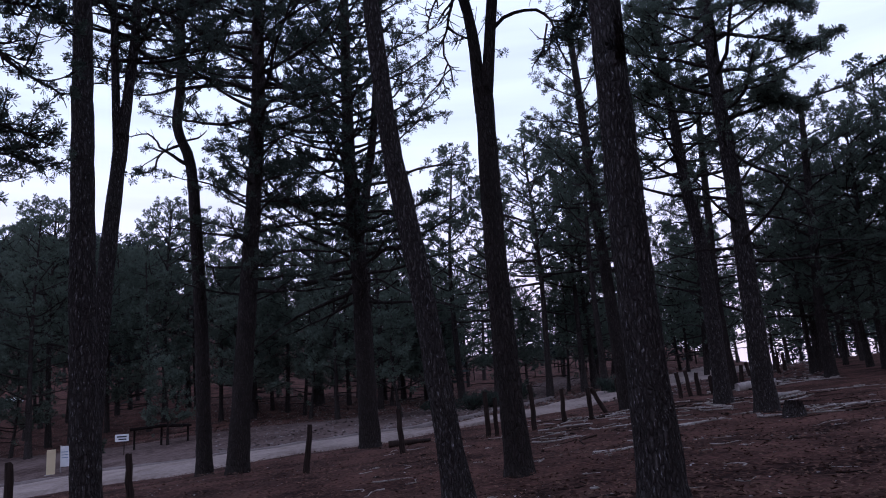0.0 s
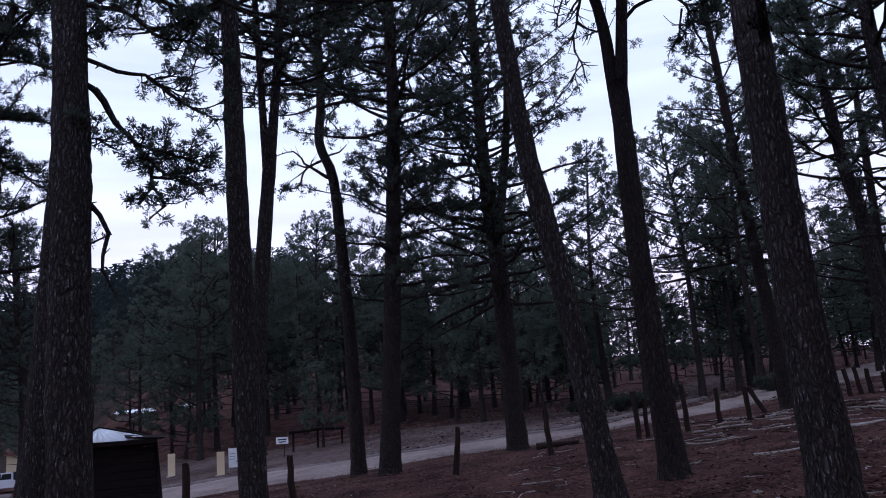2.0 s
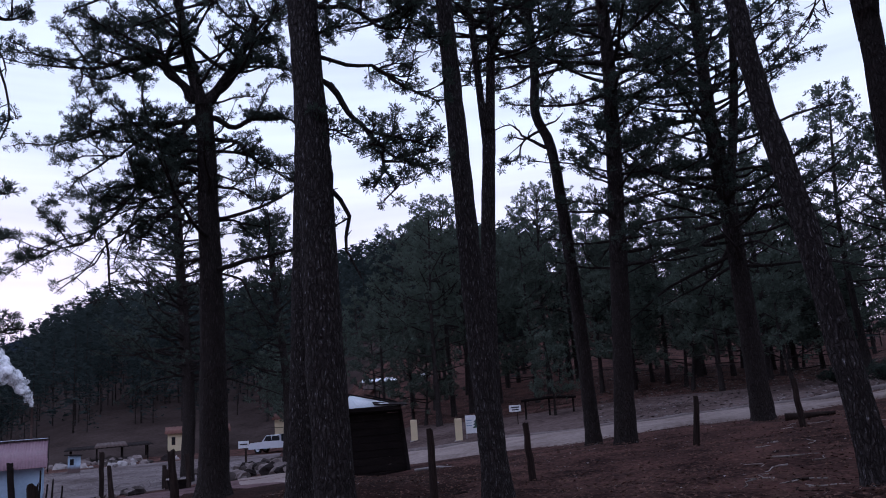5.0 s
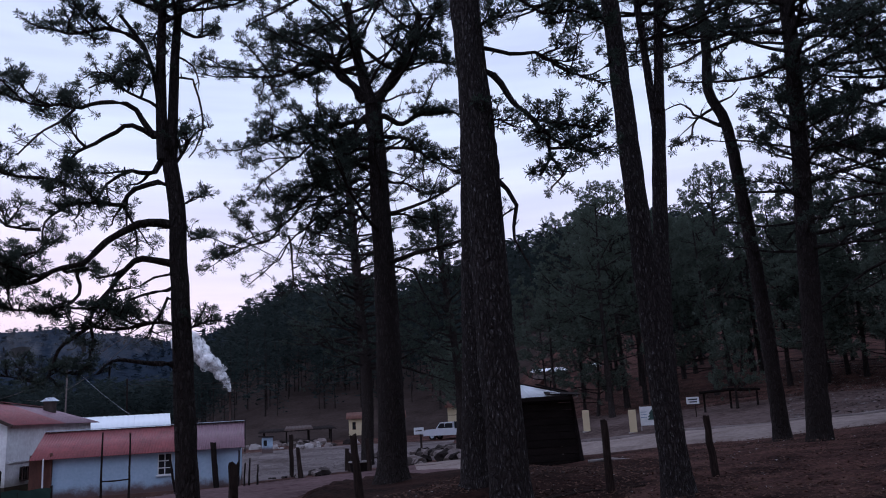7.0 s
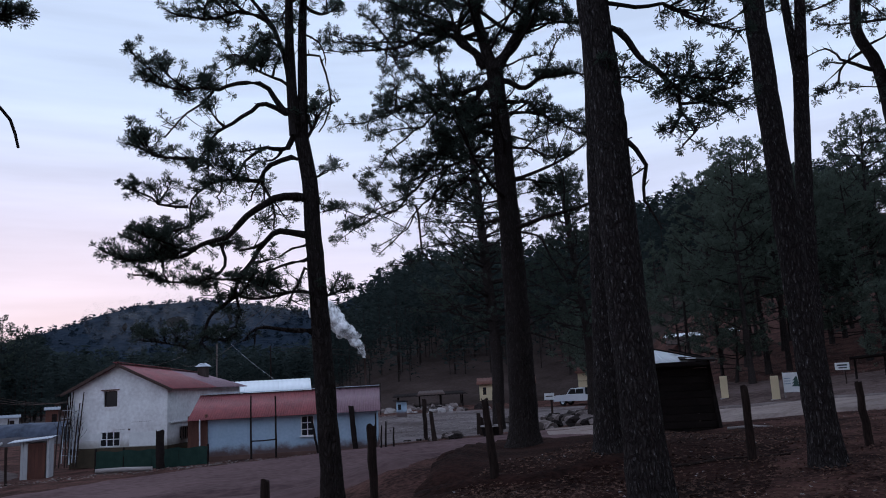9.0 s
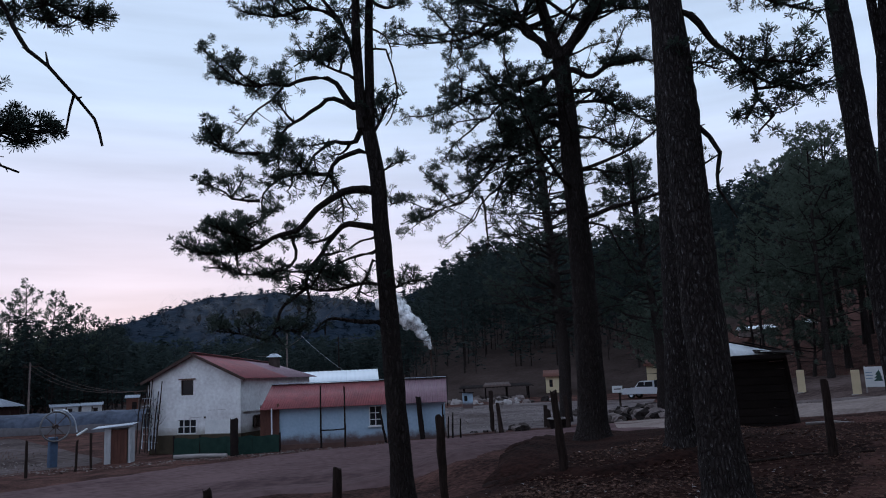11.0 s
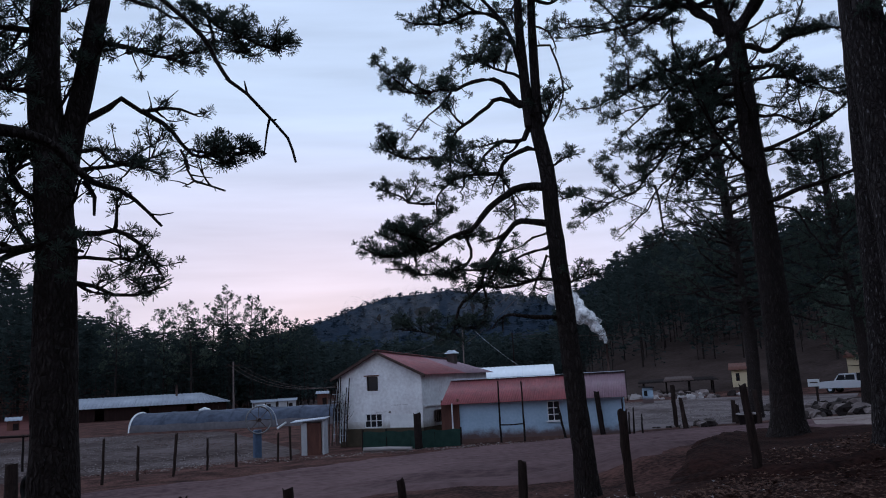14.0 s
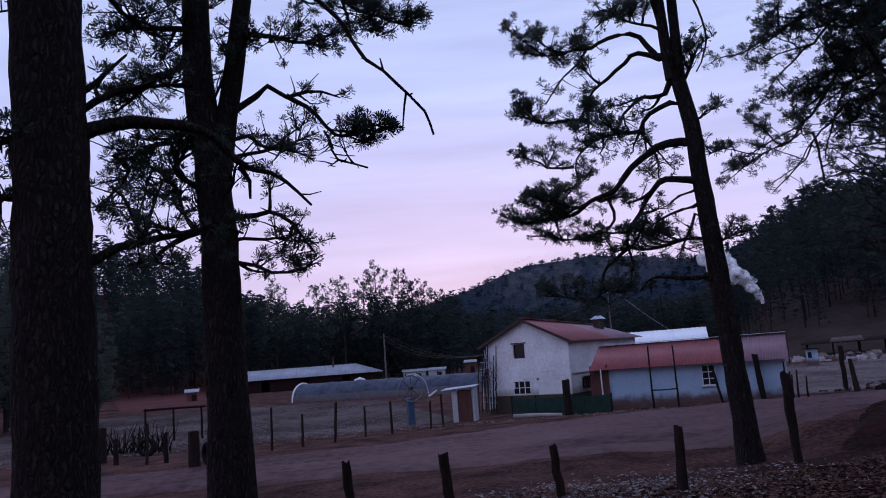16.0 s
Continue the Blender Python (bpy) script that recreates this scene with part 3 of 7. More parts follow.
T.crown(T.axis, 4.4, 17.8, 120, 4.0, 13, dead=8)
done(T, "tall dark pine with heavy drooping limbs", BARK_DARK)

T = start(9, [(7.08, 17.96, 0.96), (7.09, 17.95, 6.23), (7.06, 17.96, 8.85), (7.1, 17.95, 11.14)], 0.25, 0.1, 14, 0.08, needles=24, length=0.13, width=0.028, thin=0.15)
T.bough(.06, 16, 1, .4, 4, [(0.08, 10.14), (0.71, 10.04), (1.56, 9.72), (2.43, 9.35)])
T.bough(.06, 16, 1, .4, 4, [(0.01, 8.34), (0.85, 8.29), (1.55, 7.97), (1.77, 7.78)])
T.bough(.05, 3, .3, .6, 1, [(0.03, 7.09), (0.72, 6.53), (1.26, 6.00), (1.71, 5.04)])
T.bough(.06, 16, 1, .4, 4, [(0.17, 10.50), (-0.49, 10.21), (-1.32, 10.25), (-1.98, 10.71)])
T.bough(.06, 16, 1, .3, 4, [(0.07, 9.30), (-0.64, 9.01), (-1.47, 9.03), (-2.31, 9.04)])
T.bough(.06, 16, 1, .3, 4, [(0.12, 10.82), (0.83, 10.93), (1.71, 10.72), (2.39, 10.27)])
T.crown(T.axis, 7.0, 13.8, 42, 3.2, 12)
T.crown(T.axis, 3.6, 7.0, 16, 2.6, 6, dead=9)
done(T, "tall pine with level limbs and tufted ends", BARK, NEEDLE_FAR_LIT)

T = start(10, [(7.49, 21.96, 1.11), (7.49, 21.96, 5.34), (7.3, 22.02, 7.41), (7.24, 22.04, 8.83)], 0.24, 0.1, 13, 0.08, needles=24, length=0.13, width=0.028, thin=0.15)
T.crown(T.axis, 6.0, 12.8, 50, 3.0, 12)
T.crown(T.axis, 3.0, 6, 12, 2, 5, dead=10)
done(T, "tall thin pine with crooked dead branches", BARK, NEEDLE_FAR_LIT)

T = start(11, [(13.9, 28.8, 1.7), (13.88, 28.83, 3.88), (14.09, 28.73, 7.3)], 0.22, 0.1, 10.6, 0.08, needles=24, length=0.13, width=0.028, thin=0.15)
T.crown(T.axis, 2.2, 10.4, 52, 3.6, 11)
done(T, "dark bushy pine on the rise", BARK_DARK, NEEDLE_FAR_LIT)

T = start(12, [(5.57, 25.4, 1.1), (5.31, 25.45, 7.18), (5.25, 25.47, 9.18)], 0.24, 0.1, 14, 0.08, needles=24, length=0.13, width=0.028, thin=0.15)
T.crown(T.axis, 4.5, 13.8, 38, 3.0, 11)
done(T, "tall pine with a rough dark trunk and full crown", BARK_DARK, NEEDLE_FAR_LIT)

T = start(31, [(18.5, 27.5, 2.2), (18.4, 27.6, 5), (18.6, 27.4, 8)], 0.2, 0.1, 9.6, 0.08, needles=24, length=0.13, width=0.028, thin=0.15)
T.crown(T.axis, 2.0, 9.4, 36, 3.2, 11)
done(T, "dark bushy pine on the rise", BARK_DARK, NEEDLE_FAR_LIT)

T = start(32, [(10.5, 29.5, 1.9), (10.4, 29.6, 5), (10.5, 29.4, 9)], 0.2, 0.1, 11.5, 0.08, needles=24, length=0.13, width=0.028, thin=0.15)
T.crown(T.axis, 3.2, 11.3, 42, 3.0, 11)
done(T, "dark bushy pine on the rise", BARK_DARK, NEEDLE_FAR_LIT)

T = start(13, [(-8.85, 10.96, 0.14), (-8.75, 11.03, 2.09), (-8.64, 11.12, 5.18), (-8.54, 11.19, 8.50)], 0.26, 0.13, 15, 0.08)
# crown above the view, thickened to shade the bank
T.crown(T.axis, 9.8, 14.8, 44, 3.8)
done(T, "tall pine with a straight dark trunk")

T = start(14, [(-5.99, 8.11, -0.12), (-6.03, 8.08, 1.20), (-6.07, 8.05, 2.61), (-6.07, 8.04, 4.48), (-6.13, 8.01, 6.49)], 0.27, 0.14, 15, 0.08, needles=33, length=0.09, width=0.016, thin=0.25)
T.bough(.06, 12, .9, .55, 4, [(0.03, 6.06), (0.23, 5.87), (0.45, 5.54), (0.64, 5.26), (0.88, 5.06), (1.14, 4.93), (1.39, 4.77)])
T.bough(.02, 12, .9, .3, 3, [(0.66, 5.30), (0.96, 5.22), (1.26, 5.17), (1.59, 5.04)])
T.bough(.035, 10, .8, .35, 4, [(0.04, 6.39), (0.39, 6.32), (0.69, 6.29), (1.03, 6.08), (1.37, 5.91), (1.65, 5.72)])
T.bough(.045, 1, 0, .5, 0, [(-0.01, 4.59), (0.17, 4.32), (0.29, 4.09), (0.28, 3.83), (0.33, 3.49), (0.42, 3.24)])
T.bough(.02, 14, 1, .1, 2, [(0.00, 5.30), (0.15, 5.34), (0.37, 5.26)])
T.bough(.03, 12, 1, .3, 3, [(0.80, 5.02), (0.83, 4.74), (0.97, 4.46), (0.78, 4.31)])
T.bough(.03, 18, 1, .2, 3, [(-0.01, 6.77), (0.18, 6.90), (0.37, 6.87)])
T.bough(.04, 14, .8, .3, 5, [(0.03, 7.19), (0.49, 7.13), (0.87, 6.89), (1.17, 6.80), (1.63, 6.67)])
T.bough(.03, 10, .7, .3, 4, [(0.58, 7.84), (0.89, 7.50), (1.26, 7.06), (1.57, 6.93)])
# extra wide unseen crown, keeps sky light off the bank
T.crown(T.axis, 8.0, 14.8, 52, 3.8)
done(T, "thick old pine with furrowed dark bark")

T = start(15, [(-12.72, 12.87, -0.05), (-12.70, 12.89, 1.09), (-12.70, 12.89, 2.38), (-12.71, 12.89, 3.70), (-12.72, 12.88, 5.05), (-12.75, 12.85, 6.45), (-12.77, 12.83, 7.87), (-12.81, 12.79, 8.97)], 0.33, 0.2, 0, 0.2, needles=30, length=0.105, width=0.016, thin=0.2)
T.dense, T.lay, T.stout = 1.6, 0.3, 1.1
T.fork(.165, .1, [(-0.11, 8.83), (-0.35, 9.81), (-0.53, 10.73), (-0.69, 11.82)])
T.fork(.12, .08, [(-0.05, 8.97), (0.42, 9.73), (0.86, 10.51), (1.17, 11.38)])
T.bough(.11, 16, 1, .45, 4, [(0.05, 9.14), (0.49, 9.63), (1.05, 10.41), (1.37, 11.10), (1.89, 11.61)])
T.bough(.11, 18, 1, .4, 5, [(-0.32, 9.20), (-0.82, 9.69), (-1.12, 10.27), (-1.63, 10.45), (-2.08, 10.71), (-2.72, 10.71)])
T.bough(.08, 18, 1, .3, 4, [(-0.26, 9.97), (-0.71, 9.98), (-1.40, 9.99), (-2.26, 9.66), (-2.78, 9.63)])
T.bough(.08, 18, 1, .35, 5, [(-0.31, 8.65), (-0.78, 8.16), (-1.22, 7.89), (-1.77, 8.03), (-2.30, 8.19)])
T.bough(.07, 16, 1, .3, 4, [(-0.33, 8.55), (-1.13, 8.43), (-1.68, 8.50), (-2.21, 8.36), (-2.61, 8.18)])
T.bough(.06, 18, 1, .2, 5, [(-0.29, 7.57), (-0.77, 7.47), (-1.20, 7.18), (-1.73, 6.98), (-2.19, 6.60)])
T.bough(.05, 16, 1, .2, 4, [(-0.29, 7.84), (-0.66, 7.81), (-0.90, 7.46), (-1.52, 6.90)])
T.bough(.08, 18, 1, .35, 5, [(0.08, 8.68), (0.62, 8.49), (1.24, 8.70), (1.87, 8.66), (2.50, 8.55)])
T.bough(.06, 14, 1, .3, 4, [(0.09, 8.14), (0.63, 8.11), (0.99, 7.78), (1.67, 7.36), (2.11, 7.06)])
T.bough(.035, 6, .6, .4, 2, [(0.69, 8.08), (0.84, 7.57), (0.58, 7.09)])
T.bough(.03, 6, .6, .4, 1, [(0.20, 9.07), (0.62, 9.22), (1.18, 9.34)])
T.bough(.04, 10, .6, .3, 3, [(-0.27, 6.78), (-1.08, 6.74), (-1.50, 6.40), (-1.89, 5.63), (-2.02, 5.03)])
T.bough(.045, 12, 1, .3, 3, [(-0.24, 6.98), (-0.85, 6.43), (-1.38, 5.90), (-1.89, 5.51)])
T.bough(.035, 3, .3, .5, 1, [(0.13, 4.93), (0.54, 4.81), (0.89, 4.36), (1.24, 3.53)])
T.bough(.04, 14, 1, .2, 3, [(0.10, 7.00), (0.64, 6.89), (1.12, 6.64), (1.61, 6.78)])
T.bough(.04, 14, 1, .2, 3, [(0.12, 6.15), (0.64, 6.10), (1.12, 5.71), (1.48, 5.84)])
T.bough(.05, 18, 1, .2, 4, [(-0.34, 10.67), (-0.96, 10.85), (-1.65, 11.01), (-2.22, 11.44)])
T.bough(.05, 18, 1, .2, 4, [(0.17, 10.74), (0.73, 10.96), (1.37, 10.58), (1.81, 10.40)])
T.bough(.08, 20, 1, .35, 6, [(-0.43, 9.10), (-0.94, 9.98), (-1.67, 10.03), (-2.53, 9.65), (-3.35, 9.81), (-4.16, 10.08)])
T.bough(.05, 14, 1, .3, 4, [(-1.01, 10.24), (-1.58, 10.35), (-2.27, 10.84), (-2.88, 11.17)])
T.bough(.06, 18, 1, .3, 6, [(-0.35, 8.60), (-1.19, 8.47), (-2.03, 8.44), (-2.72, 8.18), (-3.41, 8.05), (-4.21, 7.99)])
T.bough(.05, 16, 1, .25, 5, [(-0.41, 8.05), (-1.35, 8.09), (-2.06, 7.65), (-2.77, 7.10), (-3.19, 6.62)])
T.bough(.06, 18, 1, .3, 6, [(-0.45, 7.40), (-1.09, 7.35), (-1.70, 6.70), (-2.35, 5.89), (-3.10, 5.43), (-4.09, 5.19)])
T.bough(.035, 10, .7, .3, 4, [(-0.50, 6.13), (-1.38, 6.23), (-2.09, 5.60), (-2.66, 4.93), (-3.13, 4.54)])
T.bough(.03, 6, .4, .3, 3, [(-2.22, 5.74), (-2.12, 4.91), (-2.28, 4.37), (-3.01, 4.27)])
T.bough(.04, 16, 1, .2, 4, [(-0.47, 7.05), (-1.15, 6.81), (-1.82, 6.99), (-2.38, 6.59)])
T.bough(.05, 14, 1, .3, 4, [(0.01, 7.79), (0.70, 7.87), (1.29, 7.52), (1.74, 7.33)])
T.bough(.05, 14, 1, .3, 4, [(0.09, 9.32), (0.71, 9.85), (1.55, 10.04), (2.10, 10.03)])
T.crown(T.forks[0], 9.5, 12.2, 13, 3.0, 10)
T.crown(T.forks[1], 9.5, 12.2, 13, 3.0, 10)
T.crown(T.axis, 5.0, 8.4, 9, 3.2, 9)
done(T, "big spreading forked pine on the bank by the road", BARK_DARK)

T = start(16, [(-11.06, 6.78, -0.47), (-11.12, 6.68, 1.70), (-11.14, 6.63, 3.02), (-11.18, 6.58, 4.00), (-11.20, 6.54, 4.99), (-11.28, 6.41, 5.97)], 0.185, 0.12, 0, 0.07, needles=36, length=0.092, width=0.0135, thin=0.05)
T.dense, T.lay, T.stout = 2.05, 0.22, 1.2
T.fork(.05, .03, [(-0.56, 6.65), (-0.67, 7.29), (-0.84, 7.77), (-1.23, 8.32)])
T.fork(.10, .06, [(-0.50, 5.77), (-0.55, 6.96), (-0.56, 7.82), (-0.53, 8.80)])
T.fork(.095, .06, [(-0.37, 5.71), (-0.35, 6.96), (-0.33, 7.92), (-0.26, 8.90)])
T.bough(.05, 16, 1, .45, 3, [(-0.67, 6.21), (-0.97, 6.64), (-1.46, 6.71), (-1.86, 6.61), (-2.39, 6.65), (-3.00, 6.76)])
T.bough(.02, 5, .6, .3, 1, [(-1.86, 6.56), (-2.11, 6.25), (-2.39, 6.04), (-2.63, 5.73)])
T.bough(.045, 9, 1, .5, 3, [(-0.64, 6.18), (-0.98, 6.33), (-1.38, 6.09), (-1.78, 5.79), (-1.91, 5.38), (-1.93, 5.08)])
T.bough(.025, 14, 1, .1, 3, [(-1.91, 5.28), (-2.26, 5.38), (-2.64, 5.41), (-3.18, 5.62)])
T.bough(.045, 8, .9, .4, 3, [(-0.61, 5.56), (-1.01, 5.52), (-1.35, 5.33), (-1.46, 5.03), (-1.41, 4.85)])
T.bough(.035, 12, 1, .2, 3, [(-1.02, 4.97), (-1.51, 4.98), (-1.89, 4.91), (-2.18, 4.69), (-2.23, 4.39)])
T.bough(.022, 12, 1, .2, 2, [(-2.25, 4.54), (-2.73, 4.62), (-3.23, 4.90)])
T.bough(.045, 8, .8, .4, 3, [(-0.57, 5.36), (-0.92, 5.27), (-1.06, 5.02), (-0.92, 4.62), (-0.91, 4.17)])
T.bough(.065, 18, 1, .5, 4, [(-0.50, 4.70), (-0.84, 4.66), (-1.23, 4.43), (-1.53, 4.14), (-1.77, 3.95), (-2.28, 3.76), (-2.83, 3.65), (-3.54, 3.77)])
T.bough(.025, 14, 1, .3, 3, [(-1.72, 3.94), (-1.65, 3.55), (-2.01, 3.32), (-2.43, 3.31), (-3.10, 3.43)])
T.bough(.018, 10, 1, .2, 2, [(-2.28, 4.20), (-2.65, 4.10), (-3.01, 4.10)])
T.bough(.055, 8, .8, .4, 3, [(-0.42, 4.05), (-0.76, 4.12), (-1.01, 3.93), (-1.25, 3.64), (-1.45, 3.36), (-1.46, 3.07), (-1.42, 2.78), (-1.61, 2.36)])
T.bough(.03, 12, 1, .4, 3, [(-1.46, 3.07), (-1.84, 2.80), (-1.93, 2.52), (-2.21, 2.24), (-2.93, 2.40)])
T.bough(.025, 0, 0, .5, 0, [(-0.38, 3.86), (-0.58, 3.81), (-0.79, 3.65)])
T.bough(.03, 0, 0, .5, 0, [(-0.41, 3.59), (-0.78, 3.53), (-1.17, 3.27)])
T.bough(.03, 6, .9, .4, 2, [(-0.38, 3.47), (-0.46, 3.23), (-0.71, 2.85)])
T.bough(.03, 14, 1, .2, 3, [(-0.39, 3.08), (-0.99, 3.01), (-1.55, 3.02), (-1.83, 2.94)])
T.bough(.05, 3, .3, .6, 1, [(-0.33, 2.41), (-0.63, 2.47), (-1.00, 2.53), (-1.38, 2.31)])
T.bough(.02, 2, .3, .5, 0, [(-0.41, 7.22), (-0.05, 7.21), (0.08, 6.73), (0.07, 6.10), (-0.06, 5.85)])
T.bough(.02, 3, .5, .5, 0, [(-0.32, 7.65), (-0.04, 7.48), (0.09, 7.15)])
T.bough(.04, 18, 1, .3, 3, [(-0.94, 7.88), (-1.43, 8.02), (-2.03, 7.87), (-2.56, 8.01)])
T.bough(.025, 18, 1, .2, 3, [(-0.75, 7.39), (-1.05, 7.51), (-1.36, 7.08), (-1.66, 6.93)])
T.bough(.025, 12, 1, .2, 2, [(-0.72, 6.76), (-1.06, 6.92), (-1.45, 7.24), (-1.75, 7.14)])
T.bough(.025, 12, 1, .2, 2, [(-0.16, 2.97), (0.16, 3.06), (0.45, 3.09)])
T.bough(.02, 9, 1, .2, 1, [(-0.17, 4.39), (0.13, 4.48)])
T.bough(.02, 9, 1, .2, 1, [(-0.12, 5.07), (0.18, 5.18)])
T.bough(.03, 12, 1, .2, 2, [(-0.36, 5.66), (0.00, 6.21), (0.26, 6.40)])
T.crown(T.forks[1], 8.6, 10.2, 12, 2.0, 12)
T.crown(T.forks[2], 8.6, 10.2, 12, 2.0, 12)
done(T, "slender pine with snaking limbs over the road", BARK_DARK)

T = start(17, [(-9.08, -0.77, -0.53), (-9.08, -0.81, 1.86), (-9.07, -0.84, 3.15), (-9.07, -0.90, 3.95), (-9.06, -1.00, 4.83), (-9.06, -1.01, 5.88), (-9.06, -1.02, 6.31)], 0.27, 0.11, 9, 0.08, needles=33, length=0.088, width=0.013, thin=0.2)
T.dense, T.lay = 2.1, 0.28
T.fork(.13, .1, [(-0.04, 3.61), (0.07, 4.42), (0.19, 5.12), (0.29, 5.84), (0.37, 6.42)])
T.bough(.06, 4, .4, .5, 1, [(0.09, 4.46), (0.42, 4.70), (0.54, 4.87), (0.75, 4.74), (1.02, 4.77), (1.40, 4.74)])
T.bough(.035, 16, 1, .4, 3, [(0.75, 4.72), (1.10, 4.49), (1.36, 4.25), (1.96, 4.38)])
T.bough(.015, 8, 0, .3, 3, [(1.19, 4.31), (1.30, 4.07), (1.35, 3.92), (1.70, 3.81)])
T.bough(.03, 10, 1, .3, 2, [(0.11, 4.15), (0.31, 4.22), (0.56, 4.05), (0.95, 4.00)])
T.bough(.045, 10, .8, .4, 3, [(0.05, 3.25), (0.53, 3.27), (0.79, 3.15), (0.97, 2.79)])
T.bough(.03, 14, 1, .3, 2, [(0.31, 2.68), (0.50, 2.60), (0.75, 2.62), (1.01, 2.64)])
T.bough(.03, 10, 1, .2, 2, [(0.20, 3.01), (0.45, 2.97), (0.77, 2.96)])
limb = rel(T.x, T.y, [(-8.9, -0.75, 7.0), (-8.3, -0.3, 6.15), (-7.85, 0.16, 5.5), (-7.72, 0.36, 5.2), (-7.65, 0.50, 5.0), (-7.58, 0.72, 4.66), (-7.5, 0.96, 4.35), (-7.46, 1.17, 4.14), (-7.43, 1.31, 3.97), (-7.40, 1.36, 3.66)])
T.limb(limb, 0.045, 0.012, 3, 0.2, 0.5, 0.0, 7)
T.limb(limb[7:8] + rel(T.x, T.y, [(-7.46, 1.13, 4.0), (-7.46, 1.1, 3.75)]), 0.015, 0.008, 2, 0.12, 0.4, 0.0, 5)
T.bough(.03, 22, 1, .2, 4, [(1.20, 6.29), (1.72, 5.87), (2.12, 5.74), (2.42, 5.76)])
T.bough(.04, 18, 1, .3, 4, [(0.36, 5.48), (0.75, 5.47), (1.02, 5.41), (1.28, 5.37)])
T.bough(.04, 16, 1, .3, 4, [(-0.27, 5.11), (-0.61, 4.95), (-0.86, 4.73), (-1.16, 4.52)])
T.bough(.045, 14, 1, .3, 4, [(-0.31, 3.62), (-0.52, 3.88), (-0.57, 4.14), (-0.81, 4.07), (-1.16, 3.93)])
T.bough(.03, 14, 1, .2, 3, [(-0.32, 3.09), (-0.52, 3.62), (-0.79, 3.81), (-0.85, 3.52), (-0.94, 3.29)])
T.bough(.05, 10, .8, .3, 3, [(-0.29, 3.09), (-0.54, 2.95), (-1.07, 2.69)])
T.bough(.05, 16, 1, .3, 4, [(-0.32, 5.52), (-0.66, 5.50), (-1.02, 5.53), (-1.26, 5.37)])
T.bough(.03, 14, 1, .2, 3, [(-1.16, 3.99), (-0.99, 3.81), (-1.17, 3.54), (-1.28, 3.35)])
T.crown(T.axis, 6.5, 8.8, 14, 2.4, 12)
T.crown(T.axis, 3.8, 6.5, 7, 1.5, 8)
done(T, "gnarled two-stemmed pine with broken limbs", BARK_DARK)

T = start(18, [(-7.06, -2.02, -0.48), (-7.05, -2.04, 2.34), (-7.04, -2.09, 4.85)], 0.34, 0.24, 11, 0.08)
T.bough(.085, 2, 0, .6, 0, [(0.17, 3.63), (0.46, 3.74), (0.84, 3.81), (1.18, 3.74), (1.52, 3.51), (1.91, 3.34), (2.23, 3.09)])
T.bough(.03, 1, 0, .6, 0, [(1.57, 3.42), (1.66, 3.29), (1.67, 3.11)])
T.bough(.05, 8, .6, .5, 2, [(0.17, 3.83), (0.47, 4.04), (0.75, 4.16), (1.07, 4.15)])
T.bough(.05, 1, 0, .6, 0, [(0.17, 3.99), (0.42, 4.25), (0.60, 4.40)])
T.bough(.06, 10, .8, .5, 3, [(0.16, 2.43), (0.49, 2.62), (0.82, 2.75), (1.13, 2.78), (1.59, 2.78)])
T.bough(.05, 12, .9, .3, 3, [(-0.25, 3.60), (-0.41, 3.54), (-0.61, 3.62)])
T.bough(.05, 12, .9, .3, 3, [(-0.24, 3.06), (-0.41, 3.08), (-0.65, 2.95)])
T.crown(T.axis, 5.5, 10.8, 20, 2.6)
done(T, "massive dark pine with thick bare limbs", BARK_DARK)

T = start(19, [(0.94, 12.46, 0.41), (0.86, 12.47, 3.65), (0.90, 12.47, 6.84)], 0.21, 0.16, 0, 0.08)
T.fork(.115, .085, [(-0.11, 6.42), (-0.15, 7.90), (-0.27, 8.67), (-0.39, 9.47)])
T.fork(.115, .09, [(-0.04, 6.41), (0.16, 7.86), (0.28, 8.72), (0.37, 9.48)])
T.bough(.04, 10, .35, .4, 4, [(0.28, 8.01), (0.61, 8.18), (0.96, 8.23), (1.23, 7.97), (1.33, 7.53), (1.38, 7.10)])
T.bough(.02, 9, .25, .3, 3, [(1.16, 7.93), (1.03, 7.42), (0.91, 7.22)])
T.bough(.035, 8, .05, .3, 4, [(-0.29, 8.79), (-0.52, 8.37), (-0.66, 7.84), (-0.62, 7.41), (-0.58, 6.98)])
T.bough(.03, 8, .05, .3, 3, [(-0.31, 8.90), (-0.76, 8.61), (-0.89, 8.18), (-0.95, 7.97)])
T.bough(.04, 16, 1, .3, 4, [(0.28, 8.72), (0.85, 8.68), (1.42, 8.42), (1.88, 8.17)])
T.crown(T.forks[0], 10.0, 10.6, 12, 2.4)
T.crown(T.forks[1], 10.0, 10.6, 12, 2.4)
done(T, "forked pine with two bare stems", BARK_DARK)

T = start(20, [(-6.78, 14.46, 0.05), (-6.56, 14.57, 4.25), (-6.31, 14.68, 7.37)], 0.18, 0.14, 0, 0.08)
T.fork(.09, .06, [(0.44, 6.86), (0.37, 8.98), (0.30, 10.79), (0.24, 11.65)])
T.fork(.12, .07, [(0.48, 6.85), (0.71, 9.10), (0.83, 10.76), (0.90, 11.76)])
T.crown(T.forks[0], 9, 12.8, 26, 2.2, 9)
T.crown(T.forks[1], 9, 12.8, 30, 2.4, 9)
done(T, "slim forked pine behind a thicker one")


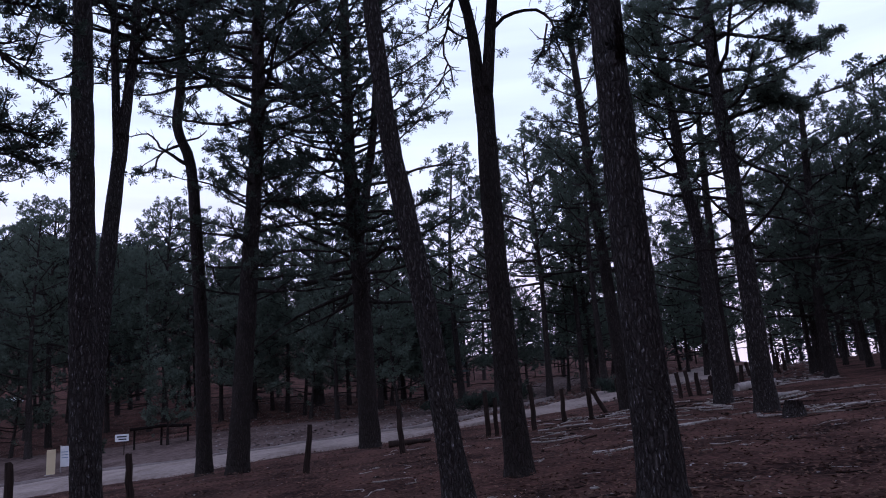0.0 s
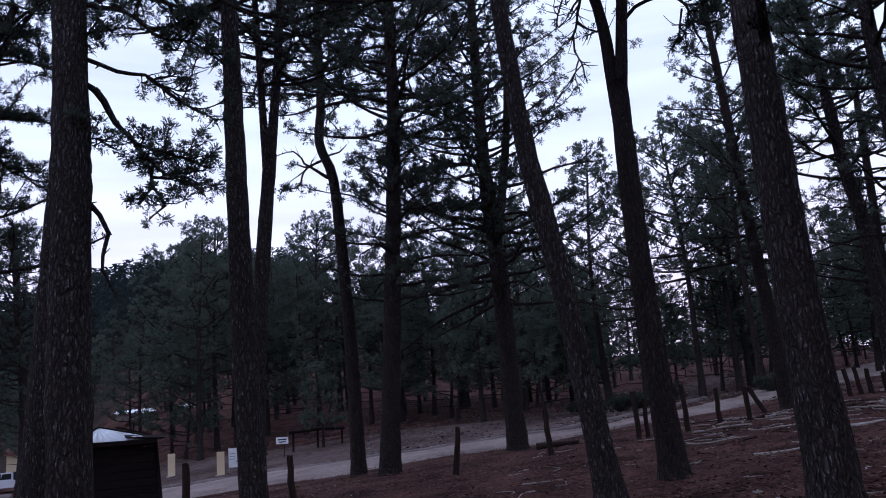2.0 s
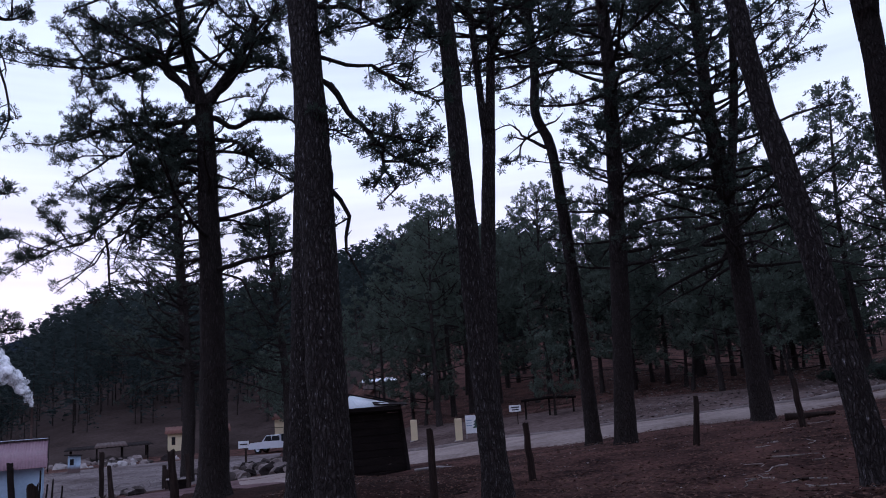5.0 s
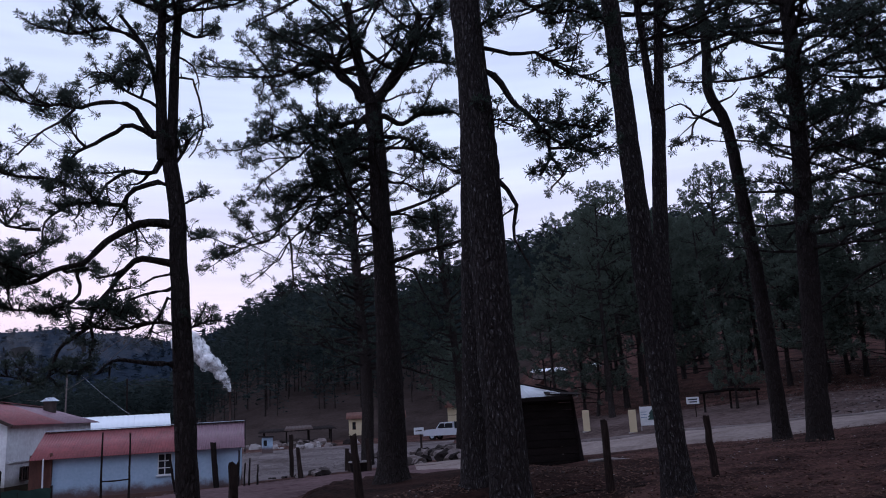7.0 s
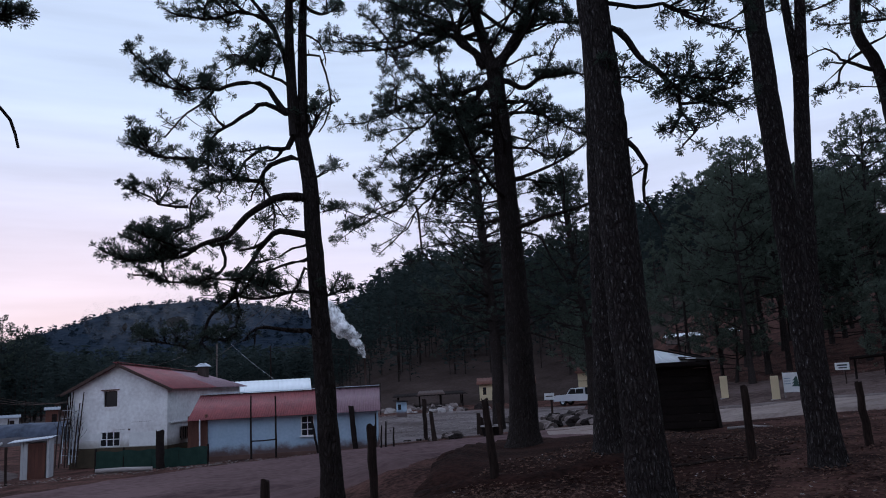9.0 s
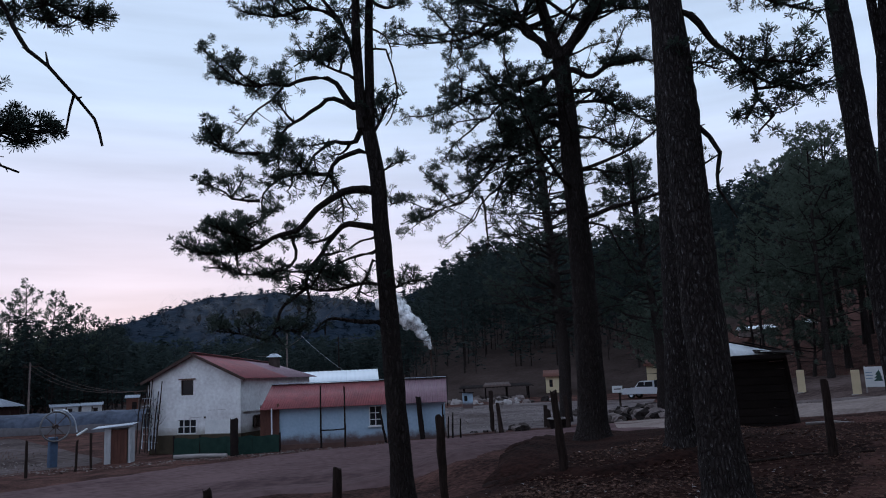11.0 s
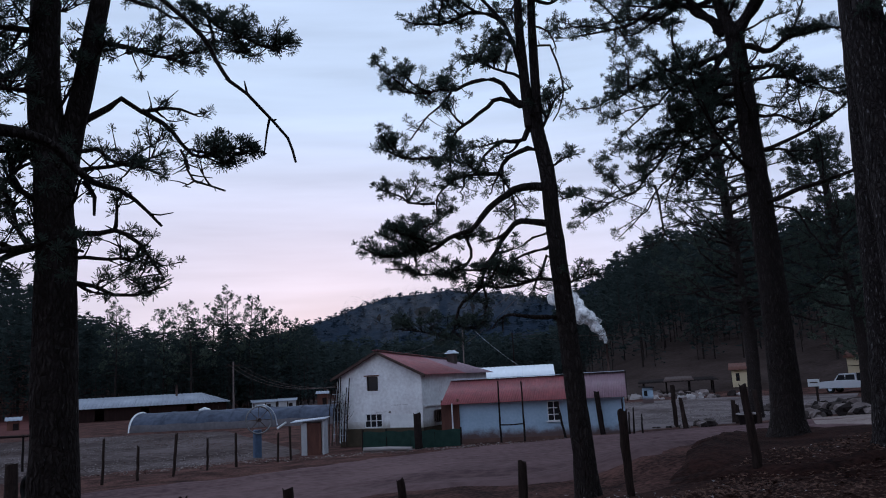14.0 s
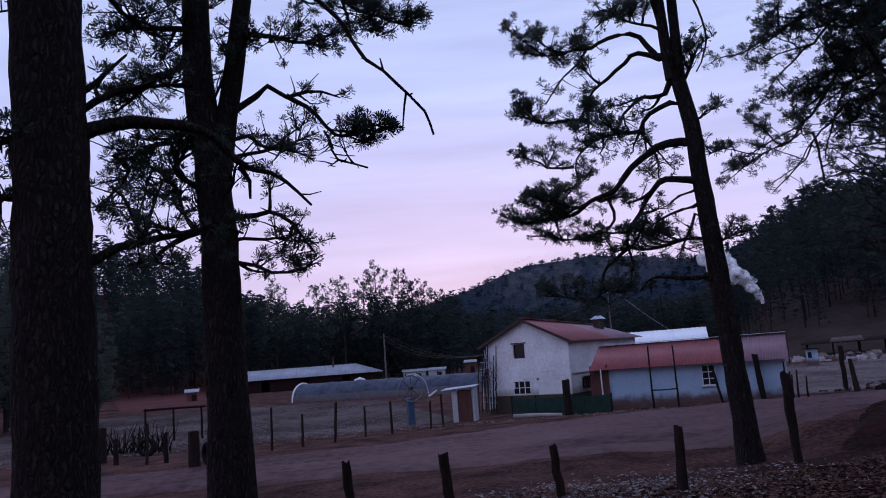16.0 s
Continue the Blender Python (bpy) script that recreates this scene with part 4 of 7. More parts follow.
# ---- the wood behind ----
def wood_kind(seed, H, z0, reach, count):
    p = Pine(seed, needles=12, length=0.21, width=0.075, twig=0.02)
    p.bare_twigs, p.thin = False, 0.33
    r = p.rng
    axis = p.stem([(0, 0, 0), (r.uniform(-0.3, 0.3), r.uniform(-0.3, 0.3), H * 0.5), (r.uniform(-0.5, 0.5), r.uniform(-0.4, 0.4), H)], 0.014 * H, 0.03, 0.05, 7, 0.04, 1.2)
    p.sides = 3
    p.crown(axis, z0, H - 0.2, count, reach, 8, 0.62, 0.45, 3, 2)
    return p


KINDS = []
for i, (H, z0, reach, count) in enumerate(((12, 2.2, 3.2, 32), (14, 4, 3.5, 34), (9.5, 1.3, 2.9, 30), (15, 5, 3.5, 34), (6.5, 0.6, 2.2, 24))):
    p = wood_kind(100 + i, H, z0, reach, count)
    KINDS.append(p.build("pine_tree", -24 + 5 * i, 58 - 2 * i, "pine in the dim wood on the slope", BARK_DARK, NEEDLE_FAR_LIT, "wood"))


HEIGHTS = [12, 14, 9.5, 15, 6.5, 13, 11]
for i, (H, z0, reach, count) in enumerate(((13, 5.2, 3.3, 40), (11, 3.6, 3.2, 38))):
    p = Pine(120 + i, needles=15, length=0.18, width=0.062, twig=0.02)
    p.bare_twigs, p.sides, p.thin = False, 4, 0.5
    r = p.rng
    axis = p.stem([(0, 0, 0), (r.uniform(-0.2, 0.2), r.uniform(-0.2, 0.2), H * 0.5), (r.uniform(-0.4, 0.4), r.uniform(-0.3, 0.3), H - 0.4)], 0.013 * H, 0.04, 0.05, 7, 0.04, 1.2)
    p.crown(axis, z0, H - 0.5, count, reach, 9, 0.5, 0.32, 5, 3, 0.5)
    KINDS.append(p.build("pine_tree", -30 - 7 * i, 74, "tall pine with a rounded tufted crown over the wood", BARK_DARK, NEEDLE_FAR_LIT, "wood"))


def in_wood(r, az):
    """Where the wood stands: distance and degrees to the left of straight ahead."""
    if az < -6:
        return r > 33 and not (-21.6 < az < -19.2 and r < 90) and (az < -14 or 42 < r < 52)
    if az < 3:
        return r > 48
    if az < 10:
        return r > 42
    if az < 22:
        return r > 46
    if az < 33:
        return r > 60
    if az < 42:
        return r > 74
    return r > 112


rng = random.Random(5)
spots = []
for k in range(6000):
    az = rng.uniform(-44, 52)
    r = 32 + 78 * rng.random() ** 0.75
    x, y = -r * math.sin(radians(az)), r * math.cos(radians(az))
    if len(spots) < 125 and in_wood(r, az) and all((x - a) ** 2 + (y - b) ** 2 > 9 for a, b in spots):
        spots.append((x, y))
        kind = rng.choice((KINDS[0], KINDS[2], KINDS[2]) if az < -14 else (KINDS[2], KINDS[2], KINDS[4]) if az > 29.5 else KINDS[:5] if r > 52 else (KINDS[0], KINDS[2], KINDS[4]))
        s = rng.uniform(0.8, 1.0) if -14 < az < 4 else rng.choice((0.75, 0.85, 0.95, 1.05))
        copy_thing(kind, pose(x, y, gz(x, y) - 0.15, rng.uniform(-2, 2), rng.uniform(-2, 2), rng.uniform(0, 360)) @ Matrix.Scale(s, 4))
# low dark trees on the rise; others beside the path, unseen, added for shade
for k in range(30):
    az = rng.uniform(-44, -22.8) if k < 16 else rng.uniform(-95, -46)
    r = rng.uniform(36, 58) if k < 16 else rng.uniform(12, 36)
    x, y = -r * math.sin(radians(az)), r * math.cos(radians(az))
    copy_thing(rng.choice((KINDS[0], KINDS[2], KINDS[2])), pose(x, y, gz(x, y) - 0.15, 0, 0, rng.uniform(0, 360)))
# tall ones above the rest along the slope
for k in range(7):
    az, r = 5 + 26 * (k + rng.random()) / 7, rng.uniform(52, 68)
    x, y = -r * math.sin(radians(az)), r * math.cos(radians(az))
    copy_thing(rng.choice((KINDS[1], KINDS[3])), pose(x, y, gz(x, y) - 0.15, 0, 0, rng.uniform(0, 360)) @ Matrix.Scale(rng.uniform(0.72, 0.9), 4))
# a few taller ones straight ahead
for k in range(5):
    az, r = rng.uniform(-14, 2), rng.uniform(41, 60)
    x, y = -r * math.sin(radians(az)), r * math.cos(radians(az))
    copy_thing(rng.choice(KINDS[:2]), pose(x, y, gz(x, y) - 0.15, 0, 0, rng.uniform(0, 360)) @ Matrix.Scale(rng.uniform(0.95, 1.15), 4))
# small trees beyond the hut and the gate pillars, and a leaning stem
for x, y, k, f, lean in ((-24.65, 43.5, 4, 1.0, 0), (-25.9, 44.2, 2, 0.8, 0), (-22.97, 46.9, 1, 0.9, -5), (-14.8, 40.4, 4, 0.7, 2), (-12.0, 45.0, 2, 0.9, 0)):
    copy_thing(KINDS[k], pose(x, y, gz(x, y) - 0.15, 0, lean, rng.uniform(0, 360)) @ Matrix.Scale(f, 4))
# young trees on the open slope straight ahead
for k in range(22):
    az, r = rng.uniform(-19, 9), rng.uniform(38, 75)
    x, y = -r * math.sin(radians(az)), r * math.cos(radians(az))
    copy_thing(rng.choice((KINDS[2], KINDS[4], KINDS[4])), pose(x, y, gz(x, y) - 0.15, 0, 0, rng.uniform(0, 360)))
# low branched trees at the foot of the slope beyond the road
for k in range(12):
    az, r = rng.uniform(3, 34), rng.uniform(44, 68)
    x, y = -r * math.sin(radians(az)), r * math.cos(radians(az))
    copy_thing(rng.choice((KINDS[2], KINDS[4], KINDS[0])), pose(x, y, gz(x, y) - 0.15, 0, 0, rng.uniform(0, 360)) @ Matrix.Scale(rng.uniform(0.85, 1.15), 4))
# the near wood on the valley's side
for k in range(24):
    az = rng.uniform(101.5, 118)
    r = rng.uniform(56, 84)
    x, y = -r * math.sin(radians(az)), r * math.cos(radians(az))
    copy_thing(rng.choice((KINDS[0], KINDS[2], KINDS[4])), pose(x, y, gz(x, y) - 0.15, 0, 0, rng.uniform(0, 360)))


def stand(az, r, up, k, turn, wide=1.0):
    """A pine of the wood so tall that its top stands so many degrees above the eye."""
    x, y = -r * math.sin(radians(az)), r * math.cos(radians(az))
    f = (1.5 + r * math.tan(radians(up)) - gz(x, y) + 0.15) / HEIGHTS[k]
    copy_thing(KINDS[k], pose(x, y, gz(x, y) - 0.15, 0, 0, turn) @ Matrix.Diagonal((f * wide, f * wide, f, 1)))


# crowns that stand out over the wood beyond the lane
for az, r, up, k in ((30.3, 60, 13.4, 6), (27.4, 52, 15.4, 5), (25.4, 62, 12.8, 6), (20.3, 54, 15.7, 5), (18.2, 58, 14.0, 1), (16.6, 50, 12.5, 0), (14.2, 52, 14.5, 3), (12.0, 50, 13.5, 1), (10.0, 54, 13.0, 0), (7.6, 52, 14.0, 3), (5.0, 56, 13.0, 1), (2.0, 54, 12.0, 0),
                     (-3.2, 44, 16.5, 6), (-7.0, 42, 19.9, 5), (-11.0, 40, 21.3, 5), (-16.8, 50, 11.0, 5), (-18.4, 52, 7.0, 2), (-22.4, 46, 8.5, 2), (-25.0, 38, 16.6, 6), (-28.9, 34, 17.8, 5), (-32.0, 36, 17.2, 6), (-35.0, 33, 18.5, 5)):
    stand(az, r, up, k, az * 37, 0.95)
# the tree line beyond the fields, down the valley: a few parasol crowns over the rest
for az, r, up, k in ((85.6, 136, 6.3, 1), (84.0, 146, 6.0, 0), (83.2, 140, 7.1, 3), (81.5, 138, 6.6, 1), (80.4, 146, 5.7, 0), (79.4, 150, 5.4, 3), (78.2, 158, 4.9, 1), (87.4, 142, 5.8, 0), (90.5, 140, 6.2, 3)):
    stand(az, r, up, k, az * 53, 0.9)
# unseen pines behind the path, added to keep sky light off the ground
for k in range(40):
    a, r = rng.uniform(118, 318), rng.uniform(6, 12) if k < 16 else rng.uniform(12, 34)
    x, y = -r * math.sin(radians(a)), r * math.cos(radians(a))
    copy_thing(rng.choice((KINDS[1], KINDS[3])), pose(x, y, gz(x, y) - 0.15, 0, 0, rng.uniform(0, 360)))


def far_wood(name, seed, count, pick, size, label, mat, fine=30, near=0.0, foot=(0.15, 0.45), stem=0.008, fill=0.36):
    """Many small far trees as one mesh: a stem and a ragged crown of clumps each; finer ones within the distance near."""
    g = np.random.default_rng(seed)
    stems, crowns = [], []
    n = 0
    while n < count:
        x, y = pick(g)
        if x is None:
            continue
        n += 1
        z, H = gz(x, y), size * g.uniform(0.65, 1.25)
        a, w = g.uniform(0, 3.1), stem * H
        ca, sa = w * math.cos(a), w * math.sin(a)
        stems += [(x - ca, y - sa, z - 0.3), (x + ca, y + sa, z - 0.3), (x, y, z + H), (x + sa, y - ca, z - 0.3), (x - sa, y + ca, z - 0.3), (x, y, z + H)]
        k = fine * 3 if math.hypot(x, y) < near else fine
        low = g.uniform(*foot)
        u = g.random(k) ** 0.8
        layer = 0.75 + 0.25 * np.sin(u * H * 2.1 + g.uniform(0, 6))
        a = g.random(k) * 6.283
        rr = H * 0.25 * (1.06 - u) ** 0.6 * layer * np.sqrt(g.random(k))
        c = np.stack([x + rr * np.cos(a), y + rr * np.sin(a), z + H * (low + (1 - low) * u)], 1)
        t = g.normal(size=(k, 3, 3)) * np.array([1, 1, 0.5]) * H * fill / k ** 0.5
        crowns.append((c[:, None, :] + t).reshape(-1, 3))
    me = tris_of(name, np.concatenate([np.array(stems)] + crowns), mat)
    me.materials.append(BARK_DARK)
    idx = np.zeros(len(me.polygons), dtype=np.int32)
    idx[: len(stems) // 3] = 1
    me.polygons.foreach_set("material_index", idx)
    return tagged(new(name, me), label, "trees", kind="stuff")


def on_slope(g):
    az, r = g.uniform(20, 59), 108 + 230 * g.random() ** 0.8
    return -r * math.sin(radians(az)), r * math.cos(radians(az))


def on_hill(g):
    x, y = g.uniform(-760, -330), g.uniform(-130, 420)
    return (x, y) if math.degrees(math.atan2(-x, y)) > 55 else (None, None)


def in_valley(g):
    az, r = g.uniform(77, 122), 134 + 110 * g.random()
    return -r * math.sin(radians(az)), r * math.cos(radians(az))


def over_rise(g):
    az, r = g.uniform(-60, 24), 62 + 110 * g.random()
    return (-r * math.sin(radians(az)), r * math.cos(radians(az))) if not -22.4 < az < -19.8 else (None, None)


def up_valley(g):
    az, r = g.uniform(56.5, 79), 185 + 160 * g.random()
    return -r * math.sin(radians(az)), r * math.cos(radians(az))


far_wood("hillside_wood", 31, 1900, on_slope, 13, "dark pine wood covering the hillside", SLOPE_NEEDLE, 75, 185, (0.02, 0.28))
# these trees carry the haze tint in their own colour
far_wood("far_hill_wood", 32, 6500, on_hill, 7.0, "pine wood on the far hill, coloured with blue haze", HAZED_NEEDLE, 24, 0, (0.1, 0.2), 0.003, 0.55)

hill_x, hill_y = np.linspace(-800, -300, 70), np.linspace(-200, 430, 90)
# canopy sheet over the hill, its colour blued like air haze
canopy = sheet("canopy", hill_x, hill_y, HAZED_CANOPY, 5.0)
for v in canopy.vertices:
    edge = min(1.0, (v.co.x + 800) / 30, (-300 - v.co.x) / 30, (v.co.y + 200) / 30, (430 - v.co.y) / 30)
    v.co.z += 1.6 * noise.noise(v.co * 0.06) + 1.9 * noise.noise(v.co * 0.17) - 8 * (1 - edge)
tagged(new("far_canopy", canopy), "closed canopy of the wood on the far hill, tinted with haze", "trees", kind="stuff")

far_wood("valley_wood", 33, 1500, in_valley, 12.8, "dark pine wood along the valley", SLOPE_NEEDLE, 75, 190, (0.0, 0.15))
far_wood("rise_wood", 34, 700, over_rise, 6.0, "low young pines beyond the rise", SLOPE_NEEDLE, 60, 0, (0.0, 0.12))
far_wood("middle_wood", 35, 900, up_valley, 12, "dark pine wood at the foot of the hill", SLOPE_NEEDLE, 60, 0, (0.0, 0.15), 0.003)

# ---- the houses by the road ----
GREY_METAL = material("galvanised_sheet", (0.50, 0.54, 0.60), (0.36, 0.40, 0.46), 0.8, 0.42, 0.1, metal=0.3, fine=6)
WHITE_METAL = material("bright_roof_sheet", (0.84, 0.87, 0.90), (0.74, 0.78, 0.82), 0.6, 0.5, 0.1)
GREY_RED = material("faded_purple_sheet", (0.24, 0.14, 0.17), (0.17, 0.10, 0.12), 1.5, 0.5, 0.15, fine=9)
BROWN_WOOD = material("brown_planks", (0.13, 0.055, 0.04), (0.07, 0.03, 0.025), 5, 0.8, 0.4, (1, 1, 0.2), spread=0.25)
DARK_WOOD = material("blackened_slabs", (0.026, 0.020, 0.019), (0.010, 0.008, 0.008), 6, 0.9, 0.6, (0.3, 1, 1), spread=0.35)
GREEN_CLOTH = material("dark_green_netting", (0.030, 0.060, 0.050), (0.016, 0.034, 0.030), 3, 0.9, 0.3)
STAIN = material("splashed_mud_plinth", (0.16, 0.095, 0.08), (0.09, 0.055, 0.05), 2, 0.95, 0.4)
PANE = material("dark_window_glass", (0.02, 0.022, 0.026), (0.012, 0.013, 0.015), 2, 0.12, 0)
CREAM = material("cream_paint", (0.66, 0.55, 0.36), (0.52, 0.42, 0.28), 1.5, 0.8, 0.15)
OLD_WHITE = material("chipped_white_paint", (0.75, 0.76, 0.77), (0.55, 0.56, 0.58), 3, 0.7, 0.2)
WORN_IRON = material("worn_iron", (0.22, 0.225, 0.24), (0.10, 0.085, 0.085), 5, 0.6, 0.3, metal=0.3)
RUST = material("rusty_iron", (0.10, 0.06, 0.05), (0.04, 0.03, 0.03), 8, 0.7, 0.4, metal=0.4)
PLASTIC = material("greenhouse_film", (0.070, 0.085, 0.125), (0.028, 0.036, 0.058), 0.7, 0.7, 0.9, fine=2.2, dist=0.2, lo=0.38, hi=0.62)
SKIRT = material("dusty_film_skirt", (0.13, 0.12, 0.135), (0.07, 0.065, 0.07), 0.8, 0.7, 0.4, fine=4)
MOSS = material("mossy_stone_base", (0.085, 0.065, 0.045), (0.04, 0.036, 0.028), 2.5, 0.95, 0.5)
CRACK = material("plaster_crack", (0.20, 0.19, 0.19), (0.12, 0.11, 0.11), 5, 0.95, 0.2)
FADED = material("faded_splash", (0.27, 0.27, 0.30), (0.18, 0.16, 0.17), 3, 0.95, 0.3)
STONE = material("rubble_stone", (0.22, 0.18, 0.17), (0.10, 0.08, 0.08), 3, 0.95, 0.5, spread=0.3)
ROCK = material("dark_wet_rock", (0.075, 0.060, 0.056), (0.030, 0.024, 0.022), 3, 0.95, 0.6, spread=0.4)
CONCRETE = material("pale_kerb_concrete", (0.36, 0.33, 0.32), (0.25, 0.22, 0.22), 2, 0.9, 0.3)


def panel(bm_points, thick, mat, name, parent, label=""):
    """A flat outline, in the wall's plane (u, z), made solid along y."""
    bm = bmesh.new()
    f = [bm.verts.new((u, 0, z)) for u, z in bm_points]
    b = [bm.verts.new((u, thick, z)) for u, z in bm_points]
    bm.faces.new(f)
    bm.faces.new(list(reversed(b)))
    for i in range(len(f)):
        j = (i + 1) % len(f)
        bm.faces.new((f[j], f[i], b[i], b[j]))
    bmesh.ops.recalc_face_normals(bm, faces=bm.faces)
    return part(name, bm, mat, parent, label)


def holed_wall(name, parent, mat, u0, u1, z0, top, holes, thick=0.2, y=0.0, turn=0.0, at=(0, 0, 0), label=""):
    """A wall along u with rectangular openings through it; top is a list of (u, z), or a height."""
    us = sorted({u0, u1, *[h[0] for h in holes], *[h[1] for h in holes], *([p[0] for p in top] if not isinstance(top, (int, float)) else [])})
    height = (lambda u: top) if isinstance(top, (int, float)) else (lambda u: float(np.interp(u, [p[0] for p in top], [p[1] for p in top])))
    bm = bmesh.new()

    def block(a, b, c0, c1, d0, d1):
        v = [bm.verts.new(p) for p in ((a, y, c0), (b, y, c1), (b, y, d1), (a, y, d0), (a, y + thick, c0), (b, y + thick, c1), (b, y + thick, d1), (a, y + thick, d0))]
        for q in ((0, 1, 2, 3), (5, 4, 7, 6), (4, 0, 3, 7), (1, 5, 6, 2), (3, 2, 6, 7), (4, 5, 1, 0)):
            bm.faces.new([v[i] for i in q])

    for a, b in zip(us[:-1], us[1:]):
        mid, c = (a + b) / 2, z0
        for h in sorted((h for h in holes if h[0] <= mid <= h[1]), key=lambda h: h[2]):
            block(a, b, c, c, h[2], h[2])
            c = h[3]
        block(a, b, c, c, height(a), height(b))
    bmesh.ops.remove_doubles(bm, verts=bm.verts, dist=0.0005)
    bmesh.ops.transform(bm, matrix=pose(*at, 0, 0, turn), verts=bm.verts)
    return part(name, bm, mat, parent, label)


def window(parent, u0, u1, z0, z1, cols, rows, y=0.05, frame_mat=None, m=None, bar=0.035):
    """A frame with its bars and, as parts of it, the panes."""
    bm = bmesh.new()
    w, h = u1 - u0, z1 - z0
    for i in range(cols + 1):
        box((bar * (1.5 if i in (0, cols) else 1), 0.06, h), (u0 + w * i / cols, y, z0), 0, bm=bm)
    for j in range(rows + 1):
        box((w + bar, 0.055, bar * (1.5 if j in (0, rows) else 1)), (u0 + w / 2, y, z0 + h * j / rows - bar / 2), 0, bm=bm)
    if m is not None:
        bmesh.ops.transform(bm, matrix=m, verts=bm.verts)
    f = part("window", bm, frame_mat or OLD_WHITE, parent)
    for i in range(cols):
        for j in range(rows):
            bm = box((w / cols - bar, 0.012, h / rows - bar), (u0 + w * (i + 0.5) / cols, y + 0.02, z0 + h * j / rows + bar / 2))
            if m is not None:
                bmesh.ops.transform(bm, matrix=m, verts=bm.verts)
            part("pane", bm, PANE, f)
    return f


def corrugated(parent, name, a, b, c, d, mat, pitch=0.15, depth=0.022, label=""):
    """A sheet of corrugated metal: eave from a to b, ridge from d to c."""
    a, b, c, d = (Vector(p) for p in (a, b, c, d))
    n = max(4, int((b - a).length / pitch * 4))
    nor = (b - a).cross(d - a).normalized()
    V, F = [], []
    for k in (0, 0.012):
        for i in range(n + 1):
            u = i / n
            o = nor * (depth * math.sin(i * math.pi / 2 + 0.4) - k)
            V += [a.lerp(b, u) + o, d.lerp(c, u) + o]
    m = 2 * (n + 1)
    for i in range(n):
        F += [(2 * i, 2 * i + 2, 2 * i + 3, 2 * i + 1), (m + 2 * i + 1, m + 2 * i + 3, m + 2 * i + 2, m + 2 * i)]
        F += [(m + 2 * i, m + 2 * i + 2, 2 * i + 2, 2 * i), (2 * i + 1, 2 * i + 3, m + 2 * i + 3, m + 2 * i + 1)]
    F += [(0, 1, m + 1, m), (2 * n, m + 2 * n, m + 2 * n + 1, 2 * n + 1)]
    return child(name, mesh_of(name, V, F, mat), parent, label)


def white_house():
    z0 = -1.75
    h = thing("house", -40.08, 12.6, z0, 40, "two-storey whitewashed house with a rusty red sheet roof", "house")
    W, D, E, R = 2.6, 8.2, 3.72, 4.93
    holes = [(-0.80, -0.08, 2.90, 3.66), (-0.98, 0.10, 0.98, 1.68)]
    holed_wall("wall", h, WHITE_WALL, -W, W, 0, [(-W, E), (0, R), (W, E)], holes, label="stained whitewashed gable wall")
    holed_wall("wall", h, WHITE_WALL, 0.2, D, 0, E, [(1.2, 1.84, 1.12, 1.72)], thick=0.2, turn=90, at=(W, 0, 0))
    holed_wall("wall", h, WHITE_WALL, 0.2, D, 0, E, [], thick=0.2, turn=90, at=(-W + 0.2, 0, 0))
    holed_wall("wall", h, WHITE_WALL, -W + 0.2, W - 0.2, 0, [(-W, E), (0, R - 0.45), (W, E)], [], y=D - 0.2)
    part("floor", box((2 * W - 0.44, D - 0.44, 0.15), (0, D / 2, 2.3)), BROWN_WOOD, h)
    window(h, -0.80, -0.08, 2.90, 3.66, 1, 1, 0.1, RUST)
    window(h, -0.98, 0.10, 0.98, 1.68, 3, 2, 0.04)
    window(h, 1.2, 1.84, 1.12, 1.72, 3, 1, -0.12, RUST, Matrix.Translation((W, 0, 0)) @ pose(0, 0, 0, 0, 0, 90))
    part("lintel", box((0.95, 0.06, 0.06), (-0.44, -0.03, 3.68)), BROWN_WOOD, h)
    part("ledge", box((0.07, 3.2, 0.09), (W + 0.035, 1.8, 1.95)), WHITE_WALL, h)
    slope = (R - E) / W
    for s, count in ((1, 9), (-1, 9)):
        for i in range(count):
            y0, y1 = -0.3 + i * (D + 0.6) / count, -0.3 + (i + 1) * (D + 0.6) / count + 0.02
            e = W + (0.35 if s > 0 else 0.15)
            lo, hi = E - (e - W) * slope + 0.06, R + 0.06
            pts = ((s * e, y0, lo), (s * e, y1, lo), (0, y1, hi - 0.055 * y1), (0, y0, hi - 0.055 * y0))
            if s < 0:
                pts = (pts[1], pts[0], pts[3], pts[2])
            corrugated(h, "roof_sheet", *pts, GREY_RED if i > 4 and s > 0 else RED_ROOF, 0.18, 0.018)
    part("ridge_cap", box((0.34, D + 0.66, 0.03), (0, D / 2, R + 0.09 - 0.055 * D / 2), 0.012, (-3.15, 0, 0)), RED_ROOF, h)
    for s in (1, -1):
        part("bargeboard", box((math.hypot(W + 0.35, (W + 0.35) * slope), 0.04, 0.14), (s * (W + 0.35) / 2, -0.3, (E - 0.35 * slope + R) / 2 - 0.06), 0, (0, s * math.degrees(math.atan(slope)), 0)), RUST, h)
    chim = part("chimney", box((0.48, 0.48, 0.75), (0.9, 7.0, R - 0.85), 0.02), ROCK, h)
    cap = bmesh.new()
    bmesh.ops.create_cone(cap, cap_ends=True, segments=4, radius1=0.5, radius2=0.2, depth=0.2, matrix=Matrix.Translation((0.9, 7.0, R + 0.03)) @ Matrix.Rotation(0.785, 4, "Z"))
    part("chimney_cap", cap, GREY_METAL, chim)
    part("plinth", box((2 * W + 0.04, D + 0.04, 0.93), (0, D / 2, 0), 0.015), MOSS, h, "dark mossy stone base")
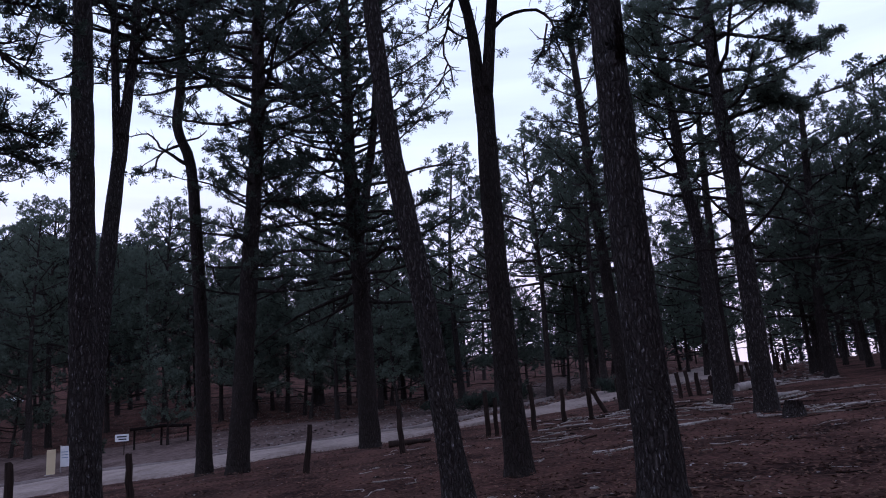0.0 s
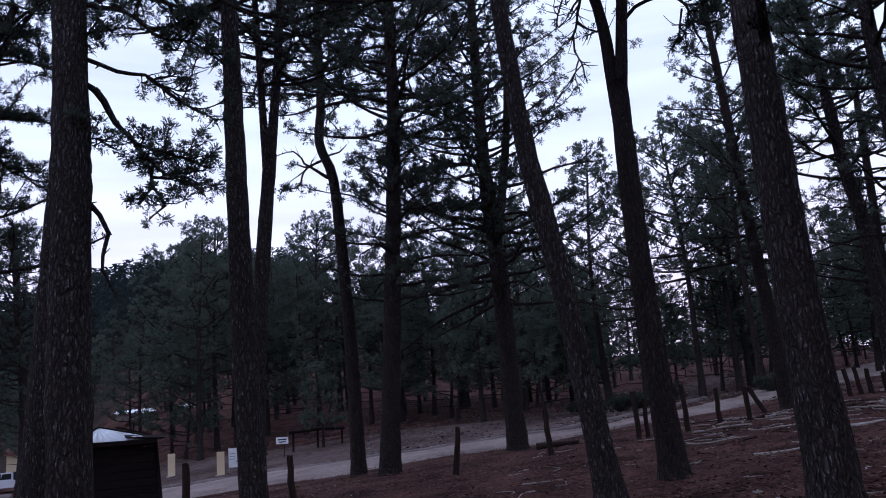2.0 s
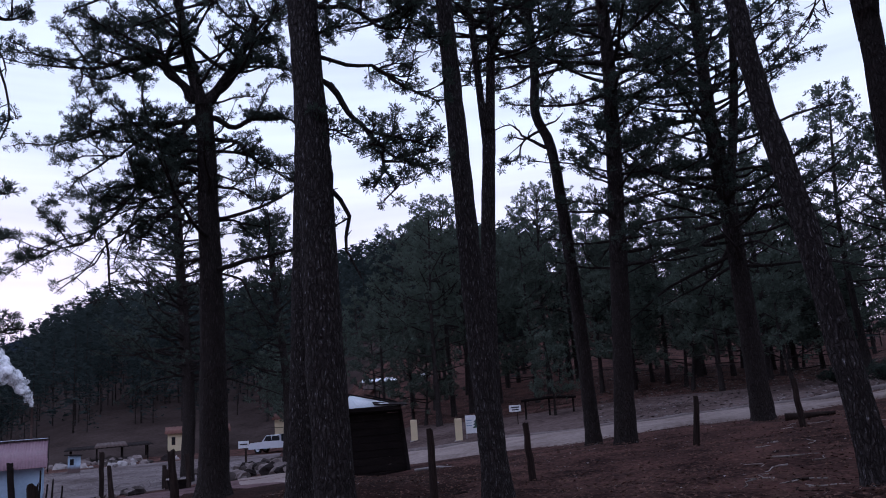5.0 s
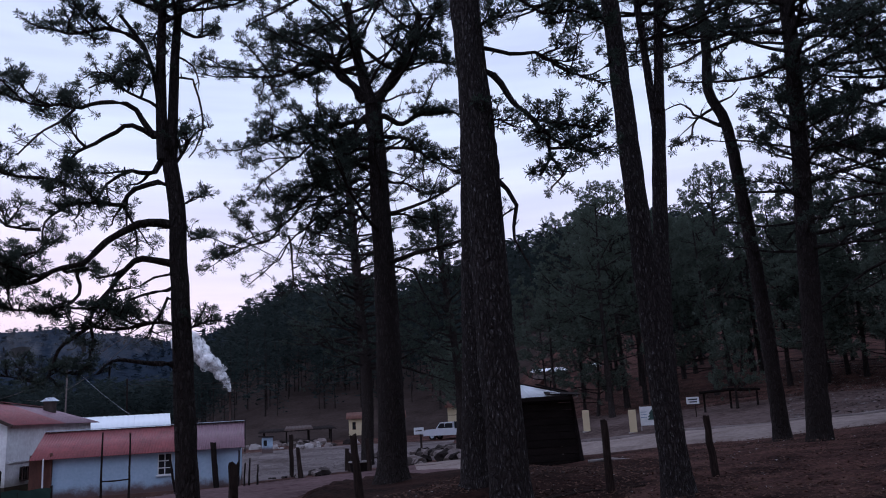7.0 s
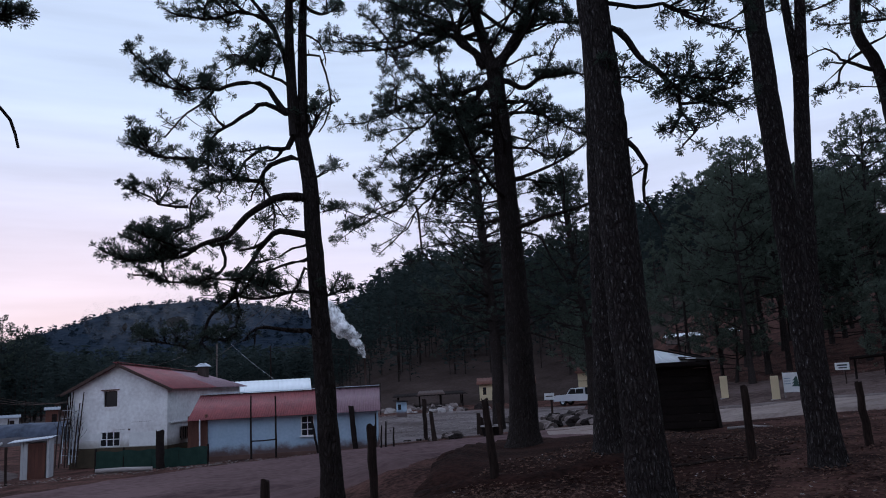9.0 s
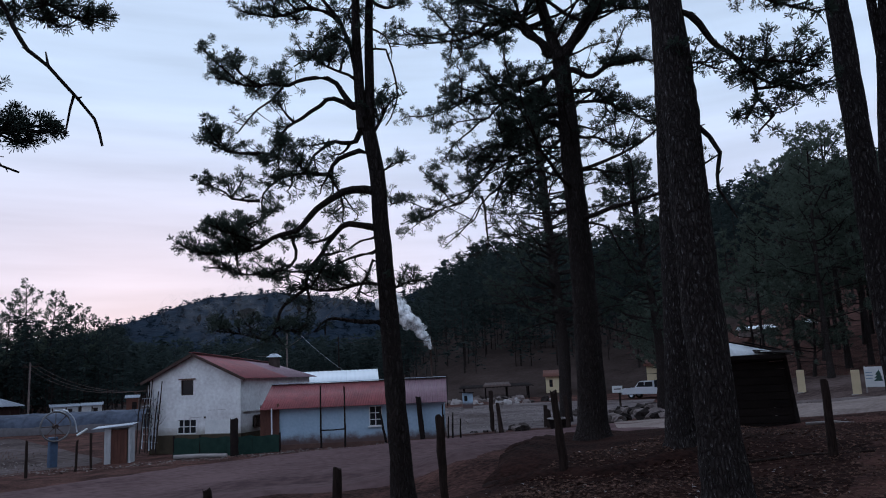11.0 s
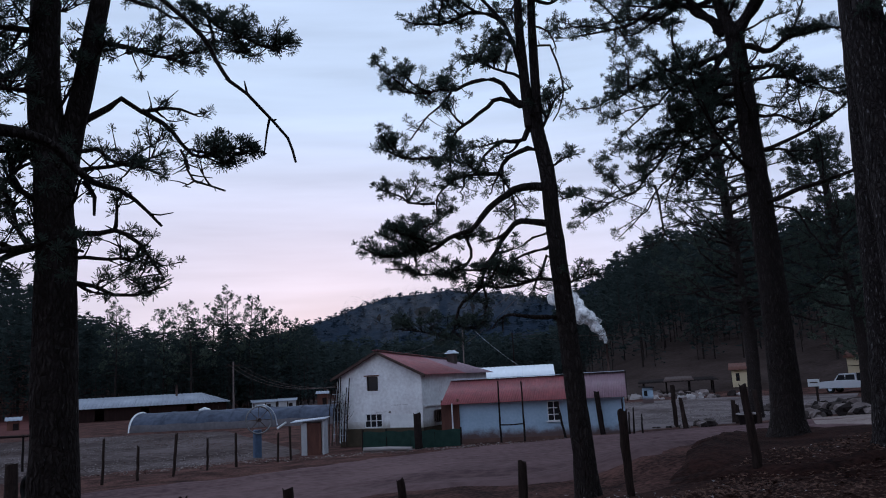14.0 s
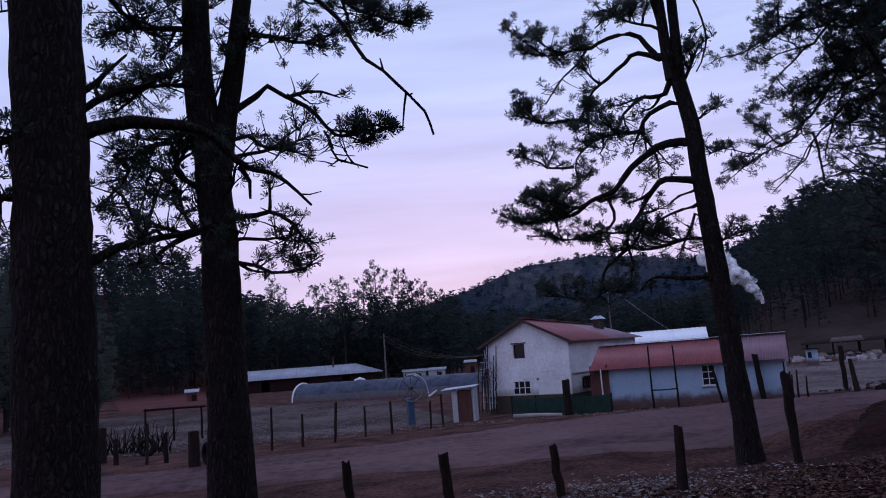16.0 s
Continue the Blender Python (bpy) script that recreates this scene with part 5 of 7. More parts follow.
    part("plaster_patch", box((1.5, 0.014, 0.66), (1.35, -0.003, 0.96), 0.004), OLD_WHITE, h, "newer white plaster patch")
    part("plaster_patch", box((0.9, 0.012, 0.34), (-1.3, -0.002, 1.3), 0.004), OLD_WHITE, h, "newer white plaster patch")
    r = random.Random(14)
    for z in (1.76, 2.14):
        u = -1.9 + r.uniform(0, 0.5)
        while u < 2.3:
            n = r.uniform(0.4, 1.4)
            if r.random() < 0.6:
                part("crack", box((min(n, 2.4 - u), 0.01, r.uniform(0.006, 0.014)), (u + n / 2, -0.003, z + r.uniform(-0.03, 0.03)), 0, (0, r.uniform(-2, 2), 0)), CRACK, h)
            u += n + r.uniform(0.1, 0.5)
    child("downpipe", mesh_of("downpipe", *ring([(-W + 0.02, -0.06, 0.2), (-W + 0.02, -0.06, 2.6), (-W - 0.05, -0.12, 3.5)], [0.035] * 3, 6), OLD_WHITE), h)
    child("mast", mesh_of("mast", *ring([(-1.3, 1.5, 4.3), (-1.62, 1.5, 4.85)], [0.018, 0.014], 5), OLD_WHITE), h)
    vine = []
    for k in range(34):
        p = (-W - 0.25 + r.uniform(0, 1.0), -0.12 - r.uniform(0, 0.2), r.uniform(0.4, 2.4))
        vine.append(ring(wander(r, p, (r.uniform(-0.3, 0.3), 0, 1), r.uniform(0.5, 1.5), 7, 0.35, 0.2), [0.016, 0.014, 0.013, 0.012, 0.01, 0.009, 0.007, 0.005], 4, cap=False))
    for k in range(5):
        x = -W - 0.2 + 0.19 * k
        child("trellis_slat", mesh_of("trellis_slat", *ring([(x, -0.34, 0.3), (x + r.uniform(-0.04, 0.04), -0.26, 1.9), (x + r.uniform(-0.05, 0.05), -0.22, 3.15 + r.uniform(-0.4, 0.25))], [0.022, 0.02, 0.016], 5), GREY_METAL), h)
    for k in range(7):
        z = 0.7 + 0.36 * k + r.uniform(-0.08, 0.08)
        child("trellis_slat", mesh_of("trellis_slat", *ring([(-W - 0.26, -0.3, z), (-W + 0.66, -0.28, z + r.uniform(-0.1, 0.1))], [0.014, 0.014], 5), GREY_METAL), h)
    child("vine", mesh_of("vine", *join(vine), BARK), h, "bare grey vine climbing the corner")
    part("conduit", box((0.09, 0.06, 0.09), (0.62, -0.05, 1.72), 0.01), RUST, h)
    # poles and vines stacked against the corner
    r = random.Random(4)
    for k in range(6):
        x = -W - 0.35 + k * 0.22
        v, f = ring([(x, -0.55 + r.uniform(-0.1, 0.1), 0.1), (x + r.uniform(-0.1, 0.1), -0.35, 2.0), (x + r.uniform(-0.15, 0.1), -0.12, 3.3 + r.uniform(-0.3, 0.5))], [0.035, 0.03, 0.025], 6)
        child("leaning_pole", mesh_of("leaning_pole", v, f, WOOD_OLD), h)
    return h


def annex():
    z0 = -1.65
    h = thing("annex", -34.98, 14.88, z0, 54, "long low pale blue house with a corrugated red roof", "house")
    L, D, E, R = 7.85, 4.4, 2.1, 3.06
    holed_wall("wall", h, BLUE_WALL, 0, L, 0.32, E, [(4.34, 4.92, 1.02, 1.92)], label="flaking pale blue front wall")
    holed_wall("wall", h, BLUE_WALL, 0.2, D - 0.2, 0.32, [(0.2, E), (D / 2, R), (D - 0.2, E)], [], turn=90, at=(L, 0, 0))
    holed_wall("wall", h, BROWN_WOOD, 0.2, D - 0.2, 0.32, [(0.2, E), (D / 2, R), (D - 0.2, E)], [], turn=90, at=(0.2, 0, 0))
    holed_wall("wall", h, BLUE_WALL, 0, L, 0.32, E, [], y=D - 0.2)
    part("plinth", box((L + 0.06, D + 0.06, 0.5), (L / 2, D / 2, -0.16), 0.02), STAIN, h, "mud-splashed plinth")
    part("door", box((0.85, 0.05, 2.0), (-0.42, 0.15, 0.2), 0.01), BROWN_WOOD, h, "brown plank door")
    part("door_post", box((0.1, 0.1, 2.1), (0.05, -0.06, 0.15), 0.01), BROWN_WOOD, h)
    window(h, 4.34, 4.92, 1.02, 1.92, 2, 3, 0.03)
    part("window_sill", box((0.72, 0.1, 0.05), (4.63, -0.05, 0.97), 0.01), OLD_WHITE, h)
    n = 10
    for i in range(n):
        x0, x1 = -0.75 + i * (L + 0.9) / n, -0.75 + (i + 1) * (L + 0.9) / n + 0.03
        m = GREY_RED if i > 6 else RED_ROOF
        slope = (R - E) / (D / 2)
        corrugated(h, "roof_sheet", (x0, -0.35, E - 0.35 * slope + 0.05), (x1, -0.35, E - 0.35 * slope + 0.05), (x1, D / 2, R + 0.05), (x0, D / 2, R + 0.05), m, 0.115, 0.016)
        corrugated(h, "roof_sheet", (x1, D + 0.3, E - 0.3 * slope + 0.05), (x0, D + 0.3, E - 0.3 * slope + 0.05), (x0, D / 2, R + 0.05), (x1, D / 2, R + 0.05), m, 0.23, 0.016)
    part("ridge_cap", box((L + 0.9, 0.3, 0.03), (L / 2 - 0.3, D / 2, R + 0.08), 0.01), GREY_METAL, h)
    part("bargeboard", box((0.05, D / 2 * 1.15 + 0.35, 0.16), (L + 0.19, D * 0.25 - 0.1, (E + R) / 2 - 0.14), 0, (27.5, 0, 0)), DARK_WOOD, h)
    return h


def lean_post(name, x, y, z, top, r0, r1, dx=0.0, dy=0.0, seed=0, mat=None, label="", group="", sides=9, category="post"):
    """A rough log set in the ground, with a hacked-off top."""
    r = random.Random(seed)
    ob = thing(name, x, y, z - 0.25, 0, label, category, group)
    n = 6
    path = [(dx * (i / n) + r.uniform(-0.012, 0.012), dy * (i / n) + r.uniform(-0.012, 0.012), (top + 0.25) * i / n) for i in range(n + 1)]
    v, f = ring(path, [r0 + (r1 - r0) * i / n for i in range(n + 1)], sides, 0.09, r)
    for k in range(sides):
        v[n * sides + k].z += r.uniform(-0.05, 0.06)
    child("log", mesh_of("log", v, f, mat or WOOD_OLD, smooth=False), ob)
    return ob


white_house()
annex()
TURN = pose(-34.98, 14.88, -1.65, 0, 0, 54)


def by_annex(u, y, z=0.0):
    return TURN @ Vector((u, y, z))


for u, top, lab in ((2.2, 2.75, "thin dark pole in front of the blue wall"), (3.3, 2.7, "thin dark pole in front of the blue wall")):
    p = by_annex(u, -0.9)
    lean_post("pole", p.x, p.y, gz(p.x, p.y), top, 0.05, 0.035, 0, 0, int(u * 10), DARK_WOOD, lab, "poles by the annex", 7, "pole")
a, b = by_annex(2.2, -0.9, 0.98), by_annex(3.3, -0.9, 1.0)
rail = thing("rail", a.x, a.y, a.z, 0, "thin dark rail tied between two poles", "rail")
child("bar", mesh_of("bar", *ring([(0, 0, 0), (b - a) * 0.5 + Vector((0, 0, -0.02)), b - a], [0.03, 0.03, 0.03], 6), DARK_WOOD), rail)
p = by_annex(6.85, -0.35)
slab = lean_post("plank", p.x, p.y, gz(p.x, p.y), 1.95, 0.13, 0.12, -0.1, -0.15, 3, DARK_WOOD, "dark slab of wood leaning on the blue wall", "", 6, "plank")
p = by_annex(5.15, -0.4)
lean_post("plank", p.x, p.y, gz(p.x, p.y), 1.6, 0.06, 0.05, -0.22, -0.2, 5, DARK_WOOD, "narrow plank leaning beside the window", "", 6, "plank")
p = by_annex(0.0, -1.1)
lean_post("pole", p.x, p.y, gz(p.x, p.y), 1.9, 0.035, 0.03, -0.05, 0, 8, OLD_WHITE, "thin pale pole by the brown door", "poles by the annex", 7, "pole")
for k, (u, h) in enumerate(((7.75, 1.6), (8.2, 1.2), (8.55, 0.9), (8.0, 1.0))):
    p = by_annex(u, -1.0 - 0.2 * k)
    lean_post("stake", p.x, p.y, gz(p.x, p.y), h, 0.05, 0.03, 0.1, 0, 40 + k, DARK_WOOD, "crooked dark stake by the annex corner", "stakes", 6, "stake")


def rear_roof():
    h = thing("storehouse", -47.2, 22.2, -1.7, 61, "long store with a bright white sheet roof behind the house", "house")
    part("wall", box((12.4, 5, 3.0), (-1.7, 2.5, 0)), WHITE_WALL, h)
    for i in range(6):
        x0, x1 = -8.2 + i * 12.9 / 6, -8.2 + (i + 1) * 12.9 / 6 + 0.02
        corrugated(h, "roof_sheet", (x0, -0.3, 3.1), (x1, -0.3, 3.1), (x1, 2.8, 3.95), (x0, 2.8, 3.95), WHITE_METAL, 0.3, 0.02)
        corrugated(h, "roof_sheet", (x1, 5.6, 3.1), (x0, 5.6, 3.1), (x0, 2.8, 3.95), (x1, 2.8, 3.95), WHITE_METAL, 0.3, 0.02)
    return h


rear_roof()


GREY_PAINT = material("greyed_whitewash", (0.50, 0.51, 0.53), (0.34, 0.34, 0.36), 3, 0.85, 0.3)


def outhouse():
    h = thing("outhouse", -37.0, 8.24, gz(-37.0, 8.24) - 0.05, 66, "small outhouse with white walls and a brown door", "shed")
    part("wall", box((0.12, 1.3, 1.85), (-0.62, 0.65, 0)), GREY_PAINT, h)
    part("wall", box((0.12, 1.3, 1.95), (0.62, 0.65, 0)), GREY_PAINT, h)
    part("wall", box((1.12, 0.1, 1.85), (0, 1.25, 0)), GREY_PAINT, h)
    part("jamb", box((0.2, 0.08, 1.85), (-0.45, 0.04, 0)), GREY_PAINT, h)
    for k in range(5):
        part("door_plank", box((0.165, 0.04, 1.75), (-0.26 + k * 0.17, 0.06, 0.06), 0.006), BROWN_WOOD, h)
    corrugated(h, "roof_sheet", (-1.3, -0.25, 1.9), (0.85, -0.25, 2.04), (0.85, 1.5, 2.1), (-1.3, 1.5, 1.96), GREY_METAL, 0.15, 0.015)
    h.scale = (0.8, 0.8, 0.84)
    return h


outhouse()


def green_fence():
    f = thing("mesh_fence", -36.7, 10.6, gz(-36.7, 10.6), 47, "dark green cloth fence in front of the white house", "fence")
    r = random.Random(2)
    for k in range(5):
        part("post", box((0.07, 0.07, 1.0 + r.uniform(-0.1, 0.15)), (k * 1.25, 0, -0.15)), DARK_WOOD, f)
    for k in range(4):
        V, F = [], []
        for i in range(9):
            for j, z in enumerate((0.02, 0.4, 0.86)):
                V.append((k * 1.25 + i * 1.25 / 8, -0.05 + 0.03 * math.sin(i * 1.3 + j + k), z + 0.03 * math.sin(i * 0.8 + k)))
        for i in range(8):
            for j in range(2):
                F.append((i * 3 + j, i * 3 + 3 + j, i * 3 + 4 + j, i * 3 + 1 + j))
        child("cloth", mesh_of("cloth", V, F, GREEN_CLOTH), f)
    return f


green_fence()
lean_post("gate_post", -33.9, 12.4, gz(-33.9, 12.4), 1.6, 0.19, 0.17, -0.03, 0.0, 77, DARK_WOOD, "thick dark post before the white house", "", 10)
log = thing("log", -34.6, 10.0, gz(-34.6, 10.0), 52, "pale log lying before the green fence", "log")
child("bole", mesh_of("bole", *ring([(0, 0, 0.1), (1.2, 0.02, 0.12), (2.3, 0, 0.1)], [0.11, 0.1, 0.08], 9, 0.05, random.Random(3)), CONCRETE), log)


def old_pump():
    h = thing("hand_wheel", -37.6, 5.84, gz(-37.6, 5.84), 100, "big spoked iron wheel on a blue pump stand", "machine")
    w = bmesh.new()
    for radius in (0.62,):
        V, F = [], []
        n, m = 36, 6
        for i in range(n):
            a = 2 * math.pi * i / n
            for j in range(m):
                b = 2 * math.pi * j / m
                rr = radius + 0.035 * math.cos(b)
                V.append((rr * math.cos(a), 0.045 * math.sin(b), 1.75 + rr * math.sin(a)))
        for i in range(n):
            for j in range(m):
                F.append((i * m + j, ((i + 1) % n) * m + j, ((i + 1) % n) * m + (j + 1) % m, i * m + (j + 1) % m))
    w.free()
    child("wheel", mesh_of("wheel", V, F, WORN_IRON), h)
    for k in range(8):
        a = math.pi * k / 8 * 2
        child("spoke", mesh_of("spoke", *ring([(0, 0, 1.75), (0.6 * math.cos(a), 0, 1.75 + 0.6 * math.sin(a))], [0.018, 0.015], 5), RUST), h)
    child("hub", mesh_of("hub", *ring([(0, -0.12, 1.75), (0, 0.2, 1.75)], [0.09, 0.09], 10), RUST), h)
    part("stand", box((0.32, 0.35, 1.3), (0, 0.25, 0), 0.04), material("blue_paint", (0.07, 0.115, 0.19), (0.04, 0.06, 0.10), 4, 0.6, 0.2), h)
    child("guard", mesh_of("guard", *ring(smooth_path([(-0.1, -0.1, 2.42), (0.35, -0.1, 2.38), (0.72, -0.1, 2.0), (0.86, -0.1, 1.45)], 0.1), [0.03] * len(smooth_path([(-0.1, -0.1, 2.42), (0.35, -0.1, 2.38), (0.72, -0.1, 2.0), (0.86, -0.1, 1.45)], 0.1)), 6), GREY_METAL), h)
    child("crank", mesh_of("crank", *ring([(0.85, -0.1, 1.3), (1.3, -0.1, 1.55)], [0.05, 0.05], 6), OLD_WHITE), h)
    return h


old_pump()


def tunnel():
    h = thing("greenhouse", -80.1, 1.7, -1.76, 58, "long low plastic tunnel greenhouse with pale end hoop", "greenhouse")
    L, W, H = 19.5, 2.1, 1.75
    for k in range(6):
        V, F = [], []
        n = 12
        for i in range(5):
            for j in range(n + 1):
                a = math.pi * j / n
                sag = 1 - 0.03 * math.sin(math.pi * i / 4)
                V.append((L * (k + i / 4) / 6, -W * math.cos(a) * sag, H * math.sin(a) ** 0.8 * sag))
        for i in range(4):
            for j in range(n):
                q = i * (n + 1) + j
                F.append((q, q + 1, q + n + 2, q + n + 1))
        child("film", mesh_of("film", V, F, PLASTIC), h)
    for k in range(7):
        P = [(L * k / 6, -W * math.cos(math.pi * j / 12) * 1.01, H * math.sin(math.pi * j / 12) ** 0.8 * 1.01) for j in range(13)]
        child("hoop", mesh_of("hoop", *ring(P, [0.1 if k == 0 else 0.02] * 13, 6), OLD_WHITE if k == 0 else PLASTIC), h)
    for k in range(6):
        V, F = [], []
        for i in range(9):
            u = L * (k + i / 8) / 6
            for z, o in ((0, 0.06), (0.35, 0.05), (0.68 + 0.04 * math.sin(u * 1.7), 0.02)):
                V.append((u, -W * math.sqrt(max(0.0, 1 - (z / H) ** 2.4)) - o - 0.02, z))
        for i in range(8):
            F += [(i * 3, i * 3 + 3, i * 3 + 4, i * 3 + 1), (i * 3 + 1, i * 3 + 4, i * 3 + 5, i * 3 + 2)]
        child("skirt", mesh_of("skirt", V, F, SKIRT), h, "dusty pale skirt of film")
    for u, w in ((6.3, 1.1), (12.2, 0.7)):
        V, F = ring([(u - w / 2, 0.2, H * 0.98), (u, 0.15, H * 1.04), (u + w / 2, 0.2, H * 0.99)], [0.12, 0.2, 0.1], 8)
        child("rag", mesh_of("rag", V, F, OLD_WHITE), h, "white rag on the film")
    return h


tunnel()


BARN_WOOD = material("dark_red_boards", (0.030, 0.017, 0.016), (0.015, 0.009, 0.008), 4, 0.9, 0.4, (1, 1, 0.2))
BARN_METAL = material("dull_barn_sheet", (0.30, 0.33, 0.38), (0.20, 0.22, 0.26), 0.5, 0.55, 0.1, fine=4)


def barn():
    h = thing("barn", -118.9, -6.4, -1.6, 82, "long low barn with a grey sheet roof and dark red walls", "barn")
    L, D, E, R = 20.4, 7.0, 1.95, 3.3
    holed_wall("wall", h, BARN_WOOD, 0, L, 0, E, [(3, 4.2, 0, 1.9), (9, 10, 0.9, 1.6), (15, 16, 0.9, 1.6)])
    part("rear_wall", box((L, 0.2, E), (L / 2, D - 0.1, 0)), BARN_WOOD, h)
    part("end_wall", box((0.2, D - 0.4, E), (0.1, D / 2, 0)), BARN_WOOD, h)
    part("end_wall", box((0.2, D - 0.4, E), (L - 0.1, D / 2, 0)), BARN_WOOD, h)
    n = 10
    for i in range(n):
        x0, x1 = -0.5 + i * (L + 1) / n, -0.5 + (i + 1) * (L + 1) / n
        corrugated(h, "roof_sheet", (x0, -0.6, E - 0.1), (x1, -0.6, E - 0.1), (min(x1, L - 3.6), D / 2, R), (min(x0, L - 3.6), D / 2, R), BARN_METAL, 0.5, 0.03)
        corrugated(h, "roof_sheet", (x1, D + 0.5, E - 0.1), (x0, D + 0.5, E - 0.1), (min(x0, L - 3.6), D / 2, R), (min(x1, L - 3.6), D / 2, R), BARN_METAL, 0.5, 0.03)
    corrugated(h, "roof_sheet", (L + 0.5, -0.6, E - 0.1), (L + 0.5, D + 0.5, E - 0.1), (L - 3.6, D / 2, R), (L - 3.6, D / 2, R), BARN_METAL, 0.5, 0.03)
    child("stovepipe", mesh_of("stovepipe", *ring([(13.5, 2.2, 3.0), (13.5, 2.2, 4.6)], [0.16, 0.16], 8), RUST), h)
    return h


barn()
pole = lean_post("power_pole", -108, 13.8, -1.7, 7.2, 0.14, 0.10, 0.1, 0, 9, STONE, "tall wooden power pole before the dark wood", "", 8, "pole")
part("crossarm", box((0.12, 1.8, 0.12), (0.1, 0, 6.9)), WOOD_OLD, pole)
for k in range(3):
    wire = thing("power_line", -108, 13.8 - 0.7 + 0.7 * k, 5.3, 0, "thin sagging power line", "cable", "power lines")
    e = Vector((62, 3.0 + 0.5 * k, -2.9))
    P = [Vector((0, 0, 0)).lerp(e, i / 16) + Vector((0, 0, -2.2 * 4 * (i / 16) * (1 - i / 16))) for i in range(17)]
    child("wire", mesh_of("wire", *ring(P, [0.018] * 17, 4), RUST), wire)

# ---- fences along the road ----
def fence(rows, r=0.075, label="weathered split fence post set by the road", group="fence posts by the road", mat=None):
    for k, (x, y, h, dx) in enumerate(rows):
        d = math.hypot(x, y)
        g = random.Random(int(abs(x * 31 + y * 17) * 10))
        lean_post("fence_post", x, y, gz(x, y), h, r * g.uniform(0.85, 1.3), r * g.uniform(0.8, 1.1), dx * y / d, -dx * x / d, k, mat, label, group)


fence([(-3.40, 17.56, 1.00, 0.15), (-1.33, 19.33, 1.04, -0.06), (0.84, 20.78, 1.14, -0.02), (1.07, 20.93, 0.96, 0.0), (2.18, 21.90, 1.21, -0.04), (3.20, 23.27, 0.92, -0.01)], 0.066)
fence([(3.9, 22.6, 0.83, -0.04), (4.9, 25.0, 0.75, -0.5), (5.55, 26.26, 0.93, -0.06), (6.3, 26.3, 0.9, 0.1), (7.82, 27.01, 0.83, -0.1), (8.38, 27.8, 0.86, -0.12), (8.74, 27.92, 0.76, -0.07), (9.49, 28.78, 0.66, -0.05), (10.4, 30.4, 0.85, 0.05), (11.2, 31.6, 0.9, -0.08)], 0.07)
fence([(12.3, 33.6, 0.7, 0.1), (12.83, 35.77, 0.6, -0.18), (14.23, 37.38, 0.7, -0.18), (15.4, 36.91, 0.8, -0.08), (16.84, 39.57, 0.85, -0.07), (17.4, 44, 0.95, 0.0), (18.6, 46.5, 0.95, 0.1), (20.2, 48.4, 0.9, 0)], 0.08)
fence([(-6.50, 11.48, 1.11, -0.01), (-5.65, 13.74, 1.01, -0.06), (-9.37, 8.74, 1.27, -0.11), (-9.89, 6.76, 1.22, -0.04)], 0.066)
fence([(-8.97, 4.47, 0.75, 0.03), (-9.72, 3.21, 0.64, -0.06), (-10.29, 1.89, 0.68, -0.07), (-12.16, 0.73, 0.71, -0.05)], 0.066, "short dark fence post above the road", "short posts above the road")
fence([(-32.8, 4.16, 1.32, -0.02), (-31.9, 2.95, 1.16, 0.02), (-30.3, 1.61, 1.47, 0.12), (-29.9, 0.41, 1.15, 0.02), (-30.1, -0.72, 1.52, 0.04), (-28.82, -2.4, 1.25, 0.02), (-28.2, -4.8, 1.3, 0.05), (-33.8, 6.0, 1.2, 0.03), (-34.0, 6.6, 1.4, -0.04)], 0.05, "thin dark stake of the field fence", "field fence stakes")
fence([(-28.89, 23.47, 1.4, -0.15), (-31.5, 25.0, 2.0, 0.0), (-27.0, 26.0, 1.5, -0.1), (-26.6, 27.6, 1.5, 0.05), (-25.3, 25.6, 1.6, -0.1), (-30.0, 27.5, 0.9, 0.0), (-31.0, 28.2, 1.1, 0.02)], 0.11, "old thick post at the edge of the yard", "yard posts")


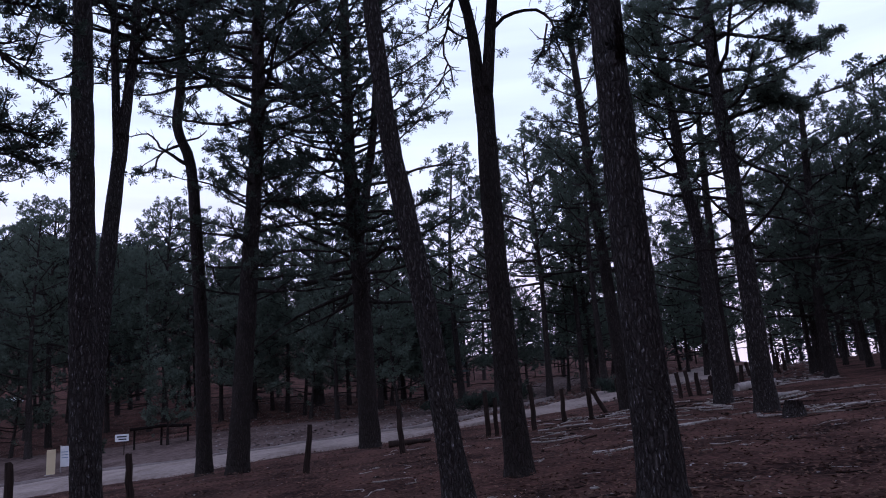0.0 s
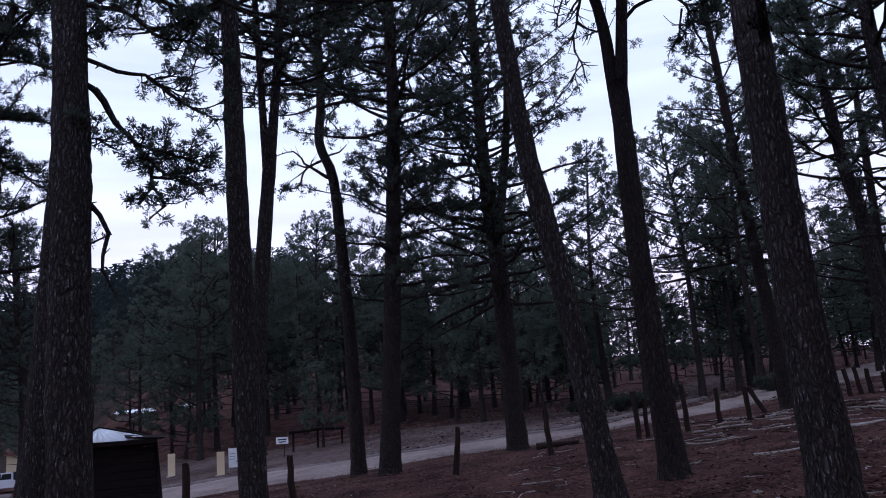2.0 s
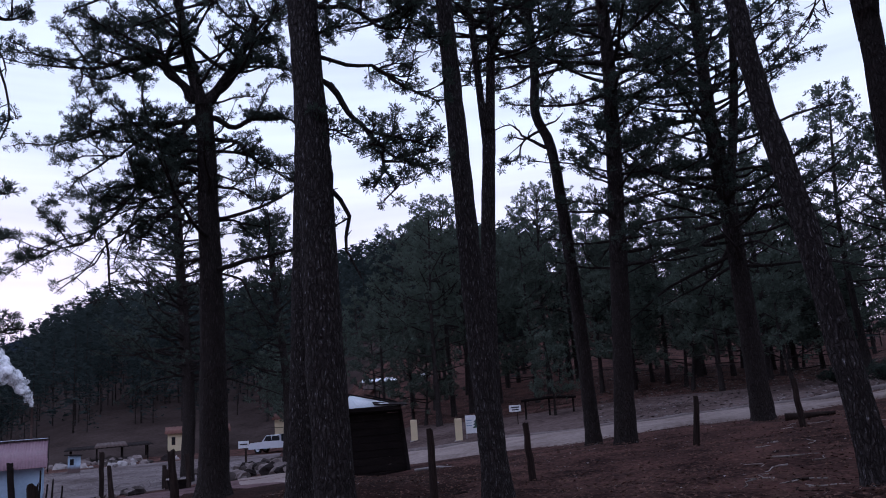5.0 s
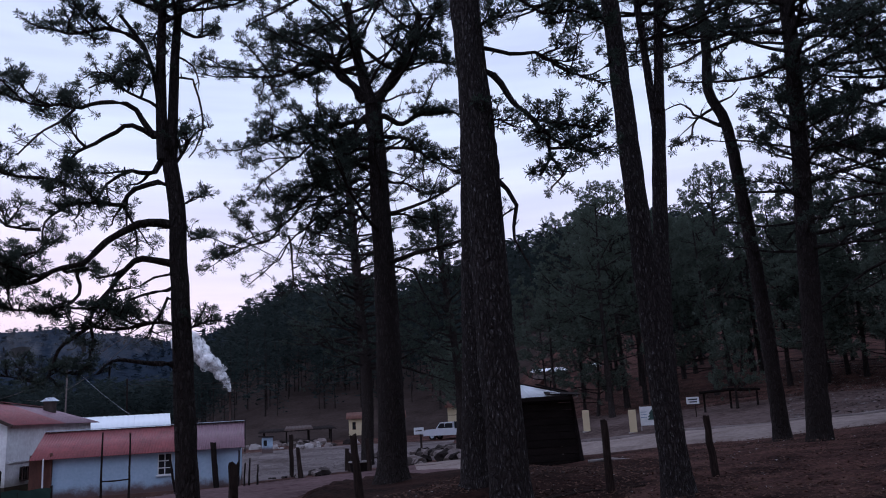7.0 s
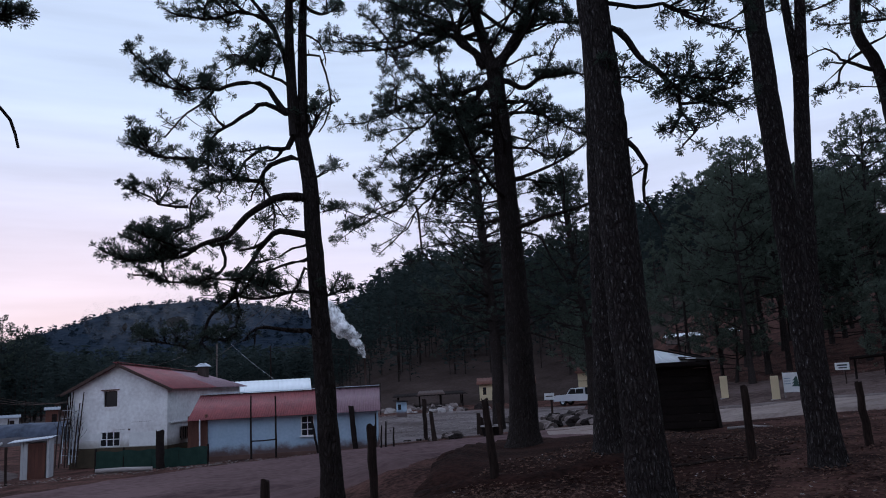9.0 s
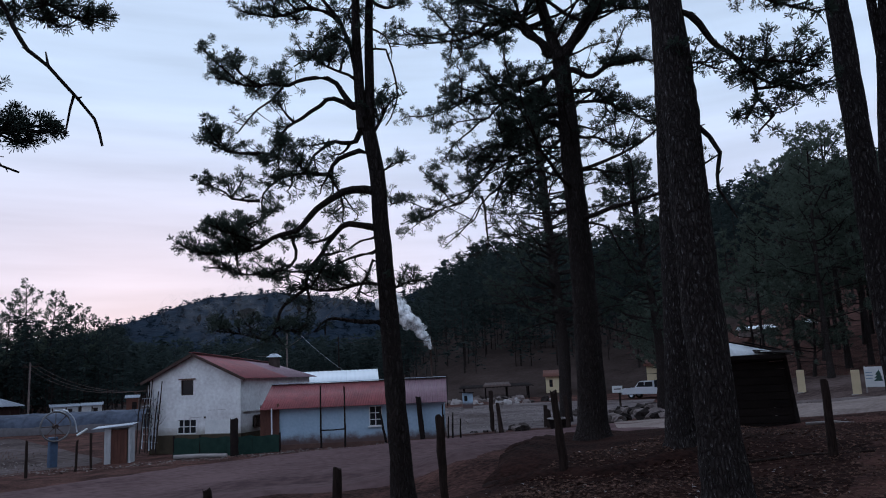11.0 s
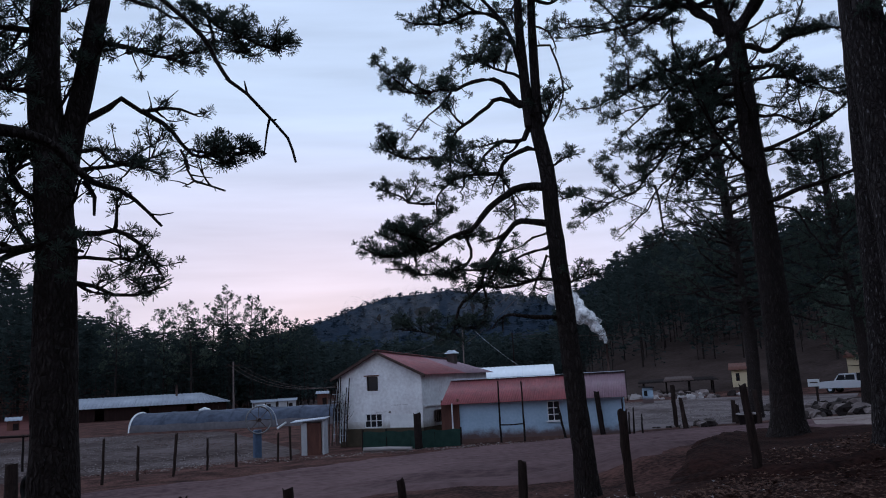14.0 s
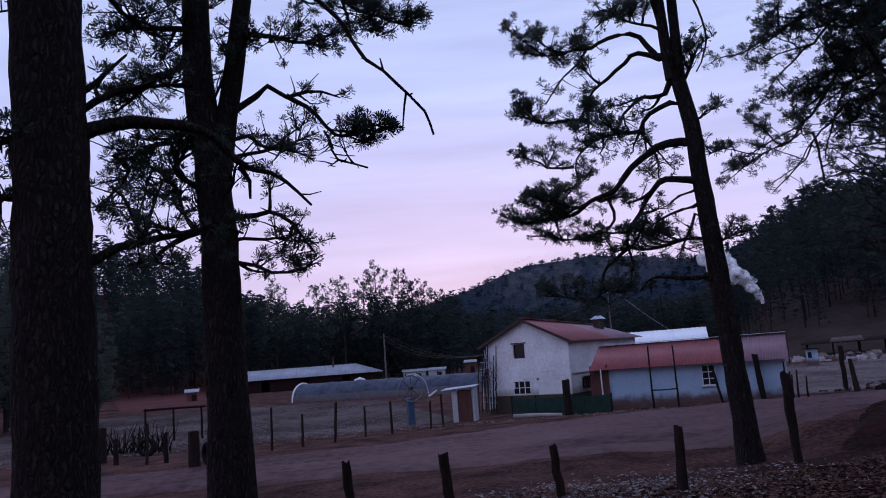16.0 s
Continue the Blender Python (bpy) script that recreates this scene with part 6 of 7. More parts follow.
def hut():
    h = thing("hut", -12.2, 18.6, gz(-12.2, 18.6) - 0.1, 45, "small dark slab hut with a white tin roof", "hut")
    r = random.Random(8)
    W, D, H = 1.75, 1.9, 2.0
    m = h.matrix_basis
    for k in range(10):
        z = k * 0.2
        part("slab", box((W + r.uniform(-0.05, 0.08), 0.07, 0.19), (-0.02 * k + r.uniform(-0.02, 0.02), 0, z), 0.015, (r.uniform(-3, 3), 0, 0)), DARK_WOOD, h)
        part("slab", box((0.07, D, 0.19), (W / 2 - 0.02 * k, D / 2 + 0.03, z), 0.015), DARK_WOOD, h)
        part("slab", box((0.07, D, 0.19), (-W / 2 - 0.02 * k, D / 2 + 0.03, z), 0.015), DARK_WOOD, h)
    part("rear_wall", box((W, 0.07, H), (-0.12, D, 0)), DARK_WOOD, h)
    for s in (-1, 1):
        child("corner_post", mesh_of("corner_post", *ring([(s * W / 2, -0.06, 0), (s * W / 2 - 0.18, -0.06, H + 0.05)], [0.06, 0.05], 7), DARK_WOOD), h)
    apex = (-0.52, 0.95, 2.36)
    rim = [(-W / 2 - 0.38, -0.22, 2.0), (W / 2 - 0.02, -0.22, 1.95), (W / 2 + 0.02, D + 0.3, 2.02), (-W / 2 - 0.4, D + 0.3, 2.05)]
    for i in range(4):
        corrugated(h, "roof_sheet", rim[i], rim[(i + 1) % 4], apex, apex, WHITE_METAL, 0.2, 0.012, "bright tin roof sheet")
        child("hip_batten", mesh_of("hip_batten", *ring([Vector(rim[i]) + Vector((0, 0, 0.03)), Vector(apex) + Vector((0, 0, 0.03))], [0.022, 0.022], 5), DARK_WOOD), h)
    part("roof_board", box((0.95, 0.5, 0.03), (0.42, -0.1, 2.03), 0.006, (8, 4, -6)), DARK_WOOD, h, "blackened board laid on the roof")
    part("roof_board", box((1.0, 0.16, 0.04), (0.28, 0.5, 2.2), 0.006, (4, 14, 12)), DARK_WOOD, h, "blackened board laid on the roof")
    part("roof_scrap", box((0.24, 0.13, 0.02), (0.2, -0.28, 2.05), 0.004, (6, 0, 20)), WHITE_METAL, h)
    part("roof_scrap", box((0.2, 0.1, 0.02), (-0.75, -0.33, 1.97), 0.004, (-8, 4, 5)), WHITE_METAL, h)
    child("roof_stick", mesh_of("roof_stick", *ring([(0.2, 0.3, 2.1), (0.24, 0.3, 2.42)], [0.025, 0.02], 5), DARK_WOOD), h)
    part("fascia", box((W + 0.1, 0.06, 0.12), (-0.25, -0.3, 1.86), 0.01), DARK_WOOD, h)
    return h


hut()
stick = thing("fallen_branch", -10.8, 18.2, gz(-10.8, 18.2), 20, "pale bare branch lying beside the hut", "branch", "fallen branches")
child("wood", mesh_of("wood", *ring([(0, 0, 0.06), (0.6, 0.1, 0.1), (1.2, 0.05, 0.07)], [0.04, 0.035, 0.02], 6), CONCRETE), stick)


def cream_pillar(x, y, w, h, turn, label):
    p = thing("gate_pillar", x, y, gz(x, y) - 0.05, turn, label, "pillar", "gate pillars")
    part("shaft", box((w, w, h), (0, 0, 0), 0.015), CREAM, p)
    part("footing", box((w + 0.12, w + 0.12, 0.1), (0, 0, 0), 0.01), CONCRETE, p)


cream_pillar(-21.87, 37.26, 0.36, 1.2, 30, "cream painted gate pillar beside the road")
cream_pillar(-17.35, 33.75, 0.34, 1.12, 27, "cream painted gate pillar beside the notice board")


def notice_board():
    b = thing("notice_board", -16.75, 34.1, gz(-16.75, 34.1), 26, "pale notice board with a dark green tree shape", "sign")
    part("panel", box((0.78, 0.04, 0.86), (0.05, 0, 0.25), 0.008), OLD_WHITE, b)
    part("post", box((0.06, 0.06, 1.25), (-0.32, 0.05, -0.1)), CONCRETE, b)
    part("post", box((0.06, 0.06, 1.15), (0.40, 0.05, -0.1)), CONCRETE, b)
    g = material("sign_green", (0.05, 0.10, 0.09), None, 6, 0.6, 0)
    for k in range(3):
        panel([(0.12 - 0.12 + 0.03 * k, 0.5 + 0.13 * k), (0.36 - 0.03 * k, 0.5 + 0.13 * k), (0.24, 0.74 + 0.12 * k)], 0.004, g, "tree_shape", b).matrix_basis = pose(-0.02, -0.026, 0)
    for k in range(3):
        part("line", box((0.26, 0.004, 0.03), (-0.17, -0.024, 0.85 - 0.12 * k)), material("sign_blue", (0.20, 0.30, 0.42), None, 6, 0.6, 0), b)


notice_board()


def small_sign():
    s = thing("road_sign", -16.3, 38.4, gz(-16.3, 38.4), 23, "small white sign with two dark lines, on a post", "sign")
    part("panel", box((0.62, 0.03, 0.34), (0, 0, 0.72), 0.006), OLD_WHITE, s)
    ink = material("sign_ink", (0.03, 0.035, 0.04), None, 6, 0.6, 0)
    part("line", box((0.44, 0.004, 0.07), (0, -0.018, 0.91)), ink, s)
    part("line", box((0.36, 0.004, 0.06), (0.02, -0.018, 0.79)), ink, s)
    part("post", box((0.05, 0.05, 1.0), (0.1, 0.045, -0.1)), WOOD_OLD, s)


small_sign()
frame_ = thing("log_shelter", -15.2, 40.6, gz(-15.2, 40.6), 20, "low shelter of dark logs behind the sign", "shelter")
for u in (-1.3, 0.0, 1.3):
    child("upright", mesh_of("upright", *ring([(u, 0, -0.1), (u + 0.02, 0, 0.95)], [0.06, 0.05], 7), DARK_WOOD), frame_)
child("beam", mesh_of("beam", *ring([(-1.5, 0, 0.92), (0, 0.02, 1.02), (1.5, 0, 0.95)], [0.08, 0.09, 0.07], 7), DARK_WOOD), frame_)

KERB = material("worn_kerb", (0.20, 0.165, 0.16), (0.10, 0.078, 0.074), 1.5, 0.95, 0.5)
# the low kerb on the far side of the road
kerb_line = smooth_path([(-22, 33, 0), (-17.4, 31.2, 0), (-13.2, 30.3, 0), (-9.6, 28.6, 0), (-6.6, 28.7, 0), (-4.4, 29.8, 0), (-1.6, 30.6, 0), (1.2, 34.6, 0), (5, 39.8, 0)], 0.7)
V, F = [], []
for i, p in enumerate(kerb_line):
    t = (kerb_line[min(i + 1, len(kerb_line) - 1)] - kerb_line[max(i - 1, 0)]).normalized()
    s = Vector((-t.y, t.x, 0))
    for o, z in ((-0.16, -0.1), (-0.1, 0.1), (0.12, 0.13), (0.26, -0.1)):
        q = p + s * o
        V.append((q.x, q.y, gz(q.x, q.y) + z + 0.02 * math.sin(i * 1.7)))
for i in range(len(kerb_line) - 1):
    for k in range(3):
        F.append((i * 4 + k, i * 4 + 4 + k, i * 4 + 5 + k, i * 4 + 1 + k))
tagged(new("kerb", mesh_of("kerb", V, F, KERB)), "low pale kerb along the dirt road", "kerb", kind="structure")


# ---- the yard: cabins, car, junk ----
def cabin(x, y, turn, W, D, H, label, win):
    h = thing("cabin", x, y, gz(x, y) - 0.1, turn, label, "house", "yellow cabins")
    holed_wall("wall", h, CREAM, -W / 2, W / 2, 0.25, H, [win])
    part("wall", box((0.15, D - 0.3, H), (W / 2 - 0.075, D / 2, 0)), CREAM, h)
    part("wall", box((0.15, D - 0.3, H), (-W / 2 + 0.075, D / 2, 0)), CREAM, h)
    part("wall", box((W, 0.15, H), (0, D - 0.075, 0)), CREAM, h)
    part("plinth", box((W + 0.06, D + 0.06, 0.25), (0, D / 2, 0)), STAIN, h)
    window(h, win[0], win[1], win[2], win[3], 1, 2, 0.05, BROWN_WOOD)
    R = H + 0.75
    for s in (1, -1):
        pts = ((-W / 2 - 0.3, -0.4, H), (W / 2 + 0.3, -0.4, H), (W / 2 + 0.3, D / 2, R), (-W / 2 - 0.3, D / 2, R))
        if s < 0:
            pts = ((W / 2 + 0.3, D + 0.4, H), (-W / 2 - 0.3, D + 0.4, H), (-W / 2 - 0.3, D / 2, R), (W / 2 + 0.3, D / 2, R))
        corrugated(h, "roof", *pts, BROWN_WOOD, 0.4, 0.02)


cabin(-66.4, 62.6, 45, 2.3, 3.0, 2.1, "small yellow cabin with a brown roof", (-0.75, -0.35, 0.9, 1.75))
cabin(-62.6, 64.5, 45, 2.2, 3.0, 2.1, "yellow and red cabin half behind a trunk", (-0.5, 0.1, 0.9, 1.75))
cabin(-57.2, 69.6, 38, 2.6, 3.0, 2.2, "small yellow cabin behind the parked pickup", (0.2, 0.75, 0.85, 1.75))


def pickup():
    x, y = -51.0, 60.6
    c = thing("pickup_truck", x, y, gz(x, y), 12, "silver pickup truck with a dark rear canopy, parked", "car")
    paint = material("silver_paint", (0.62, 0.65, 0.70), (0.55, 0.58, 0.63), 2, 0.3, 0, metal=0.4)

    def prism(name, pts, w, mat, y0=0.0, parent=c, label=""):
        o = panel(pts, w, mat, name, parent, label)
        o.matrix_basis = pose(0, y0, 0)
        return o

    prism("body", [(-2.6, 0.42), (2.55, 0.45), (2.6, 1.0), (0.9, 1.05), (-1.2, 1.08), (-2.45, 1.02), (-2.65, 0.8)], 1.8, paint, -0.9)
    cab = prism("cab", [(-1.3, 1.06), (-0.75, 1.68), (0.75, 1.72), (0.8, 1.04)], 1.6, paint, -0.8)
    prism("canopy", [(0.86, 1.04), (0.86, 1.72), (2.35, 1.68), (2.55, 1.02)], 1.6, PANE, -0.8, c, "dark canopy over the load bed")
    for a, b in ((-1.0, -0.25), (-0.15, 0.65)):
        o = panel([(a - 0.1, 1.12), (a + 0.22 if a < -0.5 else a, 1.58), (b, 1.6), (b, 1.12)], 0.02, PANE, "side_window", cab)
        o.matrix_basis = pose(0, -0.012, 0)
    for wx in (-1.7, 1.55):
        for wy in (-0.86, 0.66):
            w = child("wheel", mesh_of("wheel", *ring([(wx, wy, 0.37), (wx, wy + 0.22, 0.37)], [0.37, 0.37], 18), material("tyre", (0.02, 0.02, 0.02), None, 5, 0.9, 0) if wx < -1 and wy < 0 else bpy.data.materials["tyre"]), c)
            child("rim", mesh_of("rim", *ring([(wx, wy - 0.012, 0.37), (wx, wy + 0.05, 0.37)], [0.21, 0.21], 14), GREY_METAL), w)
    part("bumper", box((0.14, 1.8, 0.22), (-2.66, 0, 0.42), 0.03), GREY_METAL, c)
    part("headlight", box((0.06, 0.34, 0.16), (-2.6, -0.68, 0.8), 0.02), OLD_WHITE, c)
    part("bumper", box((0.14, 1.8, 0.2), (2.64, 0, 0.45), 0.03), GREY_METAL, c)


pickup()
sg = thing("board_sign", -40.4, 44.2, gz(-40.4, 44.2), 42, "white board on a thick post in the yard", "sign")
part("panel", box((0.75, 0.05, 0.5), (0, 0, 1.35), 0.01), OLD_WHITE, sg)
part("post", box((0.16, 0.14, 1.5), (0.15, 0.1, -0.1), 0.02), WOOD_OLD, sg)
part("line", box((0.5, 0.006, 0.08), (0, -0.03, 1.58)), RUST, sg)


def shelter():
    s = thing("carport", -68.0, 55.0, gz(-68, 55) - 0.1, 52, "open shelter with a sagging tin roof over junk", "shelter")
    s.scale = (1.0, 1.0, 0.74)
    for k in range(4):
        child("post", mesh_of("post", *ring([(-3.6 + 2.4 * k, 0, 0), (-3.6 + 2.4 * k, 0, 2.0)], [0.09, 0.08], 7), DARK_WOOD), s)
        child("post", mesh_of("post", *ring([(-3.6 + 2.4 * k, 3, 0), (-3.6 + 2.4 * k, 3, 2.3)], [0.09, 0.08], 7), DARK_WOOD), s)
    corrugated(s, "roof_sheet", (-4.2, -0.5, 1.95), (4.2, -0.5, 2.05), (3.8, 3.4, 2.5), (-4.0, 3.4, 2.4), DARK_WOOD, 0.4, 0.03)
    corrugated(s, "roof_sheet", (-1.5, -0.2, 2.1), (1.7, -0.2, 2.15), (1.5, 2.4, 2.75), (-1.2, 2.4, 2.7), RUST, 0.4, 0.03)


shelter()
g = random.Random(12)
for k in range(44):
    x, y = -65.6 + g.uniform(-5, 5.5), 52.6 + g.uniform(-3, 4)
    r = thing("scrap_mound", x, y, gz(x, y), g.uniform(0, 360), "mound of pale scrap and sacks in the yard", "junk", "yard junk")
    bm = bmesh.new()
    bmesh.ops.create_icosphere(bm, subdivisions=2, radius=1)
    w = g.uniform(0.25, 0.72)
    for v in bm.verts:
        n = noise.noise(v.co * 1.7 + Vector((k * 3, 0, 0)))
        v.co = Vector((v.co.x * w * (1 + 0.5 * n), v.co.y * w * 0.8 * (1 + 0.5 * n), max(-0.05, v.co.z * w * 0.75 * (1 + 0.7 * n))))
    part("mound", bm, g.choice([STONE, STONE, CONCRETE, DARK_WOOD, ROCK]), r)
bx = thing("blue_shed", -59.9, 44.9, gz(-59.9, 44.9) - 0.1, 55, "small pale blue shed behind the annex", "shed")
part("wall", box((0.95, 1.3, 1.55), (0, 0.75, 0)), BLUE_WALL, bx)
part("roof", box((1.4, 1.8, 0.08), (-0.1, 0.7, 1.58), 0.01, (0, 4, 0)), DARK_WOOD, bx)
part("opening", box((0.3, 0.03, 0.5), (-0.2, 0.088, 0.8)), PANE, bx)


def tub(x, y):
    t = thing("tub", x, y, gz(x, y), 0, "dark round tub with a pale rim", "tub")
    v, f = ring([(0, 0, 0), (0, 0, 0.46), (0, 0, 0.5)], [0.42, 0.52, 0.55], 20, cap=False)
    child("wall", mesh_of("wall", v, f, DARK_WOOD), t)
    child("rim", mesh_of("rim", *ring([(0.54 * math.cos(a * 0.3142), 0.54 * math.sin(a * 0.3142), 0.5) for a in range(21)], [0.03] * 21, 6, cap=False), CONCRETE), t)
    child("water", mesh_of("water", *ring([(0, 0, 0.40), (0, 0, 0.42)], [0.5, 0.5], 20), PANE), t)


tub(-28.3, 26.6)
for k, (x, y, w) in enumerate(((-30.2, 24.4, 0.35), (-29.6, 25.4, 0.6), (-30.4, 25.8, 0.5), (-31.5, 24.6, 0.22), (-32.6, 24.6, 0.2), (-27.5, 29.5, 0.9), (-28.6, 31.0, 0.8), (-26.2, 31.4, 1.0), (-25.0, 30.4, 0.7), (-24.2, 31.2, 0.9), (-23.2, 31.8, 0.6), (-27.0, 32.4, 0.9), (-22.2, 30.6, 0.7), (-36.4, 39.8, 0.9), (-35.0, 39.4, 1.1), (-33.6, 39.2, 1.2), (-32.3, 39.0, 1.1), (-31.2, 39.2, 1.0), (-34.2, 40.4, 1.3), (-32.4, 40.2, 1.2), (-39.6, 39.6, 0.8))):
    r = thing("rubble_pile", x, y, gz(x, y), k * 40, "pile of dark rocks and roots at the road's edge", "rocks", "rubble piles")
    for j in range(5):
        bm = bmesh.new()
        bmesh.ops.create_icosphere(bm, subdivisions=2, radius=1)
        s = w * g.uniform(0.3, 0.6)
        o = Vector((g.uniform(-w, w) * 0.6, g.uniform(-w, w) * 0.6, s * 0.3))
        for v in bm.verts:
            n = noise.noise(v.co * 1.4 + Vector((k * 3 + j, j * 7, 0)))
            v.co = o + Vector((v.co.x * s * (1 + 0.6 * n), v.co.y * s * (1 + 0.6 * n), v.co.z * s * 0.7 * (1 + 0.6 * n)))
        part("rock", bm, g.choice([ROCK, ROCK, STONE, DARK_WOOD]), r)

# a stout trunk in the yard behind the bank
T = start(61, [(-33.0, 31.6, -1.4), (-32.9, 31.7, 3), (-33.1, 31.5, 8)], 0.37, 0.2, 20, needles=24, length=0.13, width=0.028, thin=0.15)
T.crown(T.axis, 5.5, 19.8, 150, 5.2, 12)
done(T, "stout pine in the yard behind the road", BARK_DARK)
T = start(62, [(-27.4, 33.2, -1.0), (-27.3, 33.3, 3), (-27.6, 33.0, 8)], 0.25, 0.15, 14, needles=24, length=0.13, width=0.028, thin=0.15)
T.crown(T.axis, 4.5, 13.8, 90, 3.8, 12)
done(T, "full dark pine behind the rubble piles", BARK_DARK)

# low bushes beyond the road
for k, (x, y, w) in enumerate(((0.9, 38.5, 1.0), (1.9, 39.5, 0.8), (3.4, 41.5, 1.0), (-1.0, 41.0, 0.7), (-19.0, 41.0, 0.8), (7.6, 37.5, 0.8))):
    b = Pine(300 + k, needles=12, length=0.13, width=0.035)
    b.foot(x, y)
    for j in range(26):
        a = j * 2.4
        q = wander(b.rng, (0, 0, 0.05), (math.cos(a), math.sin(a), b.rng.uniform(0.2, 1.6)), w * b.rng.uniform(0.6, 1.1), 4, 0.2, 0.1)
        b.limbs.append(ring(q, [0.02, 0.016, 0.012, 0.01, 0.006], 3, cap=False))
        b.spray(q, 0.02, 8, 0.3, 0.2)
    o = tagged(thing("bush", x, y, gz(x, y), 0), "low dark juniper bush beyond the road", "bush", "bushes")
    child("branchwork", mesh_of("branchwork", *join(b.limbs), BARK_DARK), o)
    child("foliage", tris_of("foliage", tufts(b.nrng, b.c, b.w, b.needles, b.length, b.width), NEEDLE), o)

# the house whose roofs show among the trees uphill
for k, (x, y, w) in enumerate(((-41.5, 64.6, 3.0), (-34.0, 60.0, 1.0), (-38.6, 61.8, 1.2))):
    h = thing("hill_shed", x, y, gz(x, y), 35, "pale tin roofed shed among the pines uphill", "shed", "hill sheds")
    part("wall", box((w, 1.6, 0.7), (0, 1.0, 0)), STONE, h)
    corrugated(h, "roof_sheet", (-w / 2 - 0.3, -0.1, 0.7), (w / 2 + 0.3, -0.1, 0.75), (w / 2, 2.2, 1.15), (-w / 2, 2.2, 1.05), WHITE_METAL, 0.4, 0.03)


# ---- smoke from a chimney in the village ----
def smoke():
    m = bpy.data.materials.new("thin_smoke")
    m.use_nodes = True
    N, L = m.node_tree.nodes, m.node_tree.links
    p = N["Principled BSDF"]
    p.inputs["Base Color"].default_value = (0.92, 0.93, 0.95, 1)
    p.inputs["Roughness"].default_value = 1
    n = N.new("ShaderNodeTexNoise")
    n.inputs["Scale"].default_value, n.inputs["Detail"].default_value = 0.9, 5
    tc = N.new("ShaderNodeTexCoord")
    L.new(tc.outputs["Object"], n.inputs["Vector"])
    r = N.new("ShaderNodeMapRange")
    r.inputs["From Min"].default_value, r.inputs["From Max"].default_value = 0.38, 0.66
    r.inputs["To Min"].default_value, r.inputs["To Max"].default_value = 0.08, 0.75
    L.new(n.outputs["Fac"], r.inputs["Value"])
    L.new(r.outputs[0], p.inputs["Alpha"])
    s = tagged(new("smoke_plume"), "white smoke drifting from a chimney", "smoke", kind="stuff")
    s.matrix_basis = pose(-86.69, 59.19, 5.35)
    q = random.Random(3)
    V, F = [], []
    for k in range(46):
        u = (k / 45) ** 1.3
        c = Vector((-2.9 * u ** 1.3, -4.4 * u ** 1.3, 6.8 * u))
        rad = 0.16 + 1.15 * u + q.uniform(-0.1, 0.3) * u
        c += Vector((q.uniform(-1, 1), q.uniform(-1, 1), q.uniform(-1, 1))) * rad * 0.5
        bm = bmesh.new()
        bmesh.ops.create_icosphere(bm, subdivisions=3, radius=rad)
        o = len(V)
        for v in bm.verts:
            V.append(c + v.co * (1 + 0.55 * noise.noise(v.co * (1.2 / rad) + Vector((k, 0, 0)))))
        F += [tuple(v.index + o for v in f.verts) for f in bm.faces]
        bm.free()
    child("puff", mesh_of("puff", V, F, m), s)
    # what has drifted off, spread thin
    thin = m.copy()
    thin.name = "drifted_smoke"
    for node in thin.node_tree.nodes:
        if node.type == "MAP_RANGE":
            node.inputs["To Min"].default_value, node.inputs["To Max"].default_value = 0.0, 0.022
    V, F = [], []
    for k in range(26):
        u = k / 25
        c = Vector((-3.5 - 14 * u, -5.2 - 21 * u, 7.4 - 1.5 * u)) + Vector((q.uniform(-1, 1), q.uniform(-1, 1), q.uniform(-1, 1))) * (0.8 + 1.8 * u)
        bm = bmesh.new()
        rad = 1.3 + 1.2 * u
        bmesh.ops.create_icosphere(bm, subdivisions=3, radius=rad)
        o = len(V)
        for v in bm.verts:
            V.append(c + v.co * (1 + 0.5 * noise.noise(v.co * (1.2 / rad) + Vector((k, 5, 0)))))
        F += [tuple(v.index + o for v in f.verts) for f in bm.faces]
        bm.free()
    child("haze", mesh_of("haze", V, F, thin), s)


smoke()
stack = thing("chimney_stack", -86.69, 59.19, gz(-86.69, 59.19), 0, "thin dark chimney pipe that smokes", "chimney")
child("pipe", mesh_of("pipe", *ring([(0, 0, 0), (0, 0, 5.45 - gz(-86.69, 59.19))], [0.16, 0.14], 8), RUST), stack)


